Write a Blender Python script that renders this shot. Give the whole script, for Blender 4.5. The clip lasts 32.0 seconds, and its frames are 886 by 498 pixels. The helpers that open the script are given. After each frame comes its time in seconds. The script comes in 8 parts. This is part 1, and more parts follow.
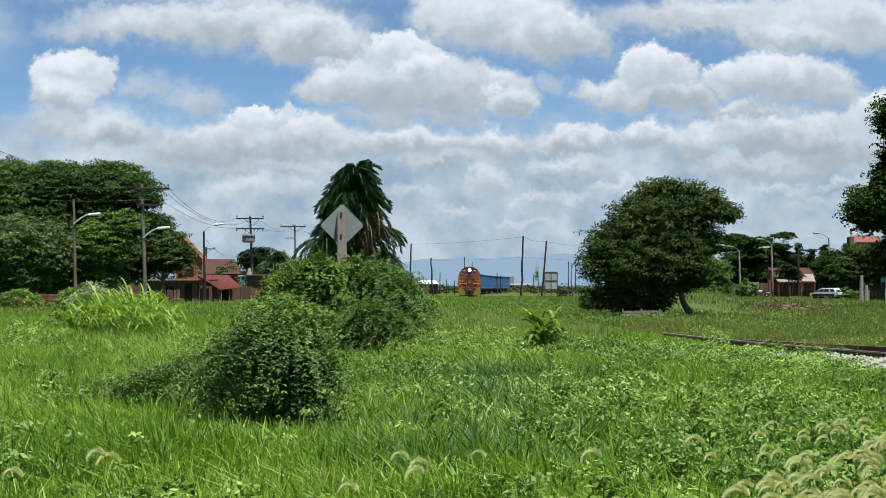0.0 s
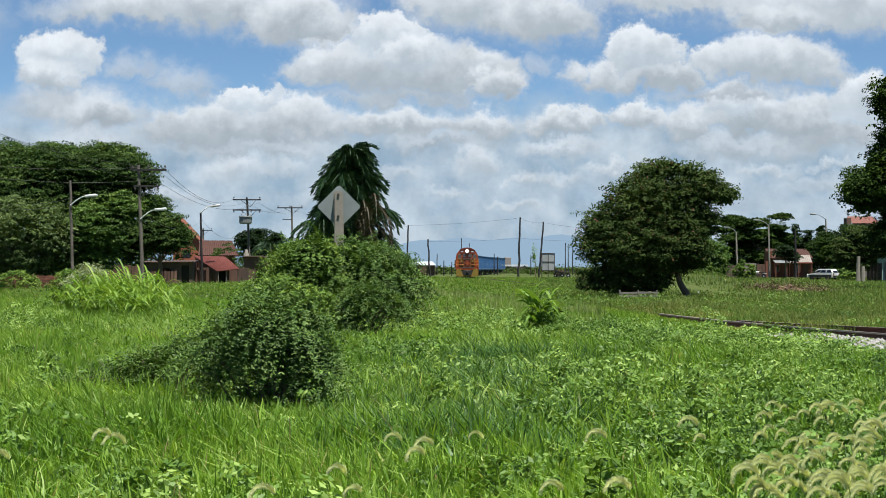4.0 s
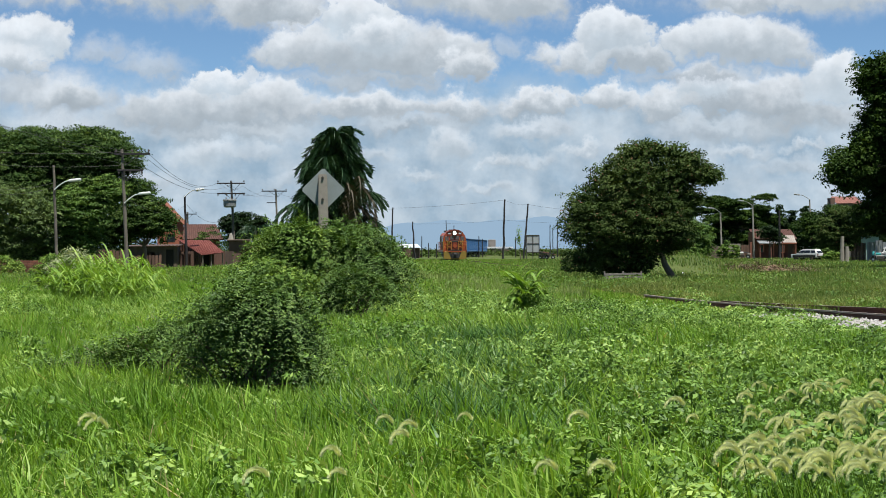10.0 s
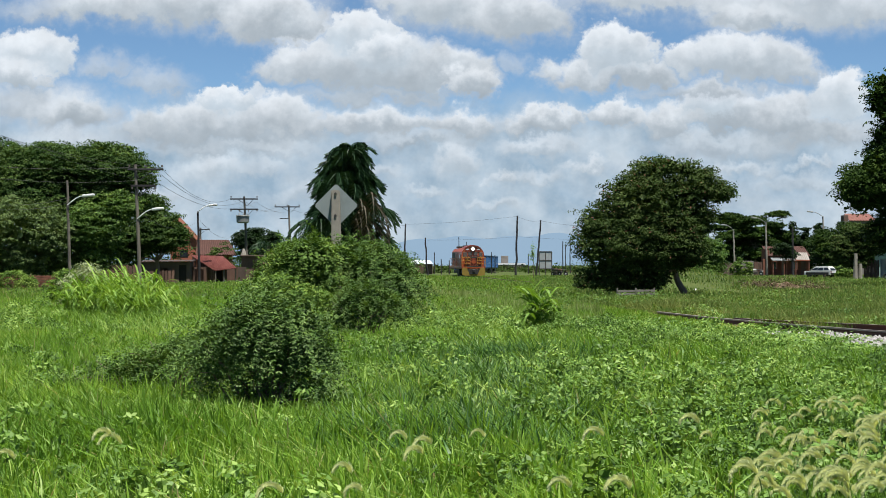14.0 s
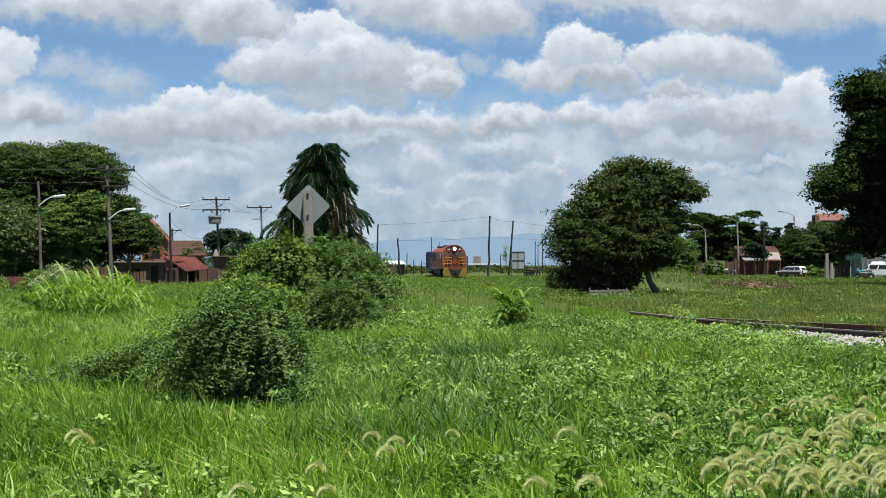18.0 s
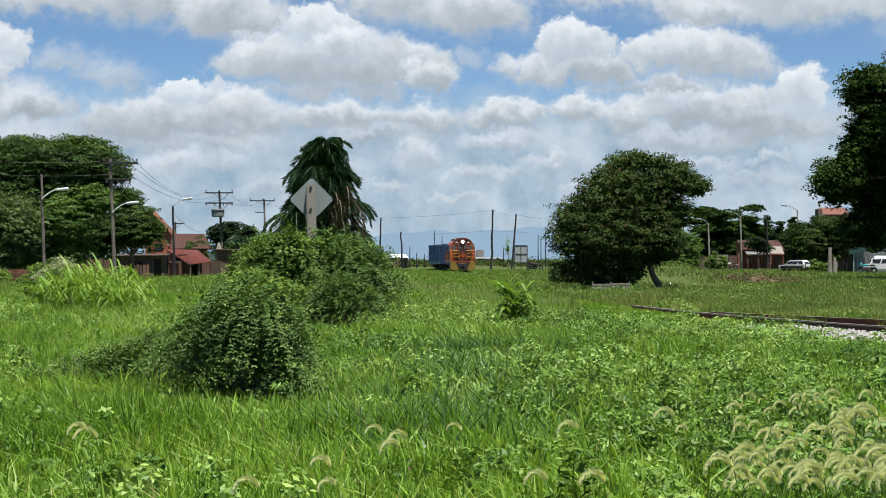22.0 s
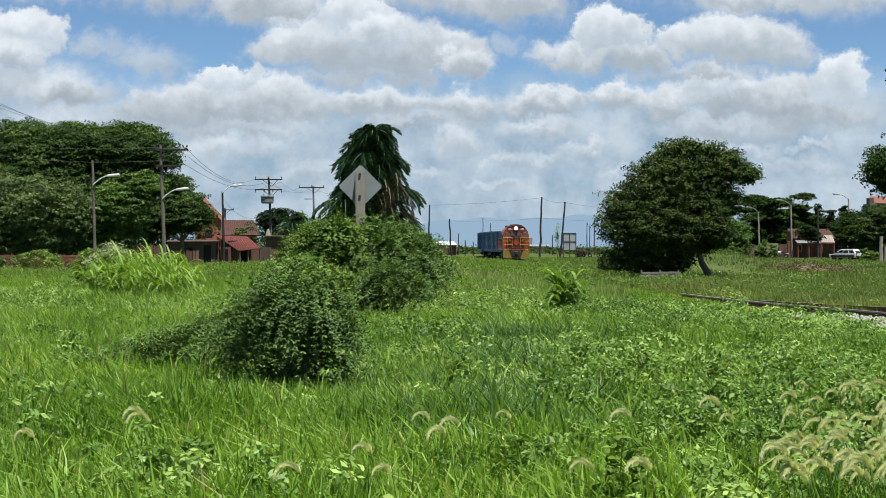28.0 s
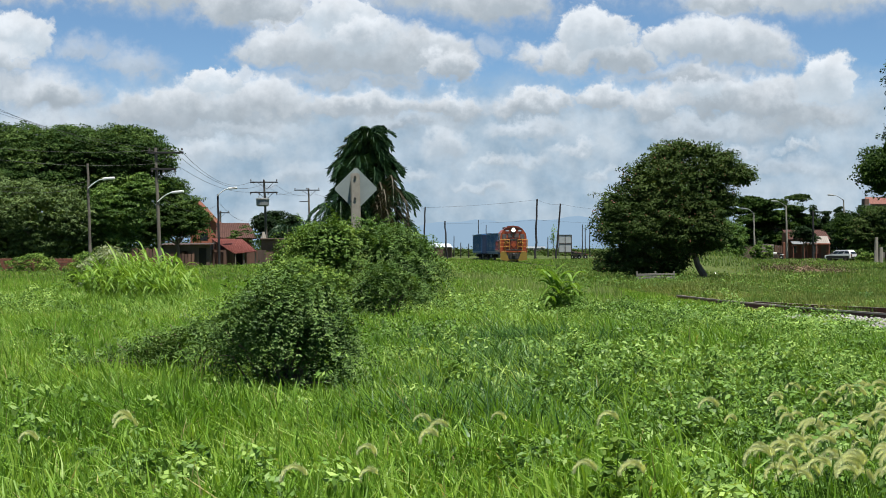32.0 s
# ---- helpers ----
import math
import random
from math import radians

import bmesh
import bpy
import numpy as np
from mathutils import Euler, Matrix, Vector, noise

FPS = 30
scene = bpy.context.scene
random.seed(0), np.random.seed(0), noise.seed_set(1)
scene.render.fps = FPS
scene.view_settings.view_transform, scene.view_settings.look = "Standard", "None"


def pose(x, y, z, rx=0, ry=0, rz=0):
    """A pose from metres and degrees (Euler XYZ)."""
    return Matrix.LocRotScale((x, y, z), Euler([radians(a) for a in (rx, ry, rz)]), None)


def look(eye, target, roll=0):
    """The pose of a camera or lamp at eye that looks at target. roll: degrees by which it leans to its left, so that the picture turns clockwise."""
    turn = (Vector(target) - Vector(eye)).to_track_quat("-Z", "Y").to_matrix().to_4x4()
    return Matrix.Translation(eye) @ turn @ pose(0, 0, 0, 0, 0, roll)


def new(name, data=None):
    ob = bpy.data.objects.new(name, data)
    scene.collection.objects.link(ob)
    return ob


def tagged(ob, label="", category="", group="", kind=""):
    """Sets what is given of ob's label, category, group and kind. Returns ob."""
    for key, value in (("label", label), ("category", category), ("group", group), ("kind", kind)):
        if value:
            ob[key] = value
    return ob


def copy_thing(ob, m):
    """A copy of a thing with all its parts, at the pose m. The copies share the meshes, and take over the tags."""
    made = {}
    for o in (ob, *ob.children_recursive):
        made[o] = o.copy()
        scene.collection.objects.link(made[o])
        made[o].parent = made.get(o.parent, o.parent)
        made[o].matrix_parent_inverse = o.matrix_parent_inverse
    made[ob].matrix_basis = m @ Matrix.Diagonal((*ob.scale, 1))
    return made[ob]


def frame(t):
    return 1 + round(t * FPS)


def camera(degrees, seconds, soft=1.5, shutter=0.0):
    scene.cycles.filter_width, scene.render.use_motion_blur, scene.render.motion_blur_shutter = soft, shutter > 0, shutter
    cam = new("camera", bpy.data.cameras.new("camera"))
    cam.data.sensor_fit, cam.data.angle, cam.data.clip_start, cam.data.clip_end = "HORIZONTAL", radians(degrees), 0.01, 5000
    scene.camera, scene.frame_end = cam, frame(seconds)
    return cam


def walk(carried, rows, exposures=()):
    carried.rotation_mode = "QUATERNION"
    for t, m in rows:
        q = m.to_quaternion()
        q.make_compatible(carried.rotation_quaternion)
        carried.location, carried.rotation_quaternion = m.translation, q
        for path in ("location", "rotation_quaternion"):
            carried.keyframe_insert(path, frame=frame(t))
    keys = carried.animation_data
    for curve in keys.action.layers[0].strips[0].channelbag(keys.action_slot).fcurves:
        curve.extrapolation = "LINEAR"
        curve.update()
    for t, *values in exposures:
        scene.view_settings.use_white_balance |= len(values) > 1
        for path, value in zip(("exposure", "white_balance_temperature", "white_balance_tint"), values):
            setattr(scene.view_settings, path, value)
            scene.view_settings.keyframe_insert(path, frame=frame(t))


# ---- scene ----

EYE = (0.0, 0.0, 1.6)
cam = camera(29.0, 32.0, soft=0.8)


def aim(yaw, pitch, roll):
    """The camera's pose: it stands still and turns; yaw to the right, pitch up, degrees."""
    a, e = radians(yaw), radians(pitch)
    way = Vector((math.sin(a) * math.cos(e), math.cos(a) * math.cos(e), math.sin(e)))
    return look(EYE, Vector(EYE) + way * 100, roll)


walk(cam, [(t, aim(yaw, pitch, roll)) for t, yaw, pitch, roll in (
    (0.0, -0.395, 1.206, 0.201), (0.5, -0.379, 1.136, 0.187), (1.0, -0.458, 1.187, 0.352), (1.5, -0.484, 1.378, 0.443),
    (2.0, -0.531, 1.523, 0.500), (2.5, -0.521, 1.448, 0.363), (3.0, -0.439, 1.104, 0.260), (3.5, -0.314, 0.726, 0.221),
    (5.5, -0.313, 0.465, 0.000), (6.0, -0.143, 0.451, -0.081), (6.5, -0.009, 0.444, -0.039), (7.0, 0.002, 0.326, 0.015),
    (7.5, 0.162, 0.148, 0.034), (8.0, 0.521, 0.185, 0.095), (8.5, 0.692, 0.188, 0.144), (9.0, 0.463, 0.035, 0.041),
    (9.5, 0.315, 0.000, -0.100), (10.0, 0.216, -0.010, -0.174), (10.5, 0.304, 0.070, -0.192), (11.0, 0.158, 0.124, -0.223),
    (11.5, -0.050, 0.139, -0.177), (12.0, -0.091, 0.101, -0.213), (12.5, -0.085, 0.231, -0.198), (13.0, 0.000, 0.473, 0.000),
    (13.5, -0.137, 0.532, 0.075), (14.0, -0.206, 0.532, -0.015), (14.5, 0.188, 0.600, -0.010), (16.5, 0.332, 0.659, 0.004),
    (17.0, 0.370, 0.586, -0.012), (17.5, 0.593, 0.539, -0.122), (18.0, 0.713, 0.544, -0.119), (18.5, 0.666, 0.575, -0.104),
    (19.0, 0.692, 0.678, -0.169), (19.5, 0.667, 0.898, -0.102), (20.0, 0.540, 0.574, -0.248), (20.5, 0.991, 0.067, -0.735),
    (21.0, 1.162, 0.178, -0.851), (21.5, 0.954, 0.320, -0.717), (22.0, 0.614, 0.327, -0.033), (22.5, -0.038, 0.146, 0.165),
    (23.0, -0.607, -0.015, 0.003), (23.5, -1.289, 0.050, -0.044), (24.0, -1.582, 0.144, 0.068), (24.5, -1.589, 0.187, 0.030),
    (25.0, -1.511, 0.090, -0.132), (25.5, -1.620, -0.001, 0.031), (27.5, -1.496, -0.128, 0.094), (28.0, -1.009, -0.101, 0.220),
    (28.5, -0.206, -0.188, 0.342), (29.0, 0.027, -0.175, 0.391), (29.5, -0.134, -0.097, 0.294), (30.0, -0.363, 0.007, 0.396),
    (30.5, -0.533, 0.039, 0.366), (31.0, -0.716, 0.058, 0.365), (31.5, -0.786, 0.066, 0.166), (32.0, -0.860, -0.027, 0.030),
)], exposures=[(0.0, 1.15), (32.0, 1.15)])

# ---- world and sun ----
SUN_EL, SUN_AZ = 75.0, 152.0  # degrees; azimuth from the view's line to the right
world = bpy.data.worlds.new("sky")
scene.world = world
world.use_nodes = True
wt = world.node_tree
sky = wt.nodes.new("ShaderNodeTexSky")
sky.sky_type = "NISHITA"
sky.sun_disc = False
sky.sun_elevation = radians(SUN_EL)
sky.sun_rotation = radians(SUN_AZ)
sky.altitude, sky.air_density, sky.dust_density, sky.ozone_density = 4500.0, 1.0, 0.0, 1.3
wt.nodes["Background"].inputs["Strength"].default_value = 0.05
tint = wt.nodes.new("ShaderNodeMixRGB")
tint.blend_type = "MULTIPLY"
tint.inputs[0].default_value = 1.0
tint.inputs[2].default_value = (0.80, 0.95, 1.0, 1.0)
wt.links.new(sky.outputs[0], tint.inputs[1])
wt.links.new(tint.outputs[0], wt.nodes["Background"].inputs["Color"])

sun_data = bpy.data.lights.new("sun", "SUN")
sun_data.energy, sun_data.angle, sun_data.color = 5.0, radians(0.6), (1.0, 0.96, 0.88)
sun = new("sun", sun_data)
sa, se = radians(SUN_AZ), radians(SUN_EL)
sun.matrix_basis = look((200 * math.sin(sa) * math.cos(se), 200 * math.cos(sa) * math.cos(se), 200 * math.sin(se)), (0, 0, 0))


# ---- node helpers and materials ----
class Net:
    """Short names for building node trees."""

    def __init__(self, tree):
        self.t = tree

    def n(self, kind, **kw):
        node = self.t.nodes.new(kind)
        for k, v in kw.items():
            if k == "op":
                node.operation = v
            elif k == "blend":
                node.blend_type = v
        return node

    def link(self, a, b):
        if isinstance(a, bpy.types.NodeSocket):
            self.t.links.new(a, b)
        else:
            b.default_value = a

    def math(self, op, a, b=0.0, c=0.0, clamp=False):
        m = self.n("ShaderNodeMath", op=op)
        m.use_clamp = clamp
        for i, v in enumerate((a, b, c)):
            self.link(v, m.inputs[i])
        return m.outputs[0]

    def mix(self, f, a, b, blend="MIX"):
        m = self.n("ShaderNodeMixRGB", blend=blend)
        self.link(f, m.inputs[0])
        for i, v in ((1, a), (2, b)):
            self.link((*v, 1) if isinstance(v, tuple) and len(v) == 3 else v, m.inputs[i])
        return m.outputs[0]

    def noise(self, vec, scale, detail=3.0, rough=0.55, out=0):
        m = self.n("ShaderNodeTexNoise")
        if vec is not None:
            self.link(vec, m.inputs["Vector"])
        m.inputs["Scale"].default_value = scale
        m.inputs["Detail"].default_value = detail
        m.inputs["Roughness"].default_value = rough
        return m.outputs[out]

    def ramp(self, f, *stops):
        m = self.n("ShaderNodeValToRGB")
        e = m.color_ramp.elements
        while len(e) < len(stops):
            e.new(0.5)
        for s, (p, c) in zip(e, stops):
            s.position, s.color = p, (*c, 1)
        self.link(f, m.inputs[0])
        return m.outputs[0]


def blank(name):
    m = bpy.data.materials.new(name)
    m.use_nodes = True
    return m, Net(m.node_tree), m.node_tree.nodes["Principled BSDF"]


def surface(name, c1, c2, scale=4.0, rough=0.7, metal=0.0, bump=0.15, fine=40.0, spread=0.12, spec=0.4, streak=False):
    """Two-tone worn surface: large stains, fine grain and relief, and a shade of its own for each piece."""
    m, g, p = blank(name)
    co = g.n("ShaderNodeTexCoord").outputs["Object"]
    if streak:
        mp = g.n("ShaderNodeMapping")
        mp.inputs["Scale"].default_value = (1.0, 1.0, 0.18)
        g.link(co, mp.inputs[0])
        co = mp.outputs[0]
    big = g.noise(co, scale, 4.0, 0.6)
    small = g.noise(co, fine, 2.0)
    f = g.math("ADD", g.math("MULTIPLY", big, 1.5), g.math("MULTIPLY", small, 0.5))
    f = g.math("SUBTRACT", f, 0.5, clamp=True)
    col = g.mix(f, c1, c2)
    rnd = g.n("ShaderNodeObjectInfo").outputs["Random"]
    v = g.math("MULTIPLY_ADD", rnd, spread * 2, 1 - spread)
    hs = g.n("ShaderNodeHueSaturation")
    g.link(v, hs.inputs["Value"])
    g.link(col, hs.inputs["Color"])
    g.link(hs.outputs[0], p.inputs["Base Color"])
    p.inputs["Metallic"].default_value = metal
    p.inputs["Specular IOR Level"].default_value = spec
    g.link(g.math("MULTIPLY_ADD", small, 0.25, rough - 0.12), p.inputs["Roughness"])
    b = g.n("ShaderNodeBump")
    b.inputs["Strength"].default_value = bump
    b.inputs["Distance"].default_value = 0.02
    g.link(small, b.inputs["Height"])
    g.link(b.outputs[0], p.inputs["Normal"])
    return m


def foliage(name, dark, mid, light, through_light=0.3, patch=0.5, rough=0.6, spec=0.18, dry=None, dry_share=0.0):
    """Leaves or blades: a colour of its own for each blade, in larger patches, with light shining through."""
    m, g, p = blank(name)
    geo = g.n("ShaderNodeNewGeometry")
    co = g.n("ShaderNodeTexCoord").outputs["Object"]
    pt = g.noise(co, patch, 2.0)
    f = g.math("ADD", g.math("MULTIPLY", geo.outputs["Random Per Island"], 0.42), g.math("MULTIPLY_ADD", pt, 1.3, -0.36))
    col = g.ramp(f, (0.05, dark), (0.5, mid), (0.95, light))
    if dry:
        pick = g.math("FRACT", g.math("MULTIPLY", geo.outputs["Random Per Island"], 37.0))
        col = g.mix(g.math("LESS_THAN", pick, dry_share), col, dry)
    g.link(col, p.inputs["Base Color"])
    p.inputs["Roughness"].default_value = rough
    p.inputs["Specular IOR Level"].default_value = spec
    tr = g.n("ShaderNodeBsdfTranslucent")
    g.link(g.mix(1.0, col, (1.25, 1.2, 0.55), "MULTIPLY"), tr.inputs[0])
    mx = g.n("ShaderNodeMixShader")
    mx.inputs[0].default_value = through_light
    g.link(p.outputs[0], mx.inputs[1])
    g.link(tr.outputs[0], mx.inputs[2])
    g.link(mx.outputs[0], m.node_tree.nodes["Material Output"].inputs["Surface"])
    return m


def glow(name, c, strength):
    m, g, p = blank(name)
    p.inputs["Base Color"].default_value = (*c, 1)
    p.inputs["Emission Color"].default_value = (*c, 1)
    p.inputs["Emission Strength"].default_value = strength
    return m


GRASS = foliage("grass_blades", (0.054, 0.125, 0.012), (0.128, 0.252, 0.024), (0.320, 0.440, 0.085), 0.42, 0.35, rough=0.5, spec=0.2, dry=(0.34, 0.31, 0.14), dry_share=0.025)
WEED = foliage("weed_leaves", (0.016, 0.044, 0.007), (0.106, 0.200, 0.037), (0.320, 0.440, 0.118), 0.30, 0.7, rough=0.5, spec=0.2)
BLUEGRASS = foliage("blue_green_blades", (0.017, 0.054, 0.012), (0.050, 0.122, 0.027), (0.150, 0.255, 0.075), 0.30, 0.6, rough=0.45, spec=0.25)
CANE = foliage("cane_leaves", (0.052, 0.120, 0.015), (0.138, 0.248, 0.034), (0.320, 0.420, 0.130), 0.38, 0.6, rough=0.5, spec=0.2)
BUSH = foliage("bush_leaves", (0.013, 0.032, 0.008), (0.054, 0.110, 0.022), (0.165, 0.250, 0.062), 0.16, 2.4, rough=0.55, spec=0.14)
BUSH_DARK = foliage("dark_olive_bush_leaves", (0.013, 0.032, 0.007), (0.050, 0.102, 0.021), (0.145, 0.215, 0.056), 0.25, 1.4, rough=0.55, spec=0.1)
# lighter copy of BUSH: sunlight on the outer twigs is put into the colour
BUSH_LIT = foliage("sunlit_bush_tips", (0.024, 0.052, 0.012), (0.074, 0.135, 0.032), (0.185, 0.265, 0.085), 0.3, 2.0, rough=0.55, spec=0.16)
VINE = foliage("vine_leaves", (0.016, 0.040, 0.008), (0.085, 0.155, 0.026), (0.260, 0.340, 0.075), 0.22, 0.6, rough=0.6, spec=0.12)
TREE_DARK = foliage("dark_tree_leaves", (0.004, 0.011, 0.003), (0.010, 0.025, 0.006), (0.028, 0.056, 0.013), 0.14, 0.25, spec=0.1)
TREE_LEFT = foliage("broad_tree_leaves", (0.006, 0.018, 0.004), (0.028, 0.060, 0.013), (0.098, 0.150, 0.036), 0.22, 0.6, spec=0.08)
TREE_FRESH = foliage("fresh_tree_leaves", (0.014, 0.036, 0.007), (0.052, 0.108, 0.018), (0.130, 0.200, 0.038), 0.25, 0.8)
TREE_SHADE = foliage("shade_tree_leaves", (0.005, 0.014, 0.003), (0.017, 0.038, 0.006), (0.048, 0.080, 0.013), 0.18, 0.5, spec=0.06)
TREE_OLIVE = foliage("olive_tree_leaves", (0.013, 0.026, 0.007), (0.030, 0.053, 0.013), (0.080, 0.110, 0.034), 0.18, 0.6, spec=0.05, dry=(0.12, 0.06, 0.04), dry_share=0.02)
TREE_GREY = foliage("grey_green_leaves", (0.014, 0.030, 0.008), (0.064, 0.106, 0.030), (0.155, 0.208, 0.074), 0.22, 0.8)
PALESHRUB = foliage("pale_silvery_leaves", (0.060, 0.090, 0.036), (0.170, 0.215, 0.110), (0.400, 0.430, 0.290), 0.3, 2.5)
PALM = foliage("palm_leaves", (0.006, 0.018, 0.009), (0.016, 0.041, 0.018), (0.052, 0.098, 0.045), 0.14, 0.6, rough=0.5, spec=0.15)
PALM_DRY = foliage("dry_palm_leaves", (0.020, 0.019, 0.013), (0.044, 0.040, 0.027), (0.095, 0.083, 0.058), 0.15, 0.6)
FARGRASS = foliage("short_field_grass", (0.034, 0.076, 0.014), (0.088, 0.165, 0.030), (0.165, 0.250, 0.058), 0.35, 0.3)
DRYGRASS = foliage("dry_grass", (0.066, 0.108, 0.024), (0.150, 0.198, 0.052), (0.270, 0.295, 0.105), 0.35, 0.3)
SEEDGRASS = foliage("pale_seeding_grass", (0.105, 0.155, 0.044), (0.215, 0.275, 0.090), (0.360, 0.405, 0.170), 0.4, 0.3)
PLUME = foliage("seed_plume", (0.42, 0.49, 0.25), (0.63, 0.66, 0.39), (0.80, 0.79, 0.56), 0.5, 2.0, rough=0.8)
BARK = surface("bark", (0.09, 0.065, 0.045), (0.17, 0.135, 0.10), 3.0, 0.9, bump=0.5, fine=18)
WOODPOLE = surface("weathered_pole_wood", (0.075, 0.066, 0.055), (0.150, 0.132, 0.110), 1.5, 0.9, streak=True)
DARKPOLE = surface("dark_pole_wood", (0.012, 0.012, 0.014), (0.026, 0.025, 0.026), 1.5, 0.9, streak=True)
CONCRETE = surface("concrete", (0.165, 0.150, 0.125), (0.265, 0.245, 0.21), 3.0, 0.85, bump=0.1)
SIGNBACK = surface("galvanised_sheet", (0.135, 0.160, 0.160), (0.195, 0.222, 0.222), 2.5, 0.55, metal=0.0, bump=0.05)
STEEL = surface("dark_steel", (0.05, 0.045, 0.042), (0.10, 0.085, 0.075), 5.0, 0.55, metal=0.6)
RAILSTEEL = surface("rusty_rail", (0.055, 0.027, 0.019), (0.095, 0.046, 0.032), 6.0, 0.75, metal=0.05)
# worn head steel, brightened: the light along the head is put into the colour
RAILTOP = surface("worn_highlit_rail_head", (0.19, 0.155, 0.13), (0.28, 0.235, 0.20), 6.0, 0.5, metal=0.2, bump=0.03)
SLEEPER = surface("sleeper_wood", (0.07, 0.055, 0.045), (0.14, 0.11, 0.09), 4.0, 0.9, bump=0.4)
STONE = surface("ballast_stone", (0.16, 0.155, 0.15), (0.37, 0.36, 0.35), 9.0, 0.9, bump=0.3, spread=0.3)
LAMPWHITE = surface("lamp_housing", (0.40, 0.41, 0.41), (0.52, 0.53, 0.53), 4.0, 0.4)
WIRE = surface("cable", (0.02, 0.02, 0.02), (0.04, 0.04, 0.04), 4.0, 0.6)
ORANGE = surface("orange_loco_paint", (0.19, 0.036, 0.012), (0.28, 0.060, 0.018), 1.5, 0.4, bump=0.04, spread=0.03)
REDBROWN = surface("red_brown_loco_paint", (0.10, 0.018, 0.010), (0.16, 0.030, 0.014), 1.5, 0.4, bump=0.04, spread=0.03)
YELLOW = surface("yellow_pilot_paint", (0.15, 0.10, 0.016), (0.22, 0.15, 0.024), 2.0, 0.5, bump=0.05, spread=0.03)
RAILPAINT = surface("yellow_orange_handrail_paint", (0.30, 0.13, 0.02), (0.42, 0.19, 0.03), 3.0, 0.5, bump=0.03)
NOSEDARK = surface("dark_red_nose_paint", (0.055, 0.014, 0.009), (0.10, 0.024, 0.013), 2.0, 0.5, bump=0.04)
BLACK = surface("sooty_black", (0.012, 0.012, 0.012), (0.03, 0.028, 0.026), 3.0, 0.6)
BLUE = surface("blue_wagon_paint", (0.026, 0.088, 0.215), (0.050, 0.140, 0.300), 0.8, 0.5, bump=0.05, spread=0.10, streak=True)
# darkened copy of BLUE: shade on the wagon ends is put into the colour
SHADEBLUE = surface("shaded_blue_wagon_paint", (0.010, 0.020, 0.045), (0.020, 0.040, 0.085), 1.5, 0.6, bump=0.05, spec=0.2)
WHITE = surface("white_paint", (0.68, 0.68, 0.66), (0.80, 0.80, 0.78), 2.0, 0.45, bump=0.03)
FADED = surface("faded_pale_marking", (0.30, 0.34, 0.38), (0.42, 0.46, 0.50), 3.0, 0.6, bump=0.03)
DARKGLASS = surface("dark_glass", (0.012, 0.015, 0.017), (0.02, 0.024, 0.027), 1.0, 0.12, bump=0.0, spec=0.8)
# paler than DARKGLASS: a sky reflection is put into the base colour
SKYGLASS = surface("sky_sheen_windscreen_glass", (0.055, 0.045, 0.042), (0.09, 0.075, 0.07), 1.0, 0.25, bump=0.0, spec=0.6)
HEADLIGHT = glow("lit_headlight", (1.0, 0.93, 0.78), 16.0)


# ---- mesh helpers ----
def set_mesh(name, verts, faces, mats):
    """A mesh from arrays; faces is an n x 3 or n x 4 array."""
    me = bpy.data.meshes.new(name)
    v = np.asarray(verts, np.float32)
    f = np.asarray(faces, np.int32)
    me.vertices.add(len(v))
    me.vertices.foreach_set("co", v.ravel())
    me.loops.add(f.size)
    me.loops.foreach_set("vertex_index", f.ravel())
    me.polygons.add(len(f))
    me.polygons.foreach_set("loop_start", np.arange(0, f.size, f.shape[1], dtype=np.int32))
    me.update(calc_edges=True)
    me.materials.append(mats)
    return me


def part(name, bm, material, parent=None, label=""):
    """Links a bmesh or a mesh as ONE object, under a thing or a part."""
    if isinstance(bm, bmesh.types.BMesh):
        me = bpy.data.meshes.new(name)
        bmesh.ops.recalc_face_normals(bm, faces=bm.faces)
        bm.to_mesh(me)
        bm.free()
        me.materials.append(material)
    else:
        me = bm
    ob = new(name, me)
    if parent:
        ob.parent = parent
    if label:
        ob["label"] = label
    return ob


def thing(name, m, label, category, group="", kind=""):
    ob = new(name)
    ob.empty_display_size = 0.2
    ob.matrix_basis = m
    return tagged(ob, label, category, group, kind)


def box(bm, c, s, turn=None, bevel=0.0):
    r = bmesh.ops.create_cube(bm, size=1.0)
    m = Matrix.Translation(c) @ (turn.to_4x4() if turn else Matrix()) @ Matrix.Diagonal((*s, 1))
    bmesh.ops.transform(bm, matrix=m, verts=r["verts"])
    if bevel:
        edges = {e for v in r["verts"] for e in v.link_edges}
        bmesh.ops.bevel(bm, geom=list(edges), offset=bevel, segments=2, affect="EDGES", profile=0.5)
    return bm


def tube(bm, p0, p1, r0, r1=None, seg=8):
    p0, p1 = Vector(p0), Vector(p1)
    d = p1 - p0
    r = bmesh.ops.create_cone(bm, cap_ends=True, segments=seg, radius1=r0, radius2=r0 if r1 is None else r1, depth=d.length)
    m = Matrix.Translation((p0 + p1) / 2) @ d.to_track_quat("Z", "Y").to_matrix().to_4x4()
    bmesh.ops.transform(bm, matrix=m, verts=r["verts"])
    return bm


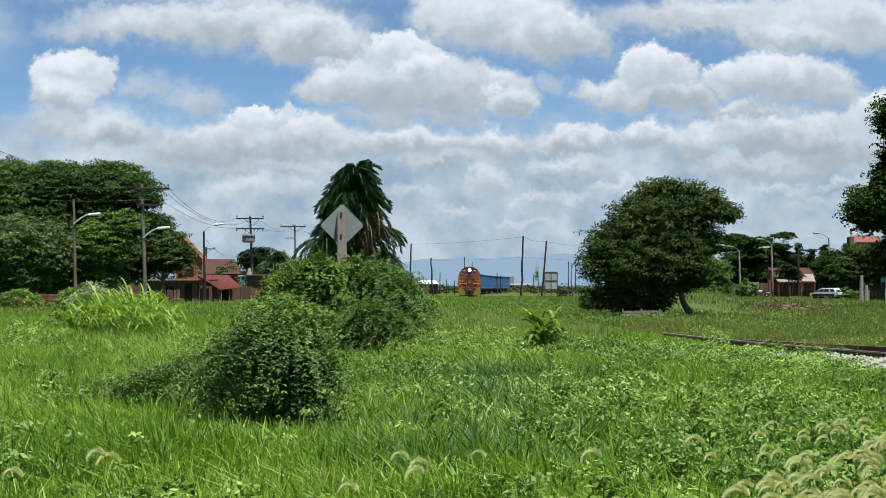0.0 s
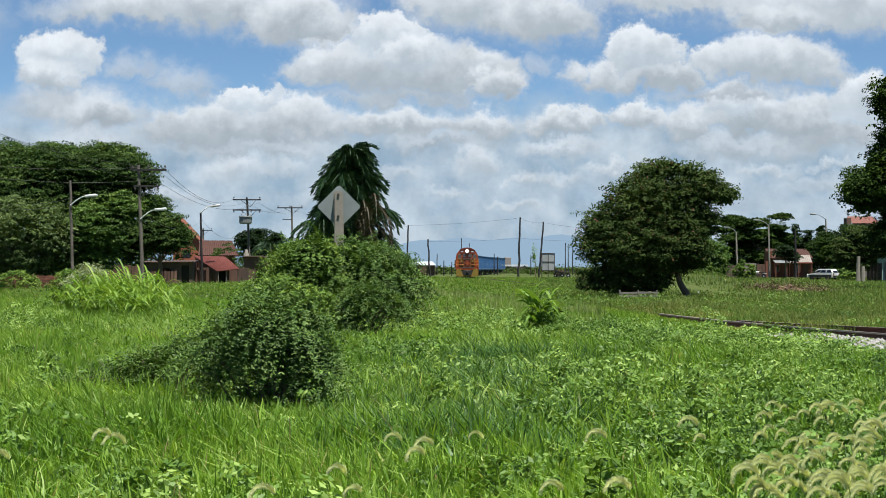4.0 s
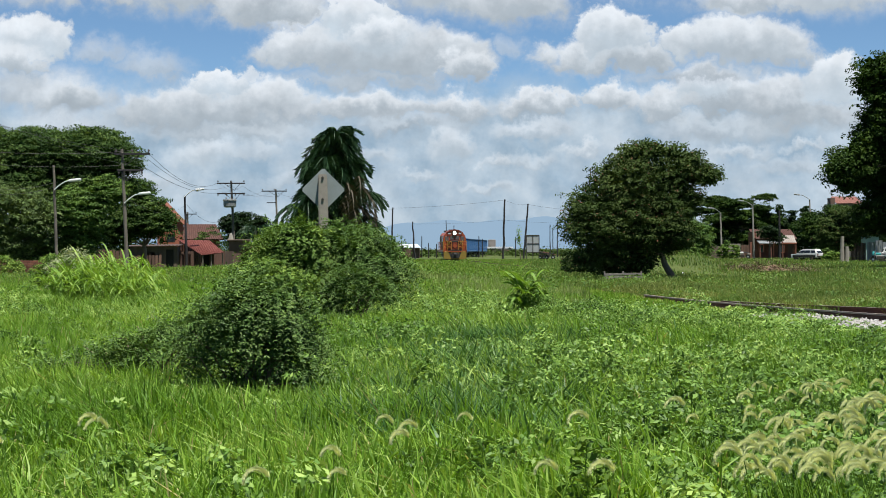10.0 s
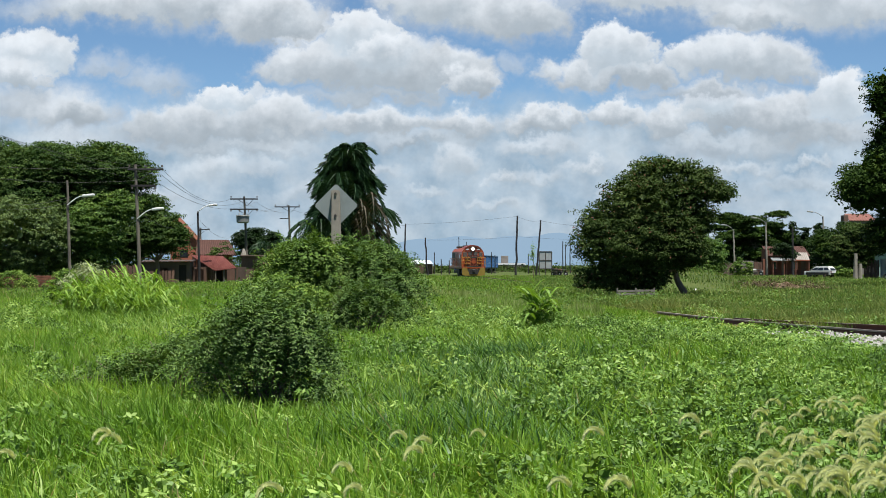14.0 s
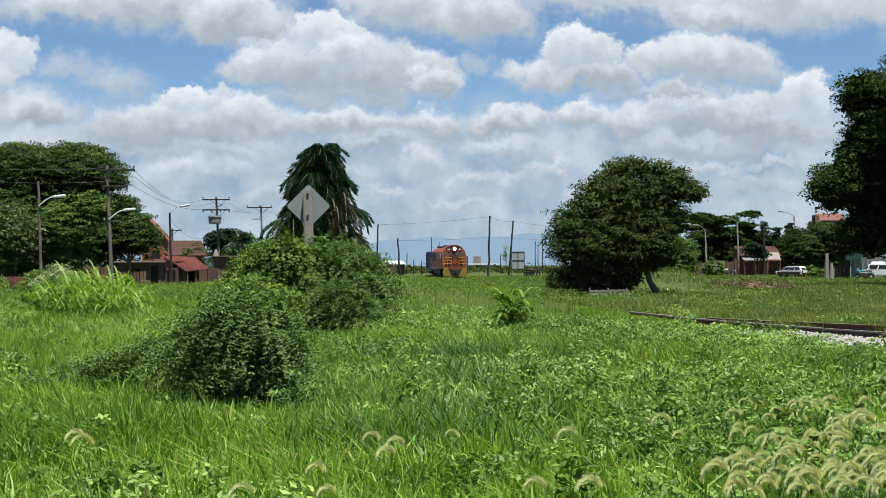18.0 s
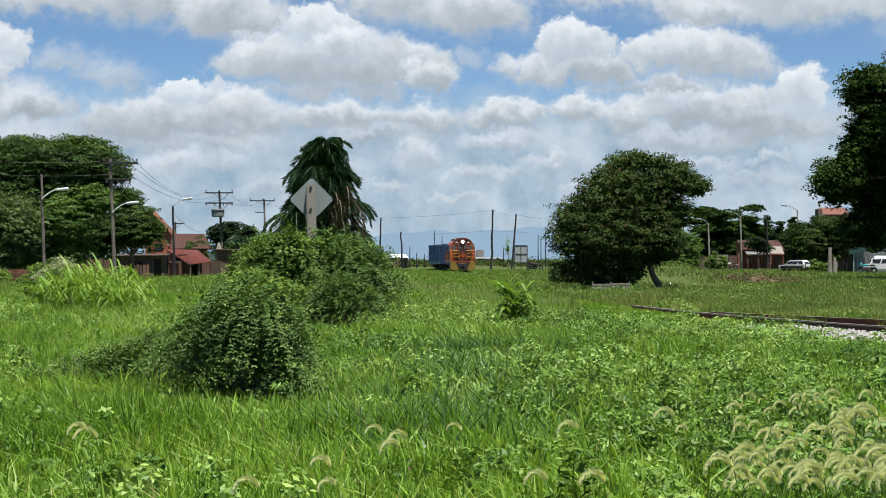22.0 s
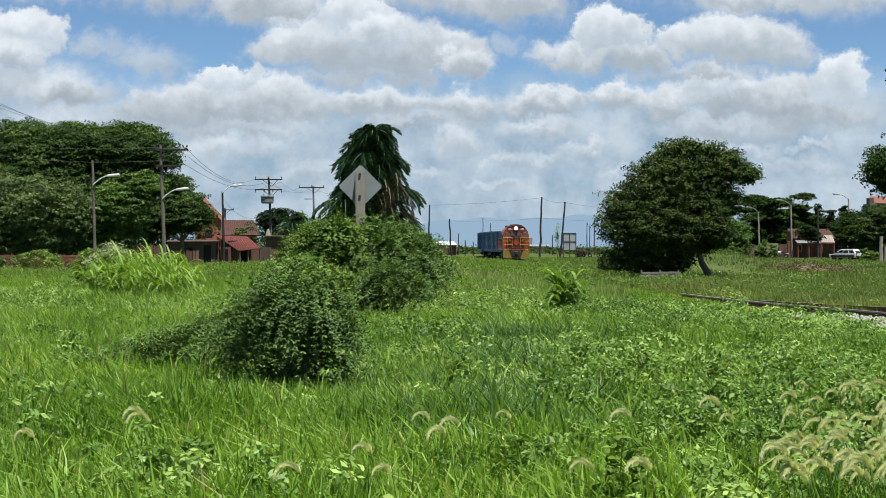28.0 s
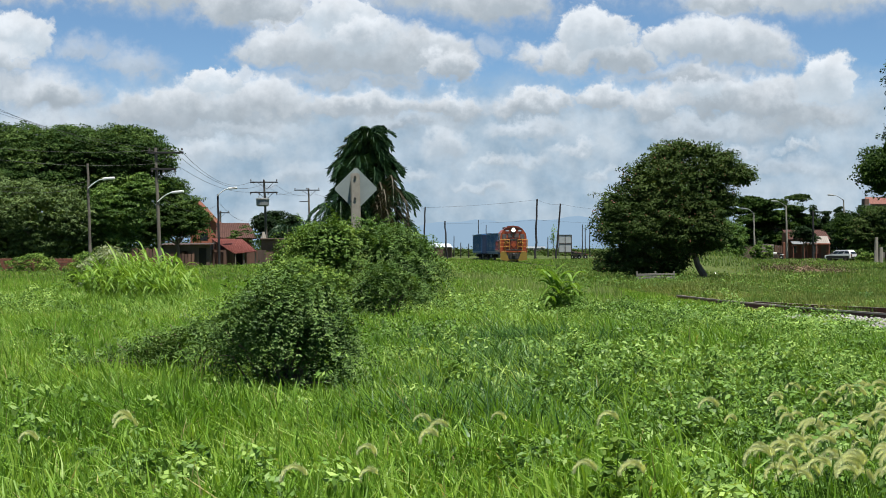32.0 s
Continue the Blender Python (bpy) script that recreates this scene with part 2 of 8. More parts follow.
def bent_tube(bm, pts, r0, r1, seg=8):
    """A tapered tube along points, in one skin."""
    pts = [Vector(p) for p in pts]
    rings, q, last = [], None, None
    for i, p in enumerate(pts):
        d = (pts[min(i + 1, len(pts) - 1)] - pts[max(i - 1, 0)]).normalized()
        q = d.to_track_quat("Z", "Y") if q is None else last.rotation_difference(d) @ q
        last = d
        r = r0 + (r1 - r0) * i / (len(pts) - 1)
        rings.append([bm.verts.new(p + q @ Vector((r * math.cos(a), r * math.sin(a), 0))) for a in (2 * math.pi * k / seg for k in range(seg))])
    for a, b in zip(rings, rings[1:]):
        for k in range(seg):
            bm.faces.new((a[k], a[(k + 1) % seg], b[(k + 1) % seg], b[k]))
    bm.faces.new(rings[0][::-1])
    bm.faces.new(rings[-1])
    return bm


def slab(bm, outline, z0, z1, m=None):
    """A prism: the outline (x, y) raised from z0 to z1, then moved by m."""
    lo = [bm.verts.new((x, y, z0)) for x, y in outline]
    hi = [bm.verts.new((x, y, z1)) for x, y in outline]
    bm.faces.new(lo[::-1])
    bm.faces.new(hi)
    n = len(outline)
    for k in range(n):
        bm.faces.new((lo[k], lo[(k + 1) % n], hi[(k + 1) % n], hi[k]))
    if m:
        bmesh.ops.transform(bm, matrix=m, verts=lo + hi)
    return bm


def nb():
    return bmesh.new()


# ---- ground ----
def track_x(y):
    """The train's line: it comes from the right far off and swings to the right near by."""
    y = np.asarray(y, float)
    swing = 2.6 / (1 + np.exp(np.clip((y - 211.0) / 3.5, -50, 50)))
    return 1.95 + swing + 0.030 * np.maximum(0, 198 - y) + 0.0009 * np.maximum(0, 185 - y) ** 2 + 0.00046 * np.maximum(0, y - 228) ** 2


def near_rail_x(y):
    """The siding's nearer rail: it curves gently to the right towards the camera."""
    q = np.minimum(np.asarray(y, float) - 38.3, 9.0)
    return 7.94 - 0.2466 * q + 0.00703 * q * q - 0.12 * np.maximum(np.asarray(y, float) - 47.3, 0)


def far_rail_x(y):
    """Its farther rail, which swings away to the right, as at a turnout."""
    q = np.asarray(y, float) - 37.7
    return np.maximum(10.07 - 0.6 * q + 0.02 * q * q, near_rail_x(y) + 0.16)


def rail_x(y):
    """The middle of the siding by the camera."""
    return near_rail_x(y) + 0.8


def ground_z(x, y):
    """The lie of the land (arrays)."""
    x, y = np.asarray(x, float), np.asarray(y, float)
    ramp = np.clip((y - 18) / 40, 0, 1)
    z = 0.10 * ramp
    z = z - 0.06 * np.exp(-((x - (4 + (y - 200) * -0.01)) / 22) ** 2) * np.clip((y - 60) / 90, 0, 1)
    d = np.abs(x - rail_x(y))
    z = z + 0.06 * np.clip(1 - (d - 1.8) / 2.5, 0, 1) * np.clip((y - 20) / 8, 0, 1) * np.clip((75 - y) / 10, 0, 1)
    z = z + (0.05 * np.sin(x * 0.31 + 1.3) * np.sin(y * 0.23) + 0.03 * np.sin(x * 0.9 + y * 0.7)) * np.exp(-np.clip((y - 20) / 25, 0, 9))
    z = z - 0.25 * np.clip((-x - 12) / 15, 0, 1) * np.clip((y - 90) / 40, 0, 1)
    z = z + 1.25 * np.exp(-((x - 15.6) / 3.6) ** 2 - ((y - 112) / 10) ** 2)  # a grassy bank beyond the olive tree
    return z


def gz(x, y):
    return float(ground_z(x, y))


def build_ground():
    ys = np.concatenate([np.linspace(-60, 0, 10), np.linspace(3, 80, 120), np.geomspace(82, 4200, 70)])
    us = np.linspace(-1, 1, 121)
    us = np.sign(us) * np.abs(us) ** 1.4
    yy, uu = np.meshgrid(ys, us, indexing="ij")
    xx = uu * (60 + 1.1 * np.abs(yy))
    zz = ground_z(xx, yy) * np.clip((1500 - yy) / 1200, 0, 1)
    n, k = len(ys), len(us)
    idx = np.arange(n * k).reshape(n, k)
    f = np.stack([idx[:-1, :-1], idx[:-1, 1:], idx[1:, 1:], idx[1:, :-1]], -1).reshape(-1, 4)
    m, g, p = blank("meadow_soil")
    co = g.n("ShaderNodeTexCoord").outputs["Object"]
    n1 = g.noise(co, 0.06, 4.0)
    n2 = g.noise(co, 2.2, 4.0, 0.7)
    col = g.ramp(g.math("ADD", g.math("MULTIPLY", n1, 0.7), g.math("MULTIPLY", n2, 0.35)), (0.3, (0.020, 0.032, 0.009)), (0.52, (0.045, 0.066, 0.017)), (0.75, (0.090, 0.098, 0.034)))
    g.link(col, p.inputs["Base Color"])
    p.inputs["Roughness"].default_value = 0.95
    p.inputs["Specular IOR Level"].default_value = 0.1
    b = g.n("ShaderNodeBump")
    b.inputs["Strength"].default_value = 0.8
    b.inputs["Distance"].default_value = 0.15
    g.link(n2, b.inputs["Height"])
    g.link(b.outputs[0], p.inputs["Normal"])
    me = set_mesh("ground", np.stack([xx, yy, zz], -1).reshape(-1, 3), f, m)
    me.polygons.foreach_set("use_smooth", np.ones(len(f), bool))
    tagged(new("ground", me), "flat grassy ground that reaches the horizon", "ground", kind="structure")


build_ground()

# ---- sky: drifting clouds ----
def cloud_sheet(name, puffs, radius, haze, label):
    """A far shell round the place with cumulus clouds; puffs are (u, v, width, height, base grey) on it."""
    m, g, p = blank(name)
    m.node_tree.nodes.remove(p)
    co = g.n("ShaderNodeTexCoord").outputs["Object"]
    sep = g.n("ShaderNodeSeparateXYZ")
    g.link(co, sep.inputs[0])
    U = g.math("MULTIPLY", g.math("DIVIDE", sep.outputs[0], sep.outputs[1]), 30.315)
    V = g.math("MULTIPLY", g.math("DIVIDE", sep.outputs[2], sep.outputs[1]), 30.315)
    comb = g.n("ShaderNodeCombineXYZ")
    g.link(U, comb.inputs[0])
    g.link(V, comb.inputs[1])
    flat = comb.outputs[0]
    w1 = g.noise(flat, 1.1, 5.0, 0.62, 1)
    w2 = g.noise(flat, 3.6, 3.0, 0.55, 1)
    s1, s2 = g.n("ShaderNodeSeparateXYZ"), g.n("ShaderNodeSeparateXYZ")
    g.link(w1, s1.inputs[0])
    g.link(w2, s2.inputs[0])
    s3 = g.n("ShaderNodeSeparateXYZ")
    g.link(g.noise(flat, 9.0, 3.0, 0.6, 1), s3.inputs[0])

    def warped(base, k, large, middle, small):
        a = g.math("MULTIPLY_ADD", g.math("SUBTRACT", s1.outputs[k], 0.5), large, base)
        a = g.math("MULTIPLY_ADD", g.math("SUBTRACT", s2.outputs[k], 0.5), middle, a)
        return g.math("MULTIPLY_ADD", g.math("SUBTRACT", s3.outputs[k], 0.5), small, a)

    UU, VV = warped(U, 0, 1.3, 0.46, 0.11), warped(V, 1, 0.85, 0.40, 0.10)
    # one puff as a group
    gr = bpy.data.node_groups.new("puff_" + name, "ShaderNodeTree")
    for nm in ("U", "V", "u", "v", "ru", "rv", "grey", "soft", "mask_in"):
        gr.interface.new_socket(nm, in_out="INPUT", socket_type="NodeSocketFloat")
    gr.interface.new_socket("cap", in_out="INPUT", socket_type="NodeSocketFloat")
    gr.interface.new_socket("col_in", in_out="INPUT", socket_type="NodeSocketColor")
    gr.interface.new_socket("mask", in_out="OUTPUT", socket_type="NodeSocketFloat")
    gr.interface.new_socket("col", in_out="OUTPUT", socket_type="NodeSocketColor")
    h = Net(gr)
    gi, go = h.n("NodeGroupInput").outputs, h.n("NodeGroupOutput").inputs
    dx = h.math("DIVIDE", h.math("SUBTRACT", gi[0], gi[2]), gi[4])
    dy = h.math("DIVIDE", h.math("SUBTRACT", gi[1], gi[3]), gi[5])
    low = h.math("MULTIPLY", h.math("MINIMUM", dy, 0.0), 1.6)
    dyb = h.math("ADD", h.math("MAXIMUM", dy, 0.0), low)
    d2 = h.math("ADD", h.math("MULTIPLY", dx, dx), h.math("MULTIPLY", dyb, dyb))
    dens = h.math("SUBTRACT", 1.0, h.math("SQRT", d2))
    mk = h.n("ShaderNodeMapRange")
    mk.interpolation_type = "SMOOTHSTEP"
    h.link(dens, mk.inputs[0])
    h.link(h.math("MULTIPLY", gi[7], h.math("MULTIPLY_ADD", h.math("MAXIMUM", h.math("MULTIPLY", dy, -1.0), 0.0), 2.6, 0.75)), mk.inputs[2])
    mask = h.math("MULTIPLY", mk.outputs[0], gi[9])
    # bright crown, grey base
    lit = h.n("ShaderNodeMapRange")
    lit.interpolation_type = "SMOOTHSTEP"
    h.link(h.math("ADD", dy, h.math("MULTIPLY", dens, -0.35)), lit.inputs[0])
    lit.inputs[1].default_value, lit.inputs[2].default_value = -0.55, 0.75
    base = h.n("ShaderNodeCombineColor")
    h.link(h.math("MULTIPLY", gi[6], 0.90), base.inputs[0])
    h.link(h.math("MULTIPLY", gi[6], 1.05), base.inputs[1])
    h.link(h.math("MULTIPLY", gi[6], 1.19), base.inputs[2])
    colr = h.mix(lit.outputs[0], base.outputs[0], (0.85, 0.905, 0.965))
    h.link(h.mix(mask, gi[10], colr), go[1])
    h.link(h.math("MAXIMUM", gi[8], mask), go[0])
    m_sock, c_sock = 0.0, (0.55, 0.62, 0.72, 1.0)
    if haze:
        # thin broken veil towards the horizon
        veil = g.noise(flat, 0.9, 6.0, 0.62)
        vm = g.n("ShaderNodeMapRange")
        vm.interpolation_type = "SMOOTHSTEP"
        g.link(g.math("ADD", V, g.math("MULTIPLY_ADD", veil, -1.6, 0.8)), vm.inputs[0])
        vm.inputs[1].default_value, vm.inputs[2].default_value, vm.inputs[3].default_value, vm.inputs[4].default_value = 2.3, 3.3, 0.96, 0.0
        m_sock = vm.outputs[0]
        tone = g.n("ShaderNodeMapRange")
        g.link(g.noise(flat, 0.75, 5.0, 0.6), tone.inputs[0])
        tone.inputs[1].default_value, tone.inputs[2].default_value = 0.36, 0.66
        c_sock = g.mix(tone.outputs[0], (0.325, 0.455, 0.585), (0.60, 0.69, 0.775))
    for u, v, ru, rv, grey, soft, cap in puffs:
        nd = g.n("ShaderNodeGroup")
        nd.node_tree = gr
        for i, val in enumerate((UU, VV, u, v, ru, rv, grey, soft, m_sock, cap)):
            g.link(val, nd.inputs[i])
        g.link(c_sock, nd.inputs[10])
        m_sock, c_sock = nd.outputs[0], nd.outputs[1]
    em = g.n("ShaderNodeEmission")
    em.inputs[1].default_value = 0.435
    grain = g.math("MULTIPLY_ADD", g.noise(flat, 2.2, 3.5, 0.55), 0.40, 0.80)
    g.link(g.mix(1.0, c_sock, grain, "MULTIPLY"), em.inputs[0])
    tr = g.n("ShaderNodeBsdfTransparent")
    mx = g.n("ShaderNodeMixShader")
    g.link(m_sock, mx.inputs[0])
    g.link(tr.outputs[0], mx.inputs[1])
    g.link(em.outputs[0], mx.inputs[2])
    g.link(mx.outputs[0], m.node_tree.nodes["Material Output"].inputs["Surface"])
    az, el = np.radians(np.linspace(-42, 42, 43)), np.radians(np.linspace(-0.3, 24, 14))
    a, e = np.meshgrid(az, el, indexing="ij")
    v = np.stack([np.sin(a) * np.cos(e), np.cos(a) * np.cos(e), np.sin(e)], -1).reshape(-1, 3) * radius
    idx = np.arange(43 * 14).reshape(43, 14)
    f = np.stack([idx[:-1, :-1], idx[:-1, 1:], idx[1:, 1:], idx[1:, :-1]], -1).reshape(-1, 4)
    ob = new(name, set_mesh(name, v, f, m))
    ob.location = EYE
    return tagged(ob, label, "clouds", kind="structure")


def puff(x, y, w, h, grey=0.46, soft=0.4, cap=1.0):
    """A cloud lump on the shell: across and up from the view's line, and its half sizes."""
    return (x, y, w * 1.42, h * 1.38, grey, min(1.1, soft * 1.6), cap)


OUTER_CLOUDS = (puff(-11.5, 4.3, 2.6, 1.4), puff(11.5, 4.0, 2.6, 1.2), puff(10.5, 2.8, 1.6, 0.8), puff(9.0, 4.6, 2.0, 0.7, 0.52),)
SMALL_CLOUDS = (puff(-6.1, 3.45, 0.6, 0.36, 0.50, 1.0, 0.7), puff(-5.2, 3.2, 0.75, 0.42, 0.50, 1.0, 0.75), puff(1.2, 3.55, 0.4, 0.3, 0.55, 1.0, 0.6),)
SIDE_CLOUDS = (puff(-7.2, 2.75, 1.2, 0.62, 0.45, 0.6, 0.95), puff(-6.6, 2.6, 0.8, 0.45, 0.45, 0.5), puff(-7.35, 3.65, 0.6, 0.48, 0.62, 0.22), puff(-7.6, 3.25, 0.5, 0.4, 0.5, 0.4),)
TOP_LEFT_BAND = (puff(-4.8, 5.2, 3.0, 0.6, 0.50, 0.6), puff(-5.7, 4.5, 2.0, 0.48, 0.50, 0.5), puff(-4.1, 4.45, 1.8, 0.66, 0.48, 0.42), puff(-3.0, 4.15, 0.95, 0.58, 0.45, 0.36),)
TOP_RIGHT_BAND = (puff(-0.5, 4.7, 0.9, 0.6, 0.50, 0.45), puff(0.4, 4.45, 1.5, 0.75, 0.49, 0.4), puff(1.35, 4.3, 0.9, 0.62, 0.46, 0.35), puff(4.0, 4.65, 2.0, 0.5, 0.52, 0.5), puff(6.2, 4.5, 2.2, 0.75, 0.50, 0.45), puff(5.4, 4.25, 1.0, 0.42, 0.48, 0.5),)
MIDDLE_CLOUD = (puff(-1.2, 3.0, 1.8, 0.3, 0.46, 0.9, 0.9), puff(-2.5, 3.45, 0.8, 0.5, 0.48, 0.3), puff(-0.2, 3.3, 1.0, 0.5, 0.46, 0.34), puff(0.45, 3.08, 0.45, 0.32, 0.46, 0.34), puff(-1.4, 3.42, 1.3, 0.68, 0.47, 0.32), puff(-1.56, 4.02, 0.55, 0.48, 0.62, 0.2), puff(-1.1, 3.7, 0.5, 0.4, 0.55, 0.25),)
RIGHT_CLOUD = (puff(4.6, 3.02, 1.4, 0.28, 0.46, 0.9, 0.9), puff(2.55, 3.33, 0.8, 0.4, 0.47, 0.32), puff(3.4, 3.28, 0.7, 0.4, 0.46, 0.36), puff(3.0, 3.72, 0.62, 0.5, 0.57, 0.2), puff(5.9, 3.4, 0.7, 0.52, 0.47, 0.36), puff(4.25, 3.58, 0.42, 0.34, 0.54, 0.24), puff(5.1, 3.5, 1.0, 0.56, 0.50, 0.28),)
high_clouds = cloud_sheet("cloud_bank_1", OUTER_CLOUDS + SMALL_CLOUDS + SIDE_CLOUDS + TOP_LEFT_BAND + TOP_RIGHT_BAND + MIDDLE_CLOUD + RIGHT_CLOUD, 3500.0, False, "white cumulus clouds with grey bases on a blue sky")
OUTER_LOW_CLOUDS = (puff(-10.5, 2.3, 1.8, 0.6), puff(-9.5, 1.4, 1.8, 0.4, 0.50, 1.0, 0.7), puff(10.5, 1.6, 1.8, 0.5, 0.50, 1.0, 0.7),)
FAINT_PATCHES = (puff(-4.1, 1.62, 0.6375, 0.37, 0.55, 0.58, 0.88), puff(-3.2, 1.7, 0.34, 0.23, 0.53, 0.66, 0.7), puff(0.15, 1.72, 0.357, 0.41, 0.53, 0.51, 0.84), puff(1.6, 2.05, 0.595, 0.28, 0.51, 0.51, 0.84), puff(1.6, 1.5, 0.595, 0.25, 0.51, 0.66, 0.79), puff(-2.4, 1.2, 0.765, 0.25, 0.49, 0.8, 0.62),)
FAR_PATCHES = (puff(5.05, 2.66, 0.255, 0.23, 0.6, 0.35, 0.88), puff(6.8, 2.5, 0.255, 0.28, 0.58, 0.4, 0.88), puff(-3.5, 2.98, 0.34, 0.23, 0.62, 0.35, 0.88), puff(-4.8, 2.45, 0.51, 0.25, 0.54, 0.48, 0.88), puff(-3, 2.2, 0.425, 0.16, 0.53, 0.56, 0.88), puff(4.3, 2.28, 0.34, 0.15, 0.54, 0.56, 0.88), puff(0.9, 1.5, 0.2975, 0.15, 0.54, 0.56, 0.88), puff(-5.3, 1.25, 0.425, 0.17, 0.52, 0.64, 0.75), puff(6.4, 1.75, 0.34, 0.16, 0.53, 0.56, 0.79), puff(4.4, 1.5, 0.2975, 0.14, 0.53, 0.56, 0.79), puff(5.3, 1.68, 0.51, 0.21, 0.53, 0.66, 0.84), puff(6.2, 1.4, 0.765, 0.23, 0.49, 0.8, 0.62), puff(0.8, 1, 0.51, 0.16, 0.51, 0.8, 0.7), puff(3.4, 0.85, 0.595, 0.15, 0.51, 0.8, 0.62), puff(2.5, 1.65, 0.34, 0.18, 0.57, 0.51, 0.88), puff(2.9, 1.2, 0.425, 0.14, 0.53, 0.66, 0.7), puff(-1.2, 1.6, 0.425, 0.21, 0.53, 0.72, 0.7), puff(-0.4, 1.25, 0.425, 0.15, 0.53, 0.66, 0.7),)
RIGHT_BANK = (puff(4.9, 2.05, 1.5, 0.35, 0.46, 0.9, 0.8), puff(6.6, 2.25, 1.0, 0.5, 0.45, 0.6), puff(0.2, 2.42, 0.7, 0.36, 0.46, 0.4), puff(1.75, 2.5, 0.75, 0.32, 0.46, 0.36), puff(3.0, 2.62, 0.55, 0.36, 0.48, 0.3), puff(6.0, 2.5, 0.8, 0.5, 0.45, 0.4), puff(4.9, 2.6, 0.95, 0.5, 0.46, 0.32), puff(3.9, 2.45, 0.6, 0.4, 0.46, 0.4), puff(4.6, 2.8, 0.36, 0.32, 0.60, 0.22), puff(6.95, 2.85, 0.6, 0.5, 0.62, 0.22),)
LEFT_BANK = (puff(-3.8, 2.05, 1.6, 0.25, 0.46, 0.9, 0.8), puff(-6.6, 2.0, 1.2, 0.5, 0.45, 0.9, 0.8), puff(-1.4, 2.48, 1.4, 0.34, 0.46, 0.38), puff(-0.6, 2.15, 0.9, 0.25, 0.43, 0.8, 0.8), puff(-5.2, 2.3, 0.7, 0.4, 0.45, 0.45), puff(-3.0, 2.5, 0.85, 0.48, 0.45, 0.36), puff(-4.1, 2.45, 1.4, 0.55, 0.46, 0.32), puff(-3.88, 2.92, 0.42, 0.32, 0.62, 0.2),)
low_clouds = cloud_sheet("cloud_bank_2", OUTER_LOW_CLOUDS + FAINT_PATCHES + FAR_PATCHES + RIGHT_BANK + LEFT_BANK, 3600.0, True, "pale broken clouds low over the horizon")


def build_mountains():
    xs = np.linspace(-2200, 2200, 200)
    top = 44 + 9 * np.sin(xs * 0.0031 + 1.0) + 5 * np.sin(xs * 0.0083) + 3 * np.sin(xs * 0.027 + 2) + 2.5 * np.sin(xs * 0.07)
    top = top - 22 * np.clip(np.abs(xs - 150) / 900 - 0.4, 0, 1)
    v = np.concatenate([np.stack([xs, np.full(200, 3100.0), np.full(200, -5.0)], -1), np.stack([xs, np.full(200, 3250.0), top], -1), np.stack([xs, np.full(200, 3400.0), np.full(200, -5.0)], -1)])
    i = np.arange(199)
    f = np.concatenate([np.stack([i, i + 1, i + 201, i + 200], -1), np.stack([i + 200, i + 201, i + 401, i + 400], -1)])
    m, g, p = blank("distant_ridge")
    co = g.n("ShaderNodeTexCoord").outputs["Object"]
    # the blue of the distance haze is put into the ridge's own glow
    col = g.mix(g.noise(co, 0.004, 5.0), (0.130, 0.193, 0.262), (0.152, 0.217, 0.286))
    em = g.n("ShaderNodeEmission")
    g.link(col, em.inputs[0])
    g.link(em.outputs[0], m.node_tree.nodes["Material Output"].inputs["Surface"])
    m.node_tree.nodes.remove(p)
    tagged(new("backdrop_hills", set_mesh("backdrop_hills", v, f, m)), "long mountain ridge on the horizon, coloured haze blue", "mountains", kind="structure")


build_mountains()

# ---- plants: builders ----
rng = np.random.default_rng(7)


def fan_points(n, d0, d1, half, power=1.0):
    """Points spread evenly over the fan of ground before the camera."""
    d = np.sqrt(rng.uniform(d0 ** 2, d1 ** 2, n))
    a = rng.uniform(-half, half, n)
    return d * a, d


def smooth(x, a, b):
    t = np.clip((x - a) / (b - a), 0, 1)
    return t * t * (3 - 2 * t)


def lumps(x, y, s, seed):
    """Cheap patch noise, 0 to 1."""
    r = np.random.default_rng(seed)
    v = np.zeros(len(x))
    for k in range(6):
        a, b, c = r.uniform(-1, 1, 3)
        v += np.sin((a * x + b * y) * s * (1 + 0.7 * k) + c * 6.3)
    return 0.5 + v / 7.0


def blades(name, x, y, h, w, lean, material, five=True, z0=None, wind=-0.35):
    n = len(x)
    z = ground_z(x, y) if z0 is None else z0
    a = rng.uniform(0, 2 * np.pi, n)
    px, py = np.cos(a) * w / 2, np.sin(a) * w / 2
    b = rng.uniform(0, 2 * np.pi, n)
    lx = (np.cos(b) + wind) * lean * h
    ly = np.sin(b) * lean * h
    base = np.stack([x, y, z - 0.03], -1)
    tip = np.stack([x + lx, y + ly, z + h * (1 - 0.35 * lean)], -1)
    side = np.stack([px, py, np.zeros(n)], -1)
    if not five:
        v = np.stack([base - side, base + side, tip], 1).reshape(-1, 3)
        f = np.arange(3 * n).reshape(n, 3)
        return set_mesh(name, v, f, material)
    mid = np.stack([x + lx * 0.35, y + ly * 0.35, z + h * 0.62], -1)
    v = np.stack([base - side * 0.7, base + side * 0.7, mid + side, mid - side, tip], 1).reshape(-1, 3)
    o = np.arange(n)[:, None] * 5
    f = np.concatenate([o + [[0, 1, 2]], o + [[0, 2, 3]], o + [[3, 2, 4]]])
    return set_mesh(name, v, f, material)


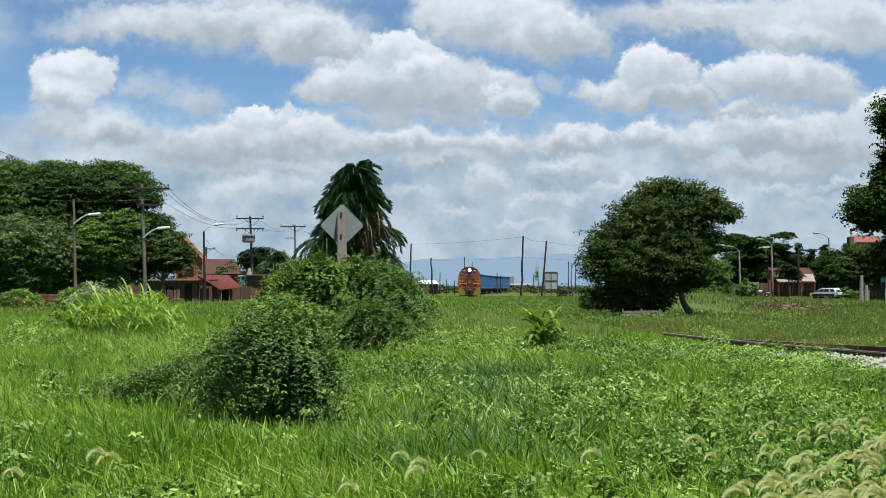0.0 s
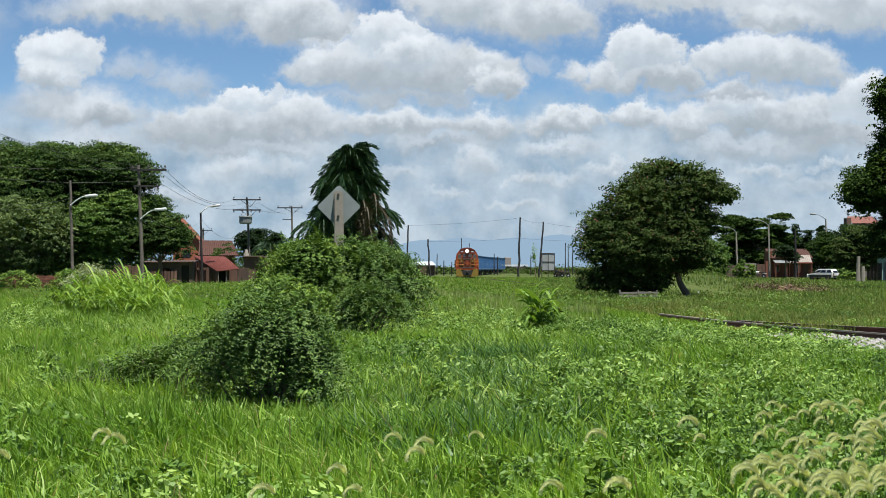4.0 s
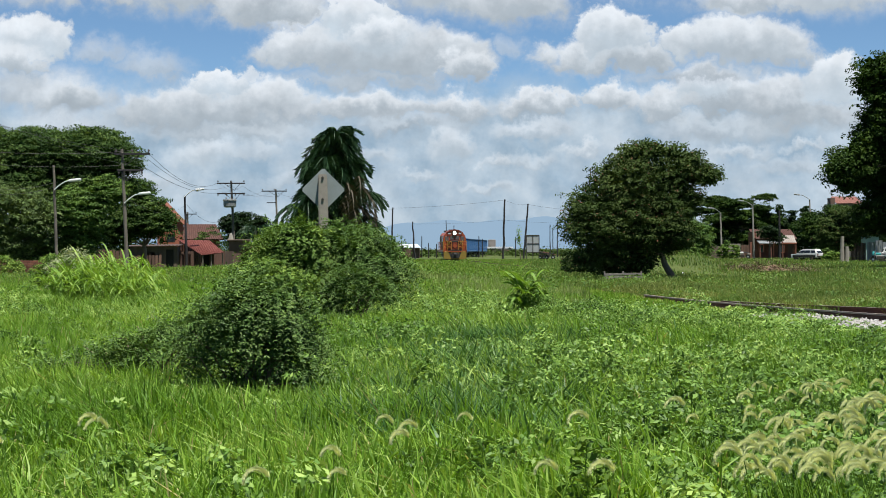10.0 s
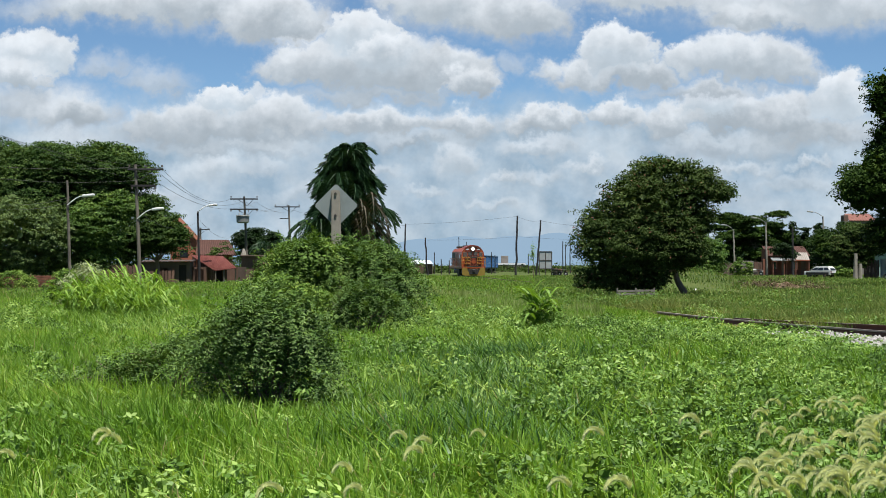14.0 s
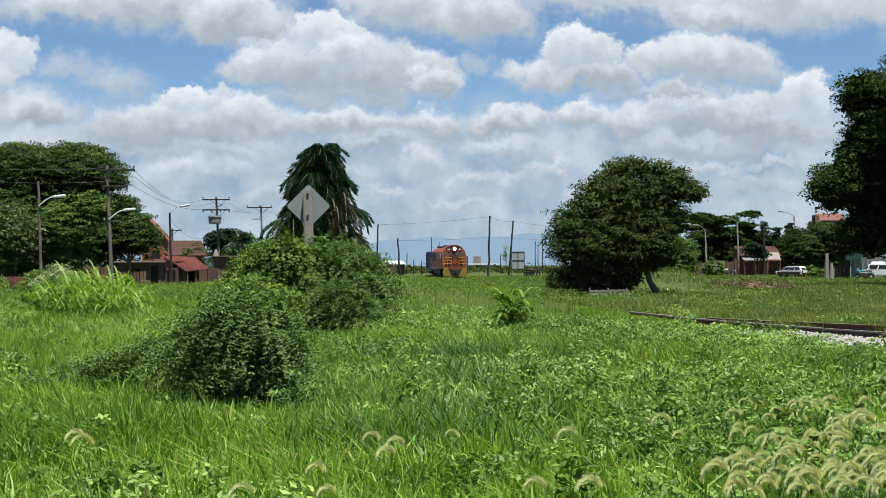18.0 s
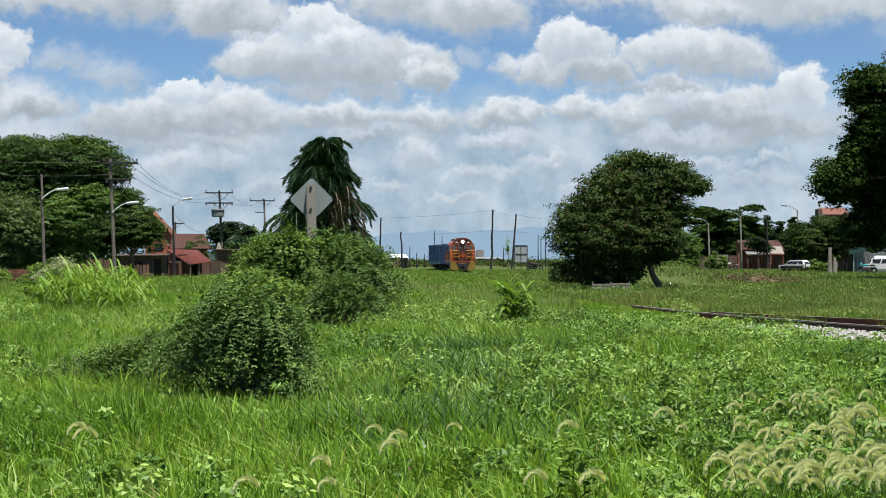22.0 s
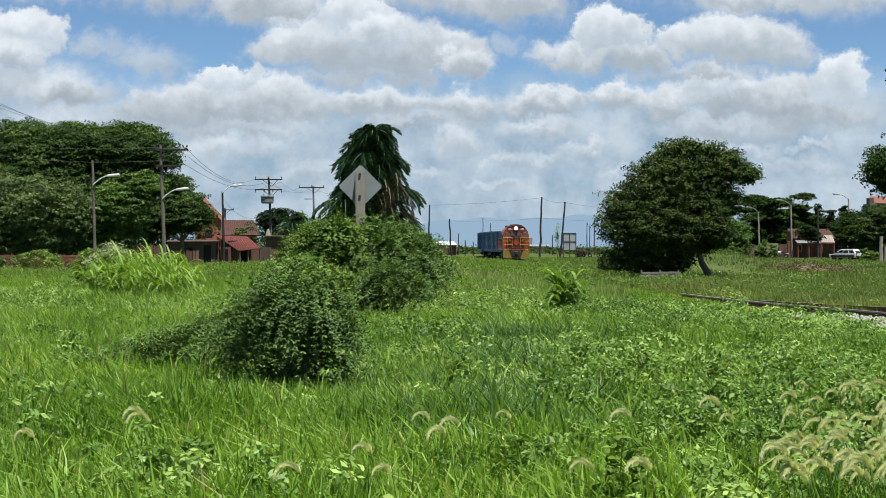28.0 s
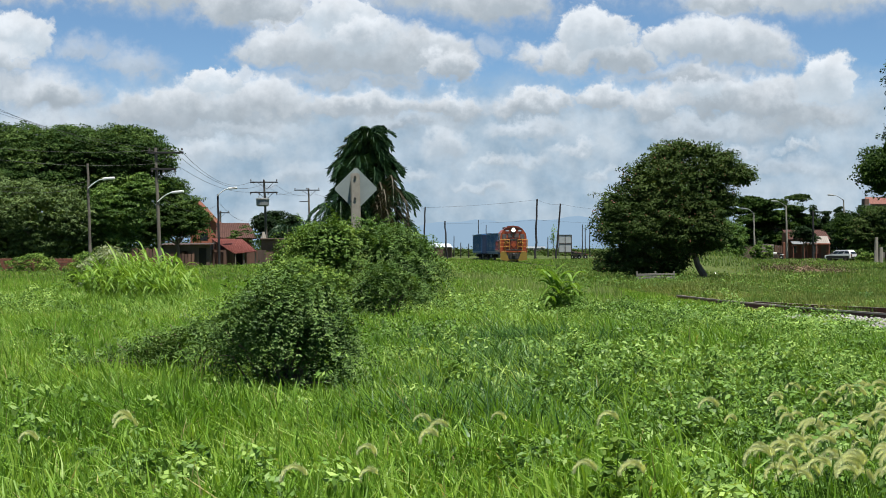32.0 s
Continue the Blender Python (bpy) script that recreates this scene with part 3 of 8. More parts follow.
def leaf_quads(name, c, size, material, up=0.0, narrow=0.5, droop=0.0):
    """Leaves at the points c: pointed, folded quads at all angles; up tends them to lie flat."""
    n = len(c)
    d = rng.normal(size=(n, 3))
    d[:, 2] = d[:, 2] * (1 - up) - droop
    d /= np.linalg.norm(d, axis=1)[:, None]
    nrm = rng.normal(size=(n, 3))
    nrm[:, 2] = np.abs(nrm[:, 2]) + up * 2.2
    s = np.cross(d, nrm)
    s /= np.linalg.norm(s, axis=1)[:, None]
    up_v = np.cross(s, d)
    L = (size * rng.uniform(0.65, 1.25, n))[:, None]
    fold = up_v * L * 0.10
    v = np.stack([c - d * L * 0.5, c + s * L * narrow * 0.5 + fold, c + d * L * 0.5, c - s * L * narrow * 0.5 + fold], 1).reshape(-1, 3)
    return set_mesh(name, v, np.arange(4 * n).reshape(n, 4), material)


def unit(v):
    return v / (np.linalg.norm(v, axis=-1, keepdims=True) + 1e-9)


def dome_leaves(name, c, r, n, leaf, material, flat=0.55, jitter=0.5, low=-0.3, narrow=0.5, droop=0.3, fill=0.15):
    """Leaves that lie like scales over little domes with centres c and radii r, as they do on the boughs of a crown."""
    m = len(c)
    pick = rng.choice(m, n, p=r ** 2 / (r ** 2).sum())
    d = unit(rng.normal(size=(n, 3)))
    d[:, 2] = np.where(d[:, 2] < low, -d[:, 2], d[:, 2])
    u = np.where(rng.random(n) < fill, rng.uniform(0.2, 0.8, n), rng.uniform(0.8, 1.08, n))
    R = r[pick][:, None]
    lop = rng.uniform([0.75, 0.75, 0.7], [1.45, 1.45, 1.1], (m, 3))
    tilt = rng.normal(0, 0.16, (m, 2))
    p = d * u[:, None] * R * [1, 1, flat] * lop[pick]
    p[:, 2] += p[:, 0] * tilt[pick, 0] + p[:, 1] * tilt[pick, 1]
    p += c[pick] + rng.normal(0, 0.07, (n, 3)) * R
    nr = unit(unit(d * [1, 1, 1 / flat]) + jitter * rng.normal(size=(n, 3)) + [0, 0, 0.2])
    t = np.cross(nr, rng.normal(size=(n, 3)))
    t = unit(t) + np.stack([d[:, 0] * 0.5, d[:, 1] * 0.5, np.full(n, -droop)], -1)
    t = unit(t - nr * (t * nr).sum(1)[:, None])
    s = np.cross(t, nr)
    L = (leaf * rng.uniform(0.65, 1.3, n))[:, None]
    v = np.stack([p - t * L * 0.5, p + s * L * narrow * 0.5 - nr * L * 0.08, p + t * L * 0.5, p - s * L * narrow * 0.5 - nr * L * 0.08], 1).reshape(-1, 3)
    return set_mesh(name, v, np.arange(4 * n).reshape(n, 4), material)


def bough_centres(blobs, count, r, gap=0.85):
    """Places for leafy boughs: spread evenly over the outsides of a crown's ellipsoids, none deep inside another."""
    B = np.array(blobs)
    area = (B[:, 3] * B[:, 4] * B[:, 5]) ** (2 / 3)
    k = count * 9
    pick = rng.choice(len(B), k, p=area / area.sum())
    d = unit(rng.normal(size=(k, 3)))
    c = B[pick, :3] + d * rng.uniform(0.70, 1.0, k)[:, None] * B[pick, 3:6]
    deep = np.zeros(k, bool)
    for b in B:
        deep |= (((c - b[:3]) / b[3:6]) ** 2).sum(1) < 0.38
    c = c[~deep & (c[:, 2] > 0.25)]
    out = np.empty((count, 3))
    m = 0
    for q in c:
        if m < count and (m == 0 or ((out[:m] - q) ** 2).sum(1).min() > (gap * r) ** 2):
            out[m] = q
            m += 1
    out = out[:m]
    return out, r * rng.uniform(0.6, 1.4, m)


def feather_sprays(name, p0, d, length, leaf, material, pairs=10, sag=0.8, wind=-0.12, narrow=0.42):
    """Arching twigs with two rows of leaflets each: they leave p0 along d and hang over."""
    k = len(p0)
    s = np.linspace(0.12, 1.0, pairs)[None, :, None]
    L = length[:, None, None]
    g = np.array([wind, 0.0, -sag])[None, None, :]
    pos = p0[:, None, :] + d[:, None, :] * L * s + g * L * s * s + rng.normal(0, leaf * 0.14, (k, pairs, 3))
    tan = unit(d[:, None, :] + 2 * g * s)
    side = unit(np.cross(tan, np.array([0.0, 0.0, 1.0])) + rng.normal(0, 0.25, (k, pairs, 3)))
    quads = []
    for sign in (-1.0, 1.0):
        ax = unit(side * sign * 0.85 + tan * 0.55 + rng.normal(0, 0.28, (k, pairs, 3)) + [0, 0, -0.15])
        w = unit(np.cross(np.cross(ax, tan), ax))
        le = leaf * rng.uniform(0.65, 1.25, (k, pairs, 1)) * (1.1 - 0.35 * s)
        quads.append(np.stack([pos, pos + ax * le * 0.5 + w * le * narrow * 0.5, pos + ax * le, pos + ax * le * 0.5 - w * le * narrow * 0.5], 2).reshape(-1, 3))
    v = np.concatenate(quads)
    return set_mesh(name, v, np.arange(len(v)).reshape(-1, 4), material)


def on_domes(blobs, n, low=-0.1, u0=0.7, u1=1.0):
    """Places on the outsides of ellipsoids, and the ways out of them."""
    B = np.array(blobs)
    area = (B[:, 3] * B[:, 4] * B[:, 5]) ** (2 / 3)
    pick = rng.choice(len(B), n, p=area / area.sum())
    d = unit(rng.normal(size=(n, 3)))
    d[:, 2] = np.where(d[:, 2] < low, -d[:, 2], d[:, 2])
    return B[pick, :3] + d * rng.uniform(u0, u1, n)[:, None] * B[pick, 3:6], unit(d / B[pick, 3:6])


def limb(bm, a, b, r0, r1, sag=0.0, steps=5, wob=0.06, seg=7):
    a, b = Vector(a), Vector(b)
    L = (b - a).length
    pts = []
    for i in range(steps + 1):
        t = i / steps
        p = a.lerp(b, t)
        if 0 < i < steps:
            p += Vector(rng.uniform(-1, 1, 3) * L * wob)
        p.z += sag * 4 * t * (1 - t)
        pts.append(p)
    return bent_tube(bm, pts, r0, r1, seg)


def tree(name, x, y, trunk_top, r, blobs, boughs, per, bough, leaf, material, label, limbs=6, lean=0.0, group="", narrow=0.55, flat=0.5, low=-0.25, jitter=0.5, gap=0.85, inner=0.1):
    """blobs are world places; the tree's Empty stands at its foot. bough is the radius of one leafy bough, per its leaves."""
    z = gz(x, y)
    t = thing(name, pose(x, y, z - 0.05), label, "tree", group)
    bm = nb()
    top = Vector((lean, 0, trunk_top))
    limb(bm, (0, 0, -0.1), top, r, r * 0.6, steps=6, wob=0.02, seg=9)
    part("trunk", bm, BARK, t)
    rel = [(b[0] - x, b[1] - y, b[2] - z, b[3], b[4], b[5]) for b in blobs]
    c, radii = bough_centres(rel, boughs, bough, gap)
    for k in range(limbs):
        b = rel[k % len(rel)]
        bm = nb()
        limb(bm, top.lerp(Vector((0, 0, 0)), 0.25 * rng.random()), Vector(b[:3]) + Vector(rng.uniform(-0.5, 0.5, 3)) * Vector(b[3:6]).x, r * 0.42, r * 0.08, steps=6, wob=0.07, seg=6)
        part("limb", bm, BARK, t)
    part("crown", dome_leaves("crown", c, radii, len(c) * per, leaf, material, flat, jitter, low, narrow), material, t)
    p, _ = on_domes(rel, int(len(c) * per * inner), -1.0, 0.25, 0.86)
    part("inner_crown", leaf_quads("inner_crown", p, leaf * 2.8, material, 0.3, 0.7), material, t)
    return t


# ---- meadow ----
def weed_edge(d):
    """How far to the right (tangent) the tall grass gives way to broad-leaved weeds, by distance."""
    return np.interp(d, [8, 12, 18, 24, 32, 60], [0.075, 0.055, 0.02, -0.02, -0.06, -0.08])


def build_meadow():
    def keep_off(x, y):
        d = np.abs(x - rail_x(y))
        on_rail = ((d < 1.1) & (y > 24) & (y < 39)) | ((np.abs(x - near_rail_x(y)) < 0.16) & (y < 52))
        off = x - near_rail_x(y)
        ballast = (off > -0.4 - 0.31 * (37.8 - y) + 0.8 * (lumps(x, y, 2.2, 91) - 0.5)) & (off < 1.0) & (y < 36.6) & (y > 26) & (rng.random(len(x)) < 0.95)
        return ~(on_rail | ballast)

    def rail_room(x, y):
        """Growth is short in front of the siding, so that rails and ballast show."""
        front = (rail_x(y) - 0.8 - x)
        clear = smooth(x / y, 0.125, 0.185) * smooth(-front, -8.5, -3.0) * (y > 22)
        some = smooth(x / y, 0.03, 0.10) * smooth(-front, -9.0, -1.5) * (y > 22)
        return np.where(front > -0.9, 1.0 - 0.60 * some - 0.26 * clear, 1.0)

    def blue_zone(x, y):
        return np.exp(-((x / y - 0.025) / 0.085) ** 2) * smooth(y, 10.5, 13) * (1 - smooth(y, 24, 31))

    # tall grass, near
    x, y = fan_points(300000, 7.0, 30, 0.30)
    w = np.maximum(smooth(x / y - weed_edge(y) + 0.16 * (lumps(x, y, 1.1, 3) - 0.5), -0.035, 0.045), 0.75 * smooth(lumps(x, y, 1.7, 44), 0.62, 0.74)) * (1 - 0.9 * blue_zone(x, y))
    k = (rng.random(len(x)) > w * 0.88) & keep_off(x, y)
    x, y = x[k], y[k]
    h = 0.30 + 0.26 * lumps(x, y, 0.9, 5) + rng.normal(0, 0.07, len(x))
    h = np.clip(h, 0.12, 0.8) * rail_room(x, y)
    blue = rng.random(len(x)) < 0.95 * blue_zone(x, y)
    q = ~blue
    me = blades("tall_grass", x[q], y[q], h[q], rng.uniform(0.009, 0.021, q.sum()), rng.uniform(0.08, 0.8, q.sum()) ** 1.1, GRASS)
    tagged(new("tall_grass", me), "tall bright green grass swaying over the meadow", "grass", kind="stuff")
    me = blades("blue_green_grass", x[blue], y[blue], h[blue] * 0.95, rng.uniform(0.014, 0.028, blue.sum()), rng.uniform(0.2, 0.95, blue.sum()), BLUEGRASS)
    tagged(new("blue_green_grass", me), "broad-bladed blue-green grass beside the dark bush", "grass", kind="stuff")
    # arching single leaves above the sward
    x, y = fan_points(14000, 7.0, 30, 0.30)
    w = smooth(x / y - weed_edge(y), -0.03, 0.05)
    k = (rng.random(len(x)) > w * 0.6) & keep_off(x, y)
    x, y = x[k], y[k]
    me = blades("long_grass_leaves", x, y, rng.uniform(0.34, 0.62, len(x)) * rail_room(x, y), rng.uniform(0.007, 0.013, len(x)), rng.uniform(0.3, 0.95, len(x)), CANE)
    tagged(new("long_grass_leaves", me), "long pale green grass leaves above the sward", "grass", kind="stuff")
    # coarse tufts that stand out of the sward
    tx = 14 * (46 / 14) ** rng.random(4400)
    x0, y0 = tx * rng.uniform(-0.30, 0.12, len(tx)), tx
    x, y = np.repeat(x0, 13) + rng.normal(0, 0.05, len(x0) * 13), np.repeat(y0, 13) + rng.normal(0, 0.05, len(x0) * 13)
    k = keep_off(x, y) & (rng.random(len(x)) > 0.75 * blue_zone(x, y))
    x, y = x[k], y[k]
    me = blades("grass_tufts", x, y, rng.uniform(0.32, 0.58, len(x)) * rail_room(x, y), rng.uniform(0.014, 0.028, len(x)), rng.uniform(0.25, 0.95, len(x)), CANE)
    tagged(new("grass_tufts", me), "coarse bright grass tufts scattered in the meadow", "grass", kind="stuff")
    # broad-leaved weeds, near: overlapping mounds of leaves
    def weed_share(x, y):
        share = np.maximum(smooth(x / y - weed_edge(y) + 0.16 * (lumps(x, y, 1.1, 3) - 0.5), -0.035, 0.045), 0.75 * smooth(lumps(x, y, 1.7, 44), 0.62, 0.74)) + 0.9 * np.exp(-((x / y + 0.145) / 0.05) ** 2 - ((y - 10.5) / 2.0) ** 2)
        return share * (1 - 0.9 * blue_zone(x, y))

    x, y = fan_points(9600, 7.0, 36, 0.30)
    k = (rng.random(len(x)) < 0.04 + 0.96 * weed_share(x, y)) & keep_off(x, y)
    x, y = x[k], y[k]
    r = rng.uniform(0.05, 0.19, len(x)) * rng.uniform(0.7, 1.1, len(x))
    top = (0.12 + 0.50 * lumps(x, y, 2.9, 9) * lumps(x, y, 0.8, 12) * 1.6 + rng.normal(0, 0.08, len(x))) * rail_room(x, y)
    c = np.stack([x, y, ground_z(x, y) + np.maximum(top - r * 0.7, 0.02)], -1)
    me = dome_leaves("weed_leaves", c, r, 240000, 0.048, WEED, 0.75, 0.5, -0.3, 0.48, 0.2, 0.10)
    tagged(new("broadleaf_weeds", me), "mat of broad-leaved green weeds beside the track", "weeds", kind="stuff")
    x, y = fan_points(30000, 7.0, 34, 0.30)
    k = (rng.random(len(x)) < weed_share(x, y)) & keep_off(x, y)
    x, y = x[k], y[k]
    z = ground_z(x, y) + 0.25 * rail_room(x, y) * rng.random(len(x))
    me = leaf_quads("weed_undergrowth", np.stack([x, y, z], -1), 0.06, WEED, 0.42, 0.38)
    tagged(new("weed_undergrowth", me), "low weed leaves and stems under the mat", "weeds", kind="stuff")
    # farther field
    x, y = fan_points(290000, 28, 66, 0.31)
    k = keep_off(x, y)
    x, y = x[k], y[k]
    w = smooth(x / y - weed_edge(y), -0.06, 0.06) * smooth(-y, -46, -33)
    h = (0.22 + 0.25 * lumps(x, y, 0.5, 21)) * rng.uniform(0.6, 1.2, len(x))
    h = h * rail_room(x, y)
    beyond = x > near_rail_x(y) + 0.1
    h = np.where(beyond, h * 0.75, h)
    g = (~beyond) & (rng.random(len(x)) > w * 0.66)
    me = blades("meadow_grass", x[g], y[g], h[g], rng.uniform(0.028, 0.058, g.sum()), rng.uniform(0.2, 0.9, g.sum()), GRASS, False)
    tagged(new("meadow_grass", me), "green meadow grass in the middle distance", "grass", kind="stuff")
    g2 = (~beyond) & ~g
    g2 = np.flatnonzero(g2)[::16]
    r = rng.uniform(0.12, 0.34, len(g2))
    c = np.stack([x[g2], y[g2], ground_z(x[g2], y[g2]) + np.maximum(h[g2] * rng.uniform(0.6, 1.3, len(g2)) - r * 0.6, 0.02)], -1)
    me = dome_leaves("meadow_weeds", c, r, min(90000, len(g2) * 24), 0.085, WEED, 0.6, 0.4, -0.2, 0.5, 0.2)
    tagged(new("meadow_weeds", me), "low green weeds in the middle distance", "weeds", kind="stuff")
    patch = lumps(x, y, 0.9, 51)
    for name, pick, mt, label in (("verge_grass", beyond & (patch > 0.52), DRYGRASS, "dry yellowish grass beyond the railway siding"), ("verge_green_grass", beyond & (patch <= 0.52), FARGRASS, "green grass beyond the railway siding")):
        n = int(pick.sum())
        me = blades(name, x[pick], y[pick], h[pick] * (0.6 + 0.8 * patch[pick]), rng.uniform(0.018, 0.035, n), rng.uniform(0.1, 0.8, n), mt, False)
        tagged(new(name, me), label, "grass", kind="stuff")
    k = beyond & (lumps(x, y, 0.7, 57) > 0.5) & (rng.random(len(x)) < 0.16)
    z = ground_z(x[k], y[k]) + 0.28 * rng.random(int(k.sum()))
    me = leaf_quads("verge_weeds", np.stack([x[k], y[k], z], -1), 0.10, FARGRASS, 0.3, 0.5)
    tagged(new("verge_weeds", me), "low weeds beyond the railway siding", "weeds", kind="stuff")
    # seeding grass that pales the middle of the field
    y2 = 34 * (190 / 34) ** rng.random(170000)
    x2 = y2 * rng.uniform(-0.31, 0.31, len(y2))
    k = (lumps(x2, y2, 0.6, 63) > 0.34) & (x2 / y2 > -0.06) & ((x2 / y2 < 0.09) | (y2 > 62)) & (x2 < rail_x(y2) - 2) & (np.abs(x2 - track_x(y2)) > 0.8)
    x2, y2 = x2[k], y2[k]
    me = blades("seeding_grass", x2, y2, rng.uniform(0.25, 0.52, len(x2)), y2 * 0.0007, rng.uniform(0.1, 0.5, len(x2)), SEEDGRASS, False)
    tagged(new("seeding_grass", me), "pale seeding grass over the middle of the meadow", "grass", kind="stuff")
    # far field
    y = 60 * (240 / 60) ** rng.random(230000)
    x = y * rng.uniform(-0.31, 0.31, len(y))
    wob = 0.5 * lumps(x, y, 0.25, 31) + 0.5 * lumps(x + 0.3 * y, y - 0.4 * x, 0.9, 35)
    h = (0.10 + 0.20 * wob) * rng.uniform(0.5, 1.3, len(x))
    k = np.abs(x - track_x(y)) > 0.7
    x, y, h, wob = x[k], y[k], h[k], wob[k]
    dry = rng.random(len(x)) < 0.26 + 0.22 * smooth(x / y, 0.03, 0.12) + 0.8 * (wob - 0.5)
    side = x / y > 0.05
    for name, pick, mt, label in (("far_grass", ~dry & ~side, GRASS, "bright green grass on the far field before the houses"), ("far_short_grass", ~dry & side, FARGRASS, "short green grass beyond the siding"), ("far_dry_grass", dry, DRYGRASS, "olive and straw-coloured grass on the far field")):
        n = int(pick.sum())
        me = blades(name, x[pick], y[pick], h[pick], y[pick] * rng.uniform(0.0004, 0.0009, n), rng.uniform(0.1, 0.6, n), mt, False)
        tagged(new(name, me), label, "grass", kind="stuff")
    y = 58 * (210 / 58) ** rng.random(60000)
    x = y * rng.uniform(-0.31, 0.31, len(y))
    k = (lumps(x + 0.5 * y, y, 0.8, 71) * lumps(x - y * 0.3, x * 0.4 + y, 0.33, 77) > 0.30) & (np.abs(x - track_x(y)) > 1.5)
    x, y = x[k], y[k]
    z = ground_z(x, y) + 0.34 * rng.random(len(x)) ** 0.8
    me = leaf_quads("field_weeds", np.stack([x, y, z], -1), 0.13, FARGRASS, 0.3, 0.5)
    tagged(new("field_weeds", me), "scattered weeds on the far field", "weeds", kind="stuff")


build_meadow()

# ---- bushes ----
SPRAYS = []


def woody_base(t, rel, twigs, r=0.018):
    bm = nb()
    for k in range(twigs):
        b = rel[k % len(rel)]
        q = Vector(b[:3]) + Vector(rng.uniform(-0.8, 0.8, 3)) * b[3]
        limb(bm, (rng.uniform(-0.15, 0.15), rng.uniform(-0.15, 0.15), 0), q, r, 0.004, sag=0.15, steps=5, wob=0.06, seg=5)
    part("woody_base", bm, BARK, t)


def shrub(name, x, y, blobs, boughs, per, bough, leaf, material, label, twigs=14, flat=0.6):
    """A bush of leafy boughs."""
    z = gz(x, y)
    t = thing(name, pose(x, y, z - 0.03), label, "bush")
    rel = [(b[0] - x, b[1] - y, b[2] - z, b[3], b[4], b[5]) for b in blobs]
    woody_base(t, rel, twigs)
    c, radii = bough_centres(rel, boughs, bough, 0.68)
    part("foliage", dome_leaves("foliage", c, radii, len(c) * per, leaf, material, flat), material, t)
    return t


def weeping_bush(x, y, blobs, sprays, length, leaf, material, label, twigs, vine=None, sag=0.85, pairs=10, core=1500, droop_low=-0.15, tips=None):
    """A bush whose outside is all arching, feathered twigs that hang over one another; vine: (leaves, size, blobs) of a creeper on it."""
    z = gz(x, y)
    t = thing("bush", pose(x, y, z - 0.03), label, "bush")
    rel = [(b[0] - x, b[1] - y, b[2] - z, b[3], b[4], b[5]) for b in blobs]
    woody_base(t, rel, twigs)
    p, d = on_domes(rel, core, -0.6, 0.35, 0.8)
    part("inner_leaves", leaf_quads("inner_leaves", p, leaf * 1.3, material, 0.2), material, t)
    # the hanging outer twigs get the lit leaf colour by default
    for name, share, mt, long in (("foliage", 0.72, material, 1.0), ("hanging_sprays", 0.28, tips or BUSH_LIT, 1.25)):
        n = int(sprays * share)
        p, d = on_domes(rel, int(n * 1.5), droop_low)
        # the twigs stand in tufts with hollows between them
        w = 1.9 / length
        tuft = np.sin(p[:, 0] * w + 1.3) * np.sin(p[:, 2] * w * 1.15 + 0.4) + 0.7 * np.sin(p[:, 0] * w * 1.9 + p[:, 1] * w + 2.0) * np.sin(p[:, 2] * w * 1.7 - p[:, 1] * w)
        keep = (tuft > -0.25) | (rng.random(len(p)) < 0.25)
        p, d, tuft = p[keep], d[keep], tuft[keep]
        n = len(p)
        ob = part(name, feather_sprays(name, p, unit(d + [0, 0, 0.35] + rng.normal(0, 0.3, (n, 3))), length * long * rng.uniform(0.5, 1.3, n) * (1.0 + 0.35 * np.clip(tuft, -1, 1)), leaf, mt, pairs, sag), mt, t, "hanging sprays in a lighter, sunlit leaf colour" if long > 1 else "")
        if long > 1:
            SPRAYS.append(ob)
    n = sprays // 26
    p, d = on_domes(rel, n, 0.15)
    tagged(part("shoot_foliage", feather_sprays("shoot_foliage", p, unit(d + [0, 0, 0.7] + rng.normal(0, 0.3, (n, 3))), length * rng.uniform(1.2, 1.9, n), leaf * 1.05, tips or BUSH_LIT, pairs + 5, sag * 0.55), tips or BUSH_LIT, t, "long shoots in a lighter, sunlit leaf colour"), kind="stuff")
    if vine:
        n, size, vb = vine
        vr = [(b[0] - x, b[1] - y, b[2] - z, b[3], b[4], b[5]) for b in vb]
        c, radii = bough_centres(vr, 60, size * 2.6, 0.8)
        part("climbing_vine", dome_leaves("climbing_vine", c, radii, n, size, VINE, 0.6, 0.45, -0.2, 0.8), VINE, t, "lighter creeping vine leaves")
    return t


weeping_bush(-1.68, 15.75, [(-1.68, 15.6, 0.88, 0.46, 0.5, 0.44), (-1.56, 15.35, 1.12, 0.34, 0.40, 0.26), (-1.34, 15.4, 0.98, 0.28, 0.40, 0.28), (-2.02, 15.6, 0.80, 0.34, 0.40, 0.34), (-1.26, 15.6, 0.62, 0.18, 0.32, 0.30), (-1.80, 15.95, 0.5, 0.42, 0.30, 0.3), (-1.50, 15.25, 0.55, 0.36, 0.25, 0.34)],
             2100, 0.32, 0.040, BUSH, "dense dark green bush with hanging twigs in the grass", 40, (1300, 0.045, [(-1.62, 15.4, 1.22, 0.36, 0.3, 0.2), (-1.95, 15.5, 1.0, 0.3, 0.3, 0.2)]))
weeping_bush(-2.75, 17.0, [(-2.70, 17.0, 0.50, 0.50, 0.4, 0.28), (-3.25, 17.0, 0.38, 0.50, 0.35, 0.2), (-2.30, 17.0, 0.60, 0.38, 0.3, 0.34), (-3.7, 17.0, 0.3, 0.3, 0.3, 0.14)],
             1000, 0.26, 0.042, BUSH, "low sprawling twiggy shrub beside a bush", 34, sag=0.55, core=500)
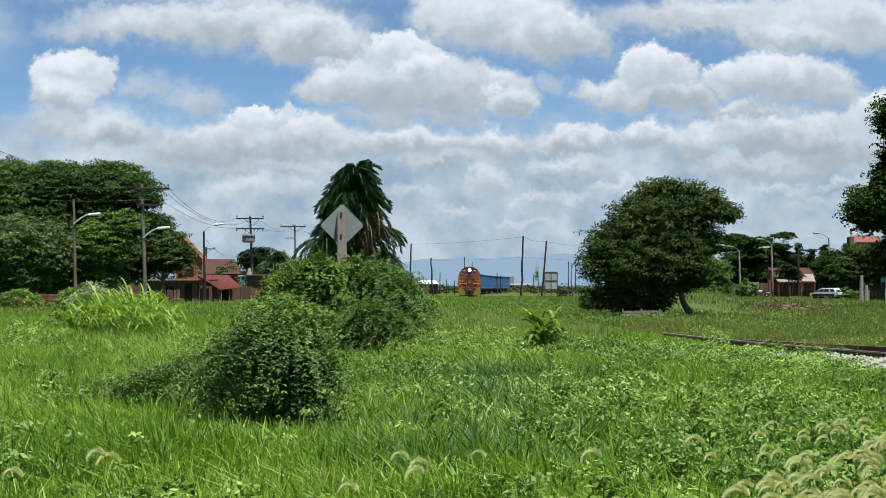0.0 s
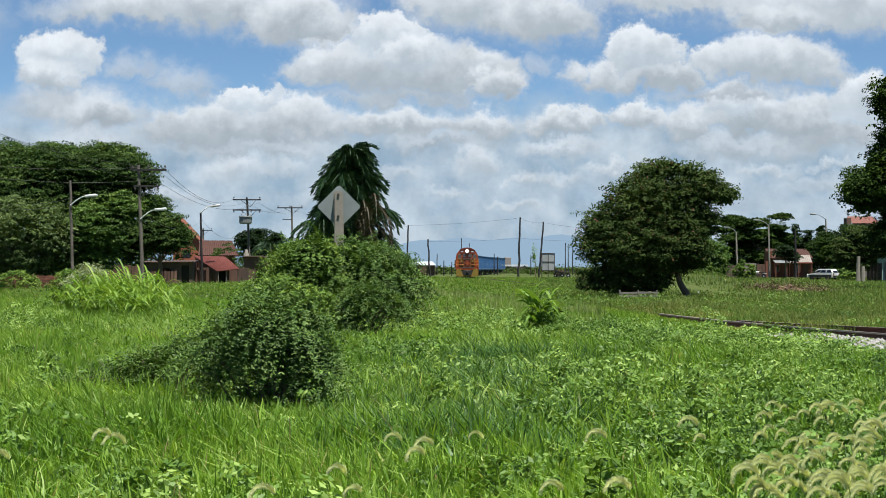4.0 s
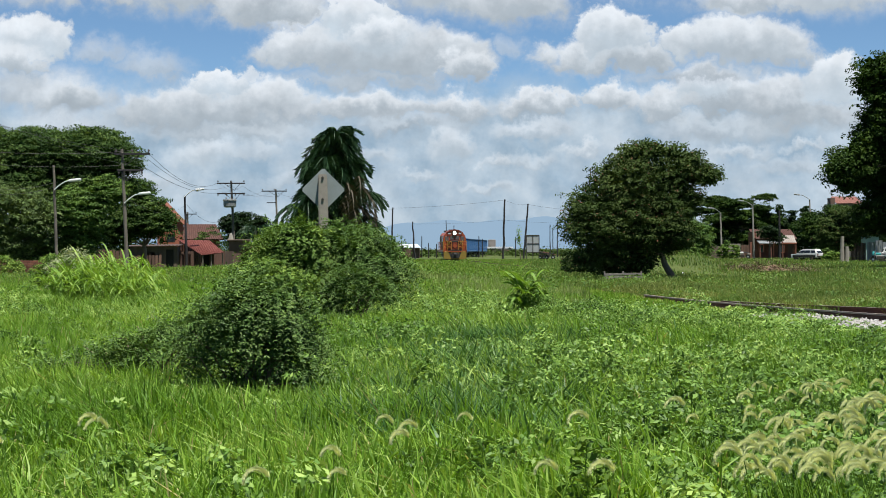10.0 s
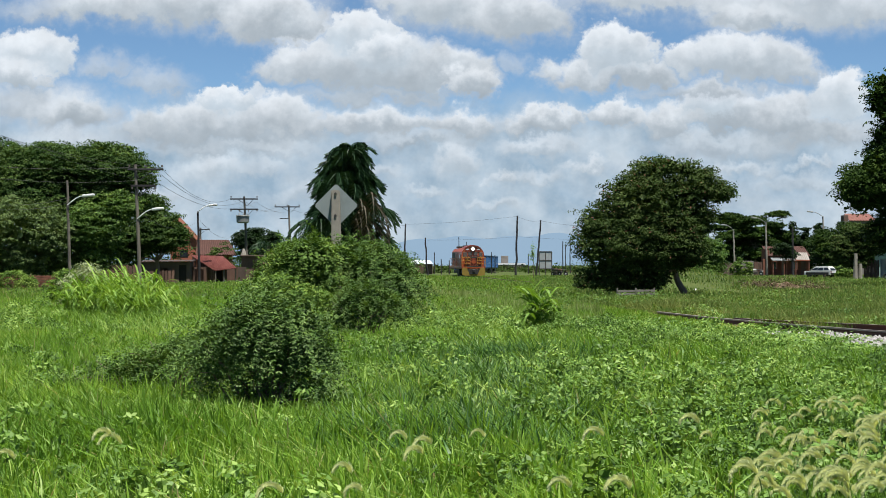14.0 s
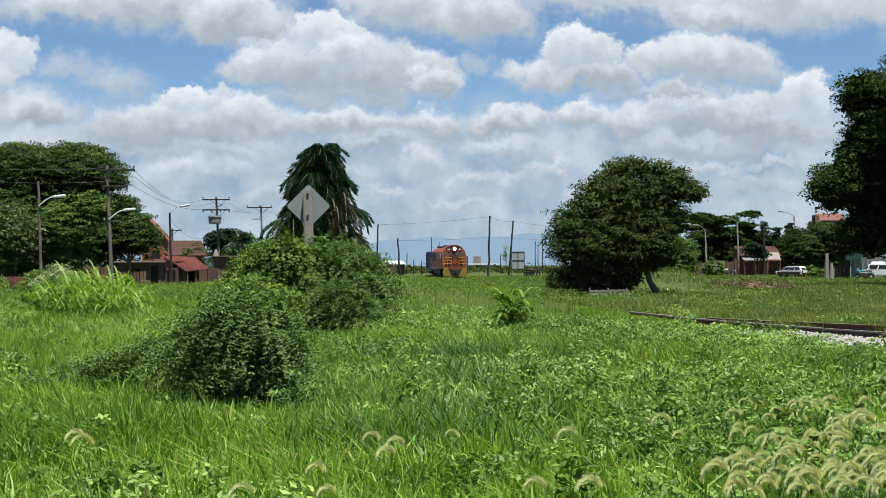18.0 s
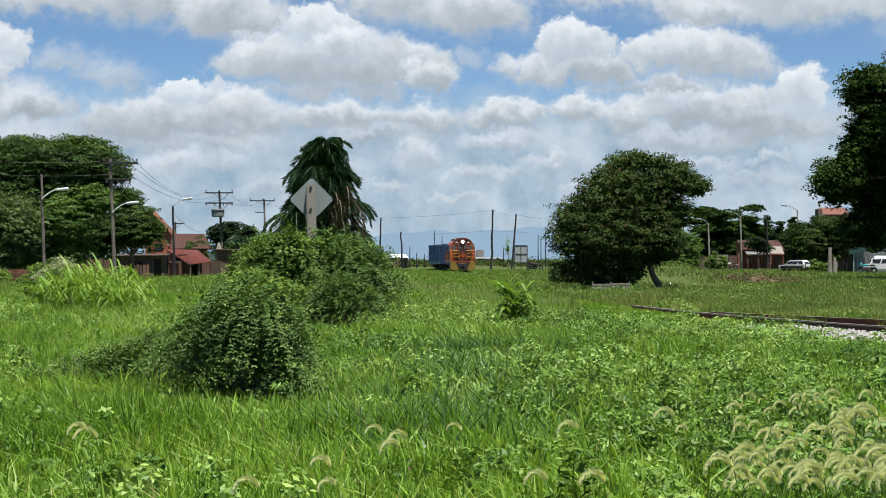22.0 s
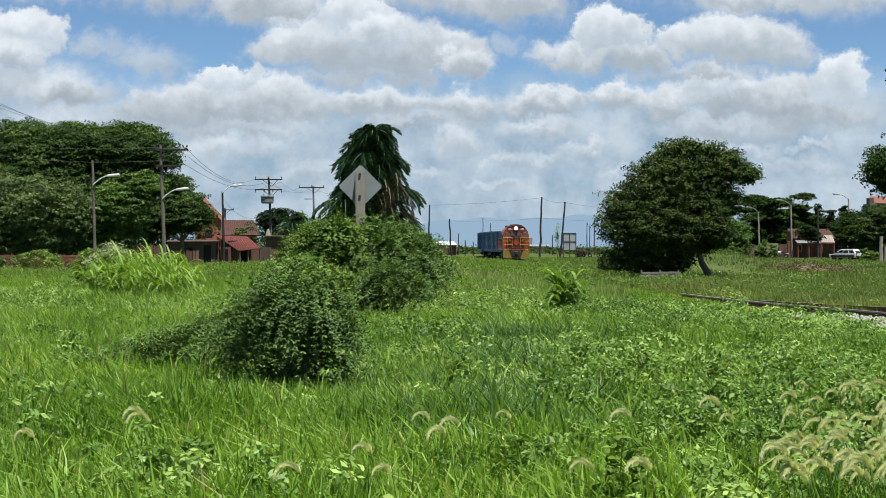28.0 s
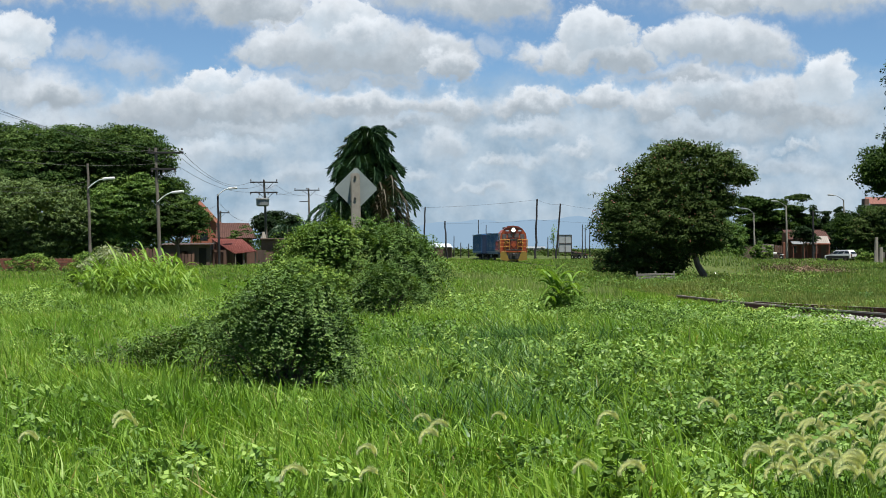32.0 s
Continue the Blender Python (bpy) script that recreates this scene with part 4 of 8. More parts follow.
weeping_bush(-1.9, 35.5, [(-1.85, 35.5, 1.38, 0.72, 0.7, 0.62), (-1.30, 35.4, 1.22, 0.42, 0.6, 0.68), (-1.7, 35.2, 0.8, 0.6, 0.6, 0.7), (-2.3, 35.5, 1.1, 0.6, 0.6, 0.7), (-0.98, 35.4, 0.85, 0.26, 0.4, 0.45)],
             1550, 0.58, 0.070, BUSH_DARK, "tall dark feathery bush at the foot of the sign", 26, sag=0.7, pairs=13, tips=BUSH)
weeping_bush(-3.0, 35.0, [(-2.95, 35.0, 1.25, 0.55, 0.6, 0.7), (-2.7, 34.9, 1.75, 0.36, 0.4, 0.30), (-3.45, 35.0, 1.0, 0.4, 0.5, 0.5), (-3.2, 34.9, 1.68, 0.26, 0.3, 0.2)],
             1000, 0.46, 0.080, VINE, "tall light green bush overgrown with vines beside the sign", 18, (2600, 0.085, [(-2.8, 34.8, 1.6, 0.5, 0.4, 0.4), (-3.3, 34.8, 1.2, 0.4, 0.4, 0.4)]), sag=0.6, tips=VINE)
shrub("bush", -3.1, 30.0, [(-3.05, 30.0, 0.95, 0.42, 0.5, 0.48), (-2.5, 30.0, 0.85, 0.4, 0.4, 0.45), (-3.4, 30.0, 0.7, 0.3, 0.4, 0.4)], 130, 90, 0.15, 0.065, VINE, "light green vine-covered shrub between two bushes", 14)
weeping_bush(-1.5, 30.5, [(-1.55, 30.5, 0.78, 0.40, 0.45, 0.5), (-1.18, 30.6, 0.7, 0.30, 0.4, 0.42), (-1.75, 30.4, 0.45, 0.3, 0.3, 0.3)],
             620, 0.34, 0.060, BUSH_DARK, "small leafy bush with pale stems in the grass", 16, sag=0.7, core=500)

# ---- trees ----
tree("tree", 11.75, 85, 1.7, 0.19, [(8.9, 85, 2.7, 2.8, 2.4, 1.9), (11.2, 85, 2.9, 1.55, 2.0, 1.8), (9.4, 85, 4.7, 1.9, 1.9, 1.5), (9.9, 85, 6.1, 1.0, 1.1, 0.85), (11.2, 85, 5.0, 1.3, 1.4, 1.1), (12.5, 85, 5.4, 1.2, 1.3, 0.8), (13.5, 85, 5.2, 0.75, 0.9, 0.55),
     (7.6, 85, 3.5, 1.2, 1.3, 1.1), (11.9, 85, 2.1, 0.9, 1.2, 0.7), (8.6, 84.8, 0.95, 2.4, 1.4, 0.75), (9.9, 84.8, 0.9, 1.0, 1.2, 0.7), (11.6, 85, 6.3, 0.8, 0.8, 0.5), (12.7, 85, 6.1, 0.6, 0.6, 0.35), (12.3, 85, 4.0, 0.95, 1.0, 0.85), (10.6, 85, 6.5, 0.9, 0.9, 0.5)], 1120, 56, 0.34, 0.12, TREE_OLIVE, "broad olive-green tree with a leaning trunk beside the track", 12, -0.8, flat=0.65, low=-0.15, gap=0.74, jitter=0.45, inner=0.16)


def left_trees():
    tree("tree", -28.0, 134, 5.0, 0.38, [(-27.5, 134, 8.7, 4.4, 4, 2.1), (-31.2, 134, 9.0, 4.2, 4, 2.1), (-25.0, 134, 8.2, 1.8, 2.5, 0.8), (-26.8, 133, 9.9, 2.6, 2.5, 1.2), (-34.0, 133, 7.8, 3.0, 3, 2.5), (-35.4, 134, 9.2, 3.6, 3, 2.1), (-29.0, 134, 6.2, 4.5, 3, 2.0), (-25.4, 134, 6.6, 1.8, 2.0, 0.7), (-31.5, 131.5, 6.5, 2.6, 2.2, 1.5), (-35.2, 131.5, 6.6, 2.6, 2.2, 1.4), (-27.6, 132, 6.9, 1.9, 1.8, 1.0)],
         1400, 84, 0.60, 0.19, TREE_LEFT, "large spreading dark green tree behind the fence", 12, flat=0.45, low=-0.1, gap=0.78, jitter=0.4, inner=0.09)
    tree("tree", -32.5, 128, 2.2, 0.28, [(-32.5, 128, 4.2, 4.2, 3.5, 2.6), (-36.0, 128, 4.4, 3.0, 3, 2.7), (-29.9, 128, 3.4, 1.8, 2, 2.0), (-33.5, 127.5, 1.9, 4.2, 2, 1.5)],
         620, 60, 0.46, 0.18, TREE_GREY, "bushy grey-green tree behind the street lamp", 8, flat=0.55, low=-0.1, gap=0.78, jitter=0.4, inner=0.09)
    tree("tree", -27.4, 130, 2.2, 0.25, [(-27.2, 130, 4.4, 2.2, 2, 2.2), (-25.9, 131, 5.9, 2.2, 2, 1.5), (-28.0, 130, 1.8, 2.2, 1.5, 1.5), (-27.0, 130.5, 3.0, 1.6, 1.5, 1.2)],
         340, 72, 0.52, 0.19, TREE_FRESH, "leafy fresh green tree beside the utility pole", 6, flat=0.48, low=-0.1, gap=0.76, jitter=0.4, inner=0.09)
    tree("tree", -24.2, 142, 2.4, 0.24, [(-24.3, 142, 4.3, 2.0, 2, 1.9), (-22.9, 142, 4.0, 1.2, 1.8, 1.2), (-25.2, 143, 6.4, 1.7, 1.8, 1.1), (-26.6, 142, 3.6, 1.9, 1.6, 1.7)],
         330, 72, 0.52, 0.19, TREE_LEFT, "dense green tree beside a brick house", 6, flat=0.48, low=-0.1, gap=0.76, jitter=0.4, inner=0.09)
    tree("tree", -42.0, 134, 4.5, 0.34, [(-41.0, 134, 7.6, 4.5, 4, 2.8), (-45.0, 134, 5.2, 4, 4, 3.2), (-39.0, 132, 4.2, 3, 3, 2.4)],
         150, 160, 1.2, 0.24, TREE_LEFT, "tall dark tree at the end of the row", 8, flat=0.32, low=-0.15, gap=0.65)


left_trees()
for k in range(7):
    x = -47.0 + 2.9 * k
    hh = 5.2 + 0.9 * math.sin(k * 2.3)
    shrub("hedge", x, 168, [(x, 168, hh * 0.5, 2.2, 1.6, hh * 0.52), (x + 1.4, 168.5, hh * 0.42, 1.6, 1.4, hh * 0.42)], 36, 45, 0.95, 0.40, TREE_DARK if k % 2 else TREE_LEFT, "tall dark hedge behind the spreading trees", 8)


def right_trees():
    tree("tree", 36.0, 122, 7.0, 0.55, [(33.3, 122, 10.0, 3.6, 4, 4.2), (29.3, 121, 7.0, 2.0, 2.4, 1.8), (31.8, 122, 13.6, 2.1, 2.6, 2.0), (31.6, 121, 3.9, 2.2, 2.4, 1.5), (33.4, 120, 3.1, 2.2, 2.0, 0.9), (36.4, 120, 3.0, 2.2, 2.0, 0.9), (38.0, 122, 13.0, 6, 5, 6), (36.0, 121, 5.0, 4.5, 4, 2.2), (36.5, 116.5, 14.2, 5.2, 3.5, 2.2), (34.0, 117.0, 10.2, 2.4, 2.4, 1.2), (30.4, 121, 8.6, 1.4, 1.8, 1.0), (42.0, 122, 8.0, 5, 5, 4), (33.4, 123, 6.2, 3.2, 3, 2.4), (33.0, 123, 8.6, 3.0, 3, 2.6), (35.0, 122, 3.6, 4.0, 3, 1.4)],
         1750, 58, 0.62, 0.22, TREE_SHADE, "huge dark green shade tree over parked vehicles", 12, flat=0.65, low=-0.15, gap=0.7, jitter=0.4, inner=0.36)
    tree("tree", 45.5, 206, 2.0, 0.2, [(45.8, 206, 3.7, 2.5, 2.2, 2.1), (48.6, 206, 4.4, 2.1, 2.2, 2.3), (47.0, 206, 2.2, 2.7, 2.0, 1.8), (51.2, 206, 3.8, 2.5, 2.2, 2.7)], 170, 110, 0.8, 0.26, TREE_SHADE, "rounded dark tree behind a parked car", 5, flat=0.55, gap=0.7)
    tree("tree", 31.0, 210, 2.0, 0.18, [(30.6, 210, 3.6, 1.9, 2.0, 1.9), (32.2, 210, 3.0, 1.7, 1.7, 1.7), (29.2, 210, 2.6, 1.7, 1.6, 1.6), (31.2, 209.5, 1.4, 2.6, 1.6, 1.2)], 200, 84, 0.6, 0.25, TREE_FRESH, "low fresh green tree at the field's edge", 4, flat=0.55, gap=0.7)
    tree("tree", 43.4, 182, 2.4, 0.2, [(43.6, 182, 4.5, 1.7, 1.6, 1.5), (45.2, 182, 4.3, 1.8, 1.8, 1.7), (43.0, 182, 2.6, 1.5, 1.5, 1.5), (41.7, 182, 3.2, 1.3, 1.4, 1.5), (46.6, 182, 4.0, 1.3, 1.6, 1.2)], 270, 84, 0.55, 0.22, TREE_OLIVE, "leafy olive-green tree leaning over the plot fence", 6, flat=0.5, gap=0.68)
    for x, y, s in ((38.5, 250, 1.0), (41.5, 255, 1.05), (45.0, 252, 0.95), (48.5, 258, 1.1)):
        b = []
        for k in range(13):
            b.append((x + rng.uniform(-2.6, 2.6) * s, y + rng.uniform(-2, 2), 2.6 + k * 0.50 * s, rng.uniform(1.2, 2.2) * s, 1.6, 0.34))
        tree("tree", x, y, 5.0 * s, 0.16, b, 130, 110, 0.75, 0.32, TREE_SHADE, "dark tree with tiered flat branches behind the houses", 8, flat=0.25, low=-0.1, gap=0.6)
    for x, h in ((35.5, 4.6), (41.0, 5.2), (47.0, 6.0), (53.0, 6.6), (59.0, 7.6), (65.0, 8.6), (72.0, 8.6)):
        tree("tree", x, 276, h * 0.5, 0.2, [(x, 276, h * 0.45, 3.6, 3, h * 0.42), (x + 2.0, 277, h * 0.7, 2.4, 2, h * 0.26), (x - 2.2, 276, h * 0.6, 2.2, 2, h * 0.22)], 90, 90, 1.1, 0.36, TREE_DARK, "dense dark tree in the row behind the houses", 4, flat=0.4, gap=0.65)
    tree("tree", 44.6, 229, 2.2, 0.12, [(44.4, 229, 3.7, 1.3, 1.2, 0.9), (45.6, 229, 3.0, 0.9, 1.0, 0.7)], 40, 80, 0.5, 0.25, TREE_DARK, "small dark tree before the tiled roof", 4)
    for x, y, h in ((52.5, 262, 8.2), (54.5, 262, 7.4), (56.5, 262, 7.8)):
        tree("tree", x, y, h * 0.6, 0.15, [(x, y, h * 0.5, 1.0, 1.0, h * 0.36), (x, y, h * 0.8, 0.6, 0.6, h * 0.22)], 50, 70, 0.5, 0.3, TREE_DARK, "narrow dark conifer behind the houses", 2)


right_trees()


# ---- train ----
def loco():
    """Body, origin on the rails at the middle; +y is forward."""
    t = thing("diesel_locomotive", pose(0, 0, 0), "orange-red diesel locomotive with a yellow pilot and lit headlight", "locomotive")
    L, W = 13.6, 3.0
    arch = [(-1.44, 1.25), (-1.44, 2.55), (-1.34, 2.98), (-1.02, 3.38), (-0.55, 3.62), (0, 3.70), (0.55, 3.62), (1.02, 3.38), (1.34, 2.98), (1.44, 2.55), (1.44, 1.25)]
    m = Matrix(((1, 0, 0, 0), (0, 0, 1, 0), (0, 1, 0, 0), (0, 0, 0, 1)))
    part("cab", slab(nb(), arch, 3.6, 6.2, m), ORANGE, t)
    hood = [(-1.22, 1.3), (-1.22, 3.0), (-0.9, 3.36), (0, 3.5), (0.9, 3.36), (1.22, 3.0), (1.22, 1.3)]
    part("long_hood", slab(nb(), hood, -3.2, 3.6, m), ORANGE, t)
    part("roof_exhaust", box(nb(), (0, 1.8, 3.6), (0.9, 2.2, 0.3), bevel=0.05), BLACK, t)
    part("roof_fan_housing", box(nb(), (0, -1.7, 3.56), (1.5, 1.8, 0.22), bevel=0.05), BLACK, t)
    nose = [(-1.02, 1.25), (-1.02, 2.12), (-0.8, 2.42), (0.8, 2.42), (1.02, 2.12), (1.02, 1.25)]
    part("nose", slab(nb(), nose, 6.2, 6.75, m), NOSEDARK, t, "dark red nose")
    part("frame", box(nb(), (0, 1.6, 1.12), (W, 10.3, 0.28), bevel=0.03), ORANGE, t)
    part("draft_gear", box(nb(), (0, 6.9, 0.62), (0.9, 0.12, 0.6), bevel=0.03), BLACK, t)
    part("hose_rack", box(nb(), (0, 6.9, 1.22), (1.7, 0.08, 0.12), bevel=0.02), BLACK, t)
    part("red_brow", box(nb(), (0, 6.21, 3.05), (1.9, 0.06, 0.28), bevel=0.02), REDBROWN, t)
    for s in (-1, 1):
        part("windscreen", box(nb(), (s * 0.98, 6.215, 2.62), (0.46, 0.06, 0.52), bevel=0.03), SKYGLASS, t, "windscreen pane with a sky sheen in its colour")
        part("middle_window", box(nb(), (s * 0.34, 6.215, 2.72), (0.5, 0.06, 0.44), bevel=0.03), SKYGLASS, t)
        part("class_light", box(nb(), (s * 0.75, 6.78, 2.1), (0.2, 0.06, 0.16), bevel=0.02), YELLOW, t)
        part("nose_panel", box(nb(), (s * 0.62, 6.76, 1.62), (0.5, 0.05, 0.5), bevel=0.02), ORANGE, t)
        part("cab_window", box(nb(), (s * 1.45, 5.0, 2.42), (0.05, 0.9, 0.55), bevel=0.02), DARKGLASS, t)
        part("number_board", box(nb(), (s * 0.68, 6.22, 3.22), (0.34, 0.05, 0.14), bevel=0.01), FADED, t)
        part("marker_light", box(nb(), (s * 0.98, 6.22, 2.35), (0.14, 0.06, 0.14), bevel=0.02), YELLOW, t)
        bm = nb()
        for z in (1.75, 2.2):
            tube(bm, (s * 1.47, -3.4, z), (s * 1.47, 6.7, z), 0.025, seg=6)
        for k in range(8):
            tube(bm, (s * 1.47, -3.4 + 1.443 * k, 1.2), (s * 1.47, -3.4 + 1.443 * k, 2.2), 0.022, seg=6)
        part("side_handrail", bm, ORANGE, t)
        bm = nb()
        for z in (1.6, 1.95, 2.3):
            tube(bm, (s * 0.45, 6.82, z), (s * 1.47, 6.82, z), 0.03, seg=6)
        for x in (0.45, 0.95, 1.47):
            tube(bm, (s * x, 6.82, 1.2), (s * x, 6.82, 2.3), 0.03, seg=6)
        part("front_handrail", bm, RAILPAINT, t, "yellow-orange front handrail")
        part("step_well", box(nb(), (s * 1.08, 6.55, 0.72), (0.5, 0.45, 0.75), bevel=0.03), YELLOW, t)
        part("hood_grille", box(nb(), (s * 1.23, -1.7, 2.4), (0.05, 2.4, 0.9), bevel=0.01), BLACK, t)
        for k in range(4):
            part("hood_door", box(nb(), (s * 1.23, 0.2 + k * 0.9, 2.1), (0.04, 0.8, 1.3), bevel=0.015), ORANGE, t)
        part("fuel_tank", box(nb(), (s * 0.6, 1.5, 0.62), (1.1, 2.0, 0.7), bevel=0.12), BLACK, t)
    part("pilot", slab(nb(), [(-1.45, 0.25), (-1.45, 0.98), (1.45, 0.98), (1.45, 0.25), (1.0, 0.15), (-1.0, 0.15)], 6.72, 6.86, m), YELLOW, t)
    for s in (-1, 1):
        part("pilot_stripe", slab(nb(), [(s * 0.28, 0.3), (s * 0.52, 0.3), (s * 0.80, 1.0), (s * 0.56, 1.0)], 6.855, 6.872, m), BLACK, t)
    part("coupler", box(nb(), (0, 7.0, 0.72), (0.34, 0.5, 0.34), bevel=0.06), BLACK, t)
    part("front_door", box(nb(), (0, 6.77, 1.75), (0.56, 0.05, 0.9), bevel=0.02), REDBROWN, t)
    part("nose_emblem", slab(nb(), [(-0.32, 1.75), (0, 1.45), (0.32, 1.75), (0, 2.05)], 6.80, 6.83, m), ORANGE, t)
    part("cab_roof_edge", slab(nb(), [(-1.0, 3.42), (-0.55, 3.66), (0, 3.75), (0.55, 3.66), (1.0, 3.42), (0.9, 3.36), (0, 3.62), (-0.9, 3.36)], 3.5, 6.26, m), REDBROWN, t)
    part("front_vent", box(nb(), (0, 6.77, 2.28), (1.1, 0.05, 0.18), bevel=0.02), BLACK, t)
    hl = part("headlight_housing", tube(nb(), (0, 6.1, 3.30), (0, 6.34, 3.30), 0.32, 0.30, 20), BLACK, t)
    part("headlight", tube(nb(), (0, 6.30, 3.30), (0, 6.36, 3.30), 0.18, 0.18, 20), HEADLIGHT, hl, "glowing headlight lens")
    for y in (-1.5, 4.6):
        bogie = part("bogie_frame", box(nb(), (0, y, 0.62), (2.1, 2.8, 0.36), bevel=0.06), BLACK, t)
        for d in (-1.0, 1.0):
            part("wheelset", tube(tube(tube(nb(), (-0.6, y + d, 0.46), (0.6, y + d, 0.46), 0.08), (-0.57, y + d, 0.46), (-0.45, y + d, 0.46), 0.46, 0.46, 20), (0.45, y + d, 0.46), (0.57, y + d, 0.46), 0.46, 0.46, 20), STEEL, bogie)
    return t


def wagon():
    t = thing("freight_wagon", pose(0, 0, 0), "blue ribbed steel freight wagon with pale markings", "wagon", "blue wagons behind the locomotive")
    L, W, z0, z1 = 13.2, 2.6, 0.85, 3.25
    m = Matrix(((1, 0, 0, 0), (0, 0, 1, 0), (0, 1, 0, 0), (0, 0, 0, 1)))
    prof = [(-1.28, z0), (-1.28, z1 - 0.06), (-1.2, z1), (1.2, z1), (1.28, z1 - 0.06), (1.28, z0)]
    part("body", slab(nb(), prof, -L / 2, L / 2, m), BLUE, t)
    for s in (-1, 1):
        for k in range(14):
            part("rib", box(nb(), (s * 1.30, -L / 2 + 0.15 + k * (L - 0.3) / 13, 2.05), (0.07, 0.12, 2.2), bevel=0.01), BLUE, t)
        part("side_sill", box(nb(), (s * 1.3, 0, 1.08), (0.09, L, 0.16), bevel=0.02), BLUE, t)
        part("top_rail", box(nb(), (s * 1.29, 0, z1 - 0.05), (0.12, L, 0.12), bevel=0.02), BLUE, t)
        for k in range(5):
            part("marking_bar", box(nb(), (s * 1.285, -5.1 + k * 2.35, 1.85), (0.014, 0.75 if k % 2 else 0.5, 0.42)), FADED, t)
    # added dark panel that paints the front end as if in shade
    part("end_panel", box(nb(), (0, L / 2 + 0.02, 2.0), (2.5, 0.05, 2.3), bevel=0.01), SHADEBLUE, t, "end wall in a shaded dark blue")
    part("roof_walk", box(nb(), (0, 0, z1 + 0.08), (0.6, L, 0.05)), STEEL, t)
    part("underframe", box(nb(), (0, 0, 0.95), (2.2, L, 0.2), bevel=0.02), BLACK, t)
    for y in (-4.6, 4.6):
        bogie = part("bogie_frame", box(nb(), (0, y, 0.55), (2.0, 2.3, 0.3), bevel=0.06), BLACK, t)
        for d in (-0.85, 0.85):
            part("wheelset", tube(tube(tube(nb(), (-0.6, y + d, 0.42), (0.6, y + d, 0.42), 0.07), (-0.57, y + d, 0.42), (-0.45, y + d, 0.42), 0.42, 0.42, 18), (0.45, y + d, 0.42), (0.57, y + d, 0.42), 0.42, 0.42, 18), STEEL, bogie)
    part("coupler", box(nb(), (0, L / 2 + 0.25, 0.72), (0.3, 0.6, 0.3), bevel=0.05), BLACK, t)
    return t


LOCO = loco()
LOCO.scale = (1.0, 1.0, 1.06)
WAGONS = [wagon()]
for _ in range(8):
    WAGONS.append(copy_thing(WAGONS[0], pose(0, 0, 0)))

# distances along the line, far end first: a table of the line's course
LINE_Y = np.linspace(420, 120, 1201)
LINE_X = track_x(LINE_Y)
LINE_S = np.concatenate([[0], np.cumsum(np.hypot(np.diff(LINE_X), np.diff(LINE_Y)))])
RAIL_TOP = 0.10


def on_line(s):
    """The pose on the line at s metres along it, facing along the run."""
    x0, y0 = np.interp(s + 4, LINE_S, LINE_X), np.interp(s + 4, LINE_S, LINE_Y)
    x1, y1 = np.interp(s - 4, LINE_S, LINE_X), np.interp(s - 4, LINE_S, LINE_Y)
    return pose((x0 + x1) / 2, (y0 + y1) / 2, RAIL_TOP, 0, 0, math.degrees(math.atan2(-(x0 - x1), y0 - y1)))


def loco_pose(s):
    """The locomotive with its front at s: it points along the line just behind its front."""
    x0, y0 = np.interp(s + 2, LINE_S, LINE_X), np.interp(s + 2, LINE_S, LINE_Y)
    x1, y1 = np.interp(s - 6, LINE_S, LINE_X), np.interp(s - 6, LINE_S, LINE_Y)
    d = Vector((x0 - x1, y0 - y1, 0)).normalized()
    p = Vector((np.interp(s, LINE_S, LINE_X), np.interp(s, LINE_S, LINE_Y), RAIL_TOP)) - d * 6.9
    return pose(p.x, p.y, p.z, 0, 0, math.degrees(math.atan2(-d.x, d.y)))


def train_s(t):
    """Where the locomotive's front stands along the line, by time: it slows down to a crawl."""
    y = np.interp(t, [0, 3, 6, 9, 13, 16.5, 19, 21, 23, 25.5, 28, 30, 32], [227, 224.3, 221.3, 218.2, 213.6, 208.4, 204.6, 201.0, 197.6, 193.6, 190.2, 188.0, 186.4])
    return float(np.interp(-y, -LINE_Y, LINE_S))


TIMES = [0, 1.5, 3, 4.5, 6, 7.5, 9, 11, 13, 15, 16.5, 18, 19, 20, 21, 22, 23, 24.5, 26, 28, 30, 32]


# ---- more materials ----
SHEDWALL = surface("stained_brown_wall", (0.052, 0.037, 0.028), (0.135, 0.100, 0.076), 1.6, 0.9, bump=0.25, streak=True)
PINKROOF = surface("pinkish_red_roof", (0.13, 0.055, 0.043), (0.19, 0.085, 0.066), 0.9, 0.8, bump=0.1)
RUST = surface("rusty_sheet", (0.030, 0.020, 0.017), (0.065, 0.042, 0.034), 1.2, 0.8, bump=0.2)
REDTIN = surface("red_tin_roof", (0.088, 0.025, 0.020), (0.135, 0.042, 0.033), 0.9, 0.6, bump=0.1, streak=True)
TILE = surface("clay_roof_tiles", (0.036, 0.015, 0.011), (0.066, 0.026, 0.018), 1.2, 0.85, bump=0.3)
BRICKWALL = surface("old_brick", (0.105, 0.038, 0.024), (0.175, 0.068, 0.043), 2.0, 0.9, bump=0.4, fine=30)
ORANGEWALL = surface("orange_plaster", (0.24, 0.075, 0.045), (0.31, 0.105, 0.065), 0.8, 0.9, bump=0.1)
MUDWALL = surface("brown_plaster", (0.085, 0.052, 0.040), (0.150, 0.095, 0.072), 0.9, 0.9, bump=0.2)
GREYWALL = surface("grey_plaster", (0.13, 0.115, 0.10), (0.21, 0.19, 0.175), 0.7, 0.9, bump=0.2)
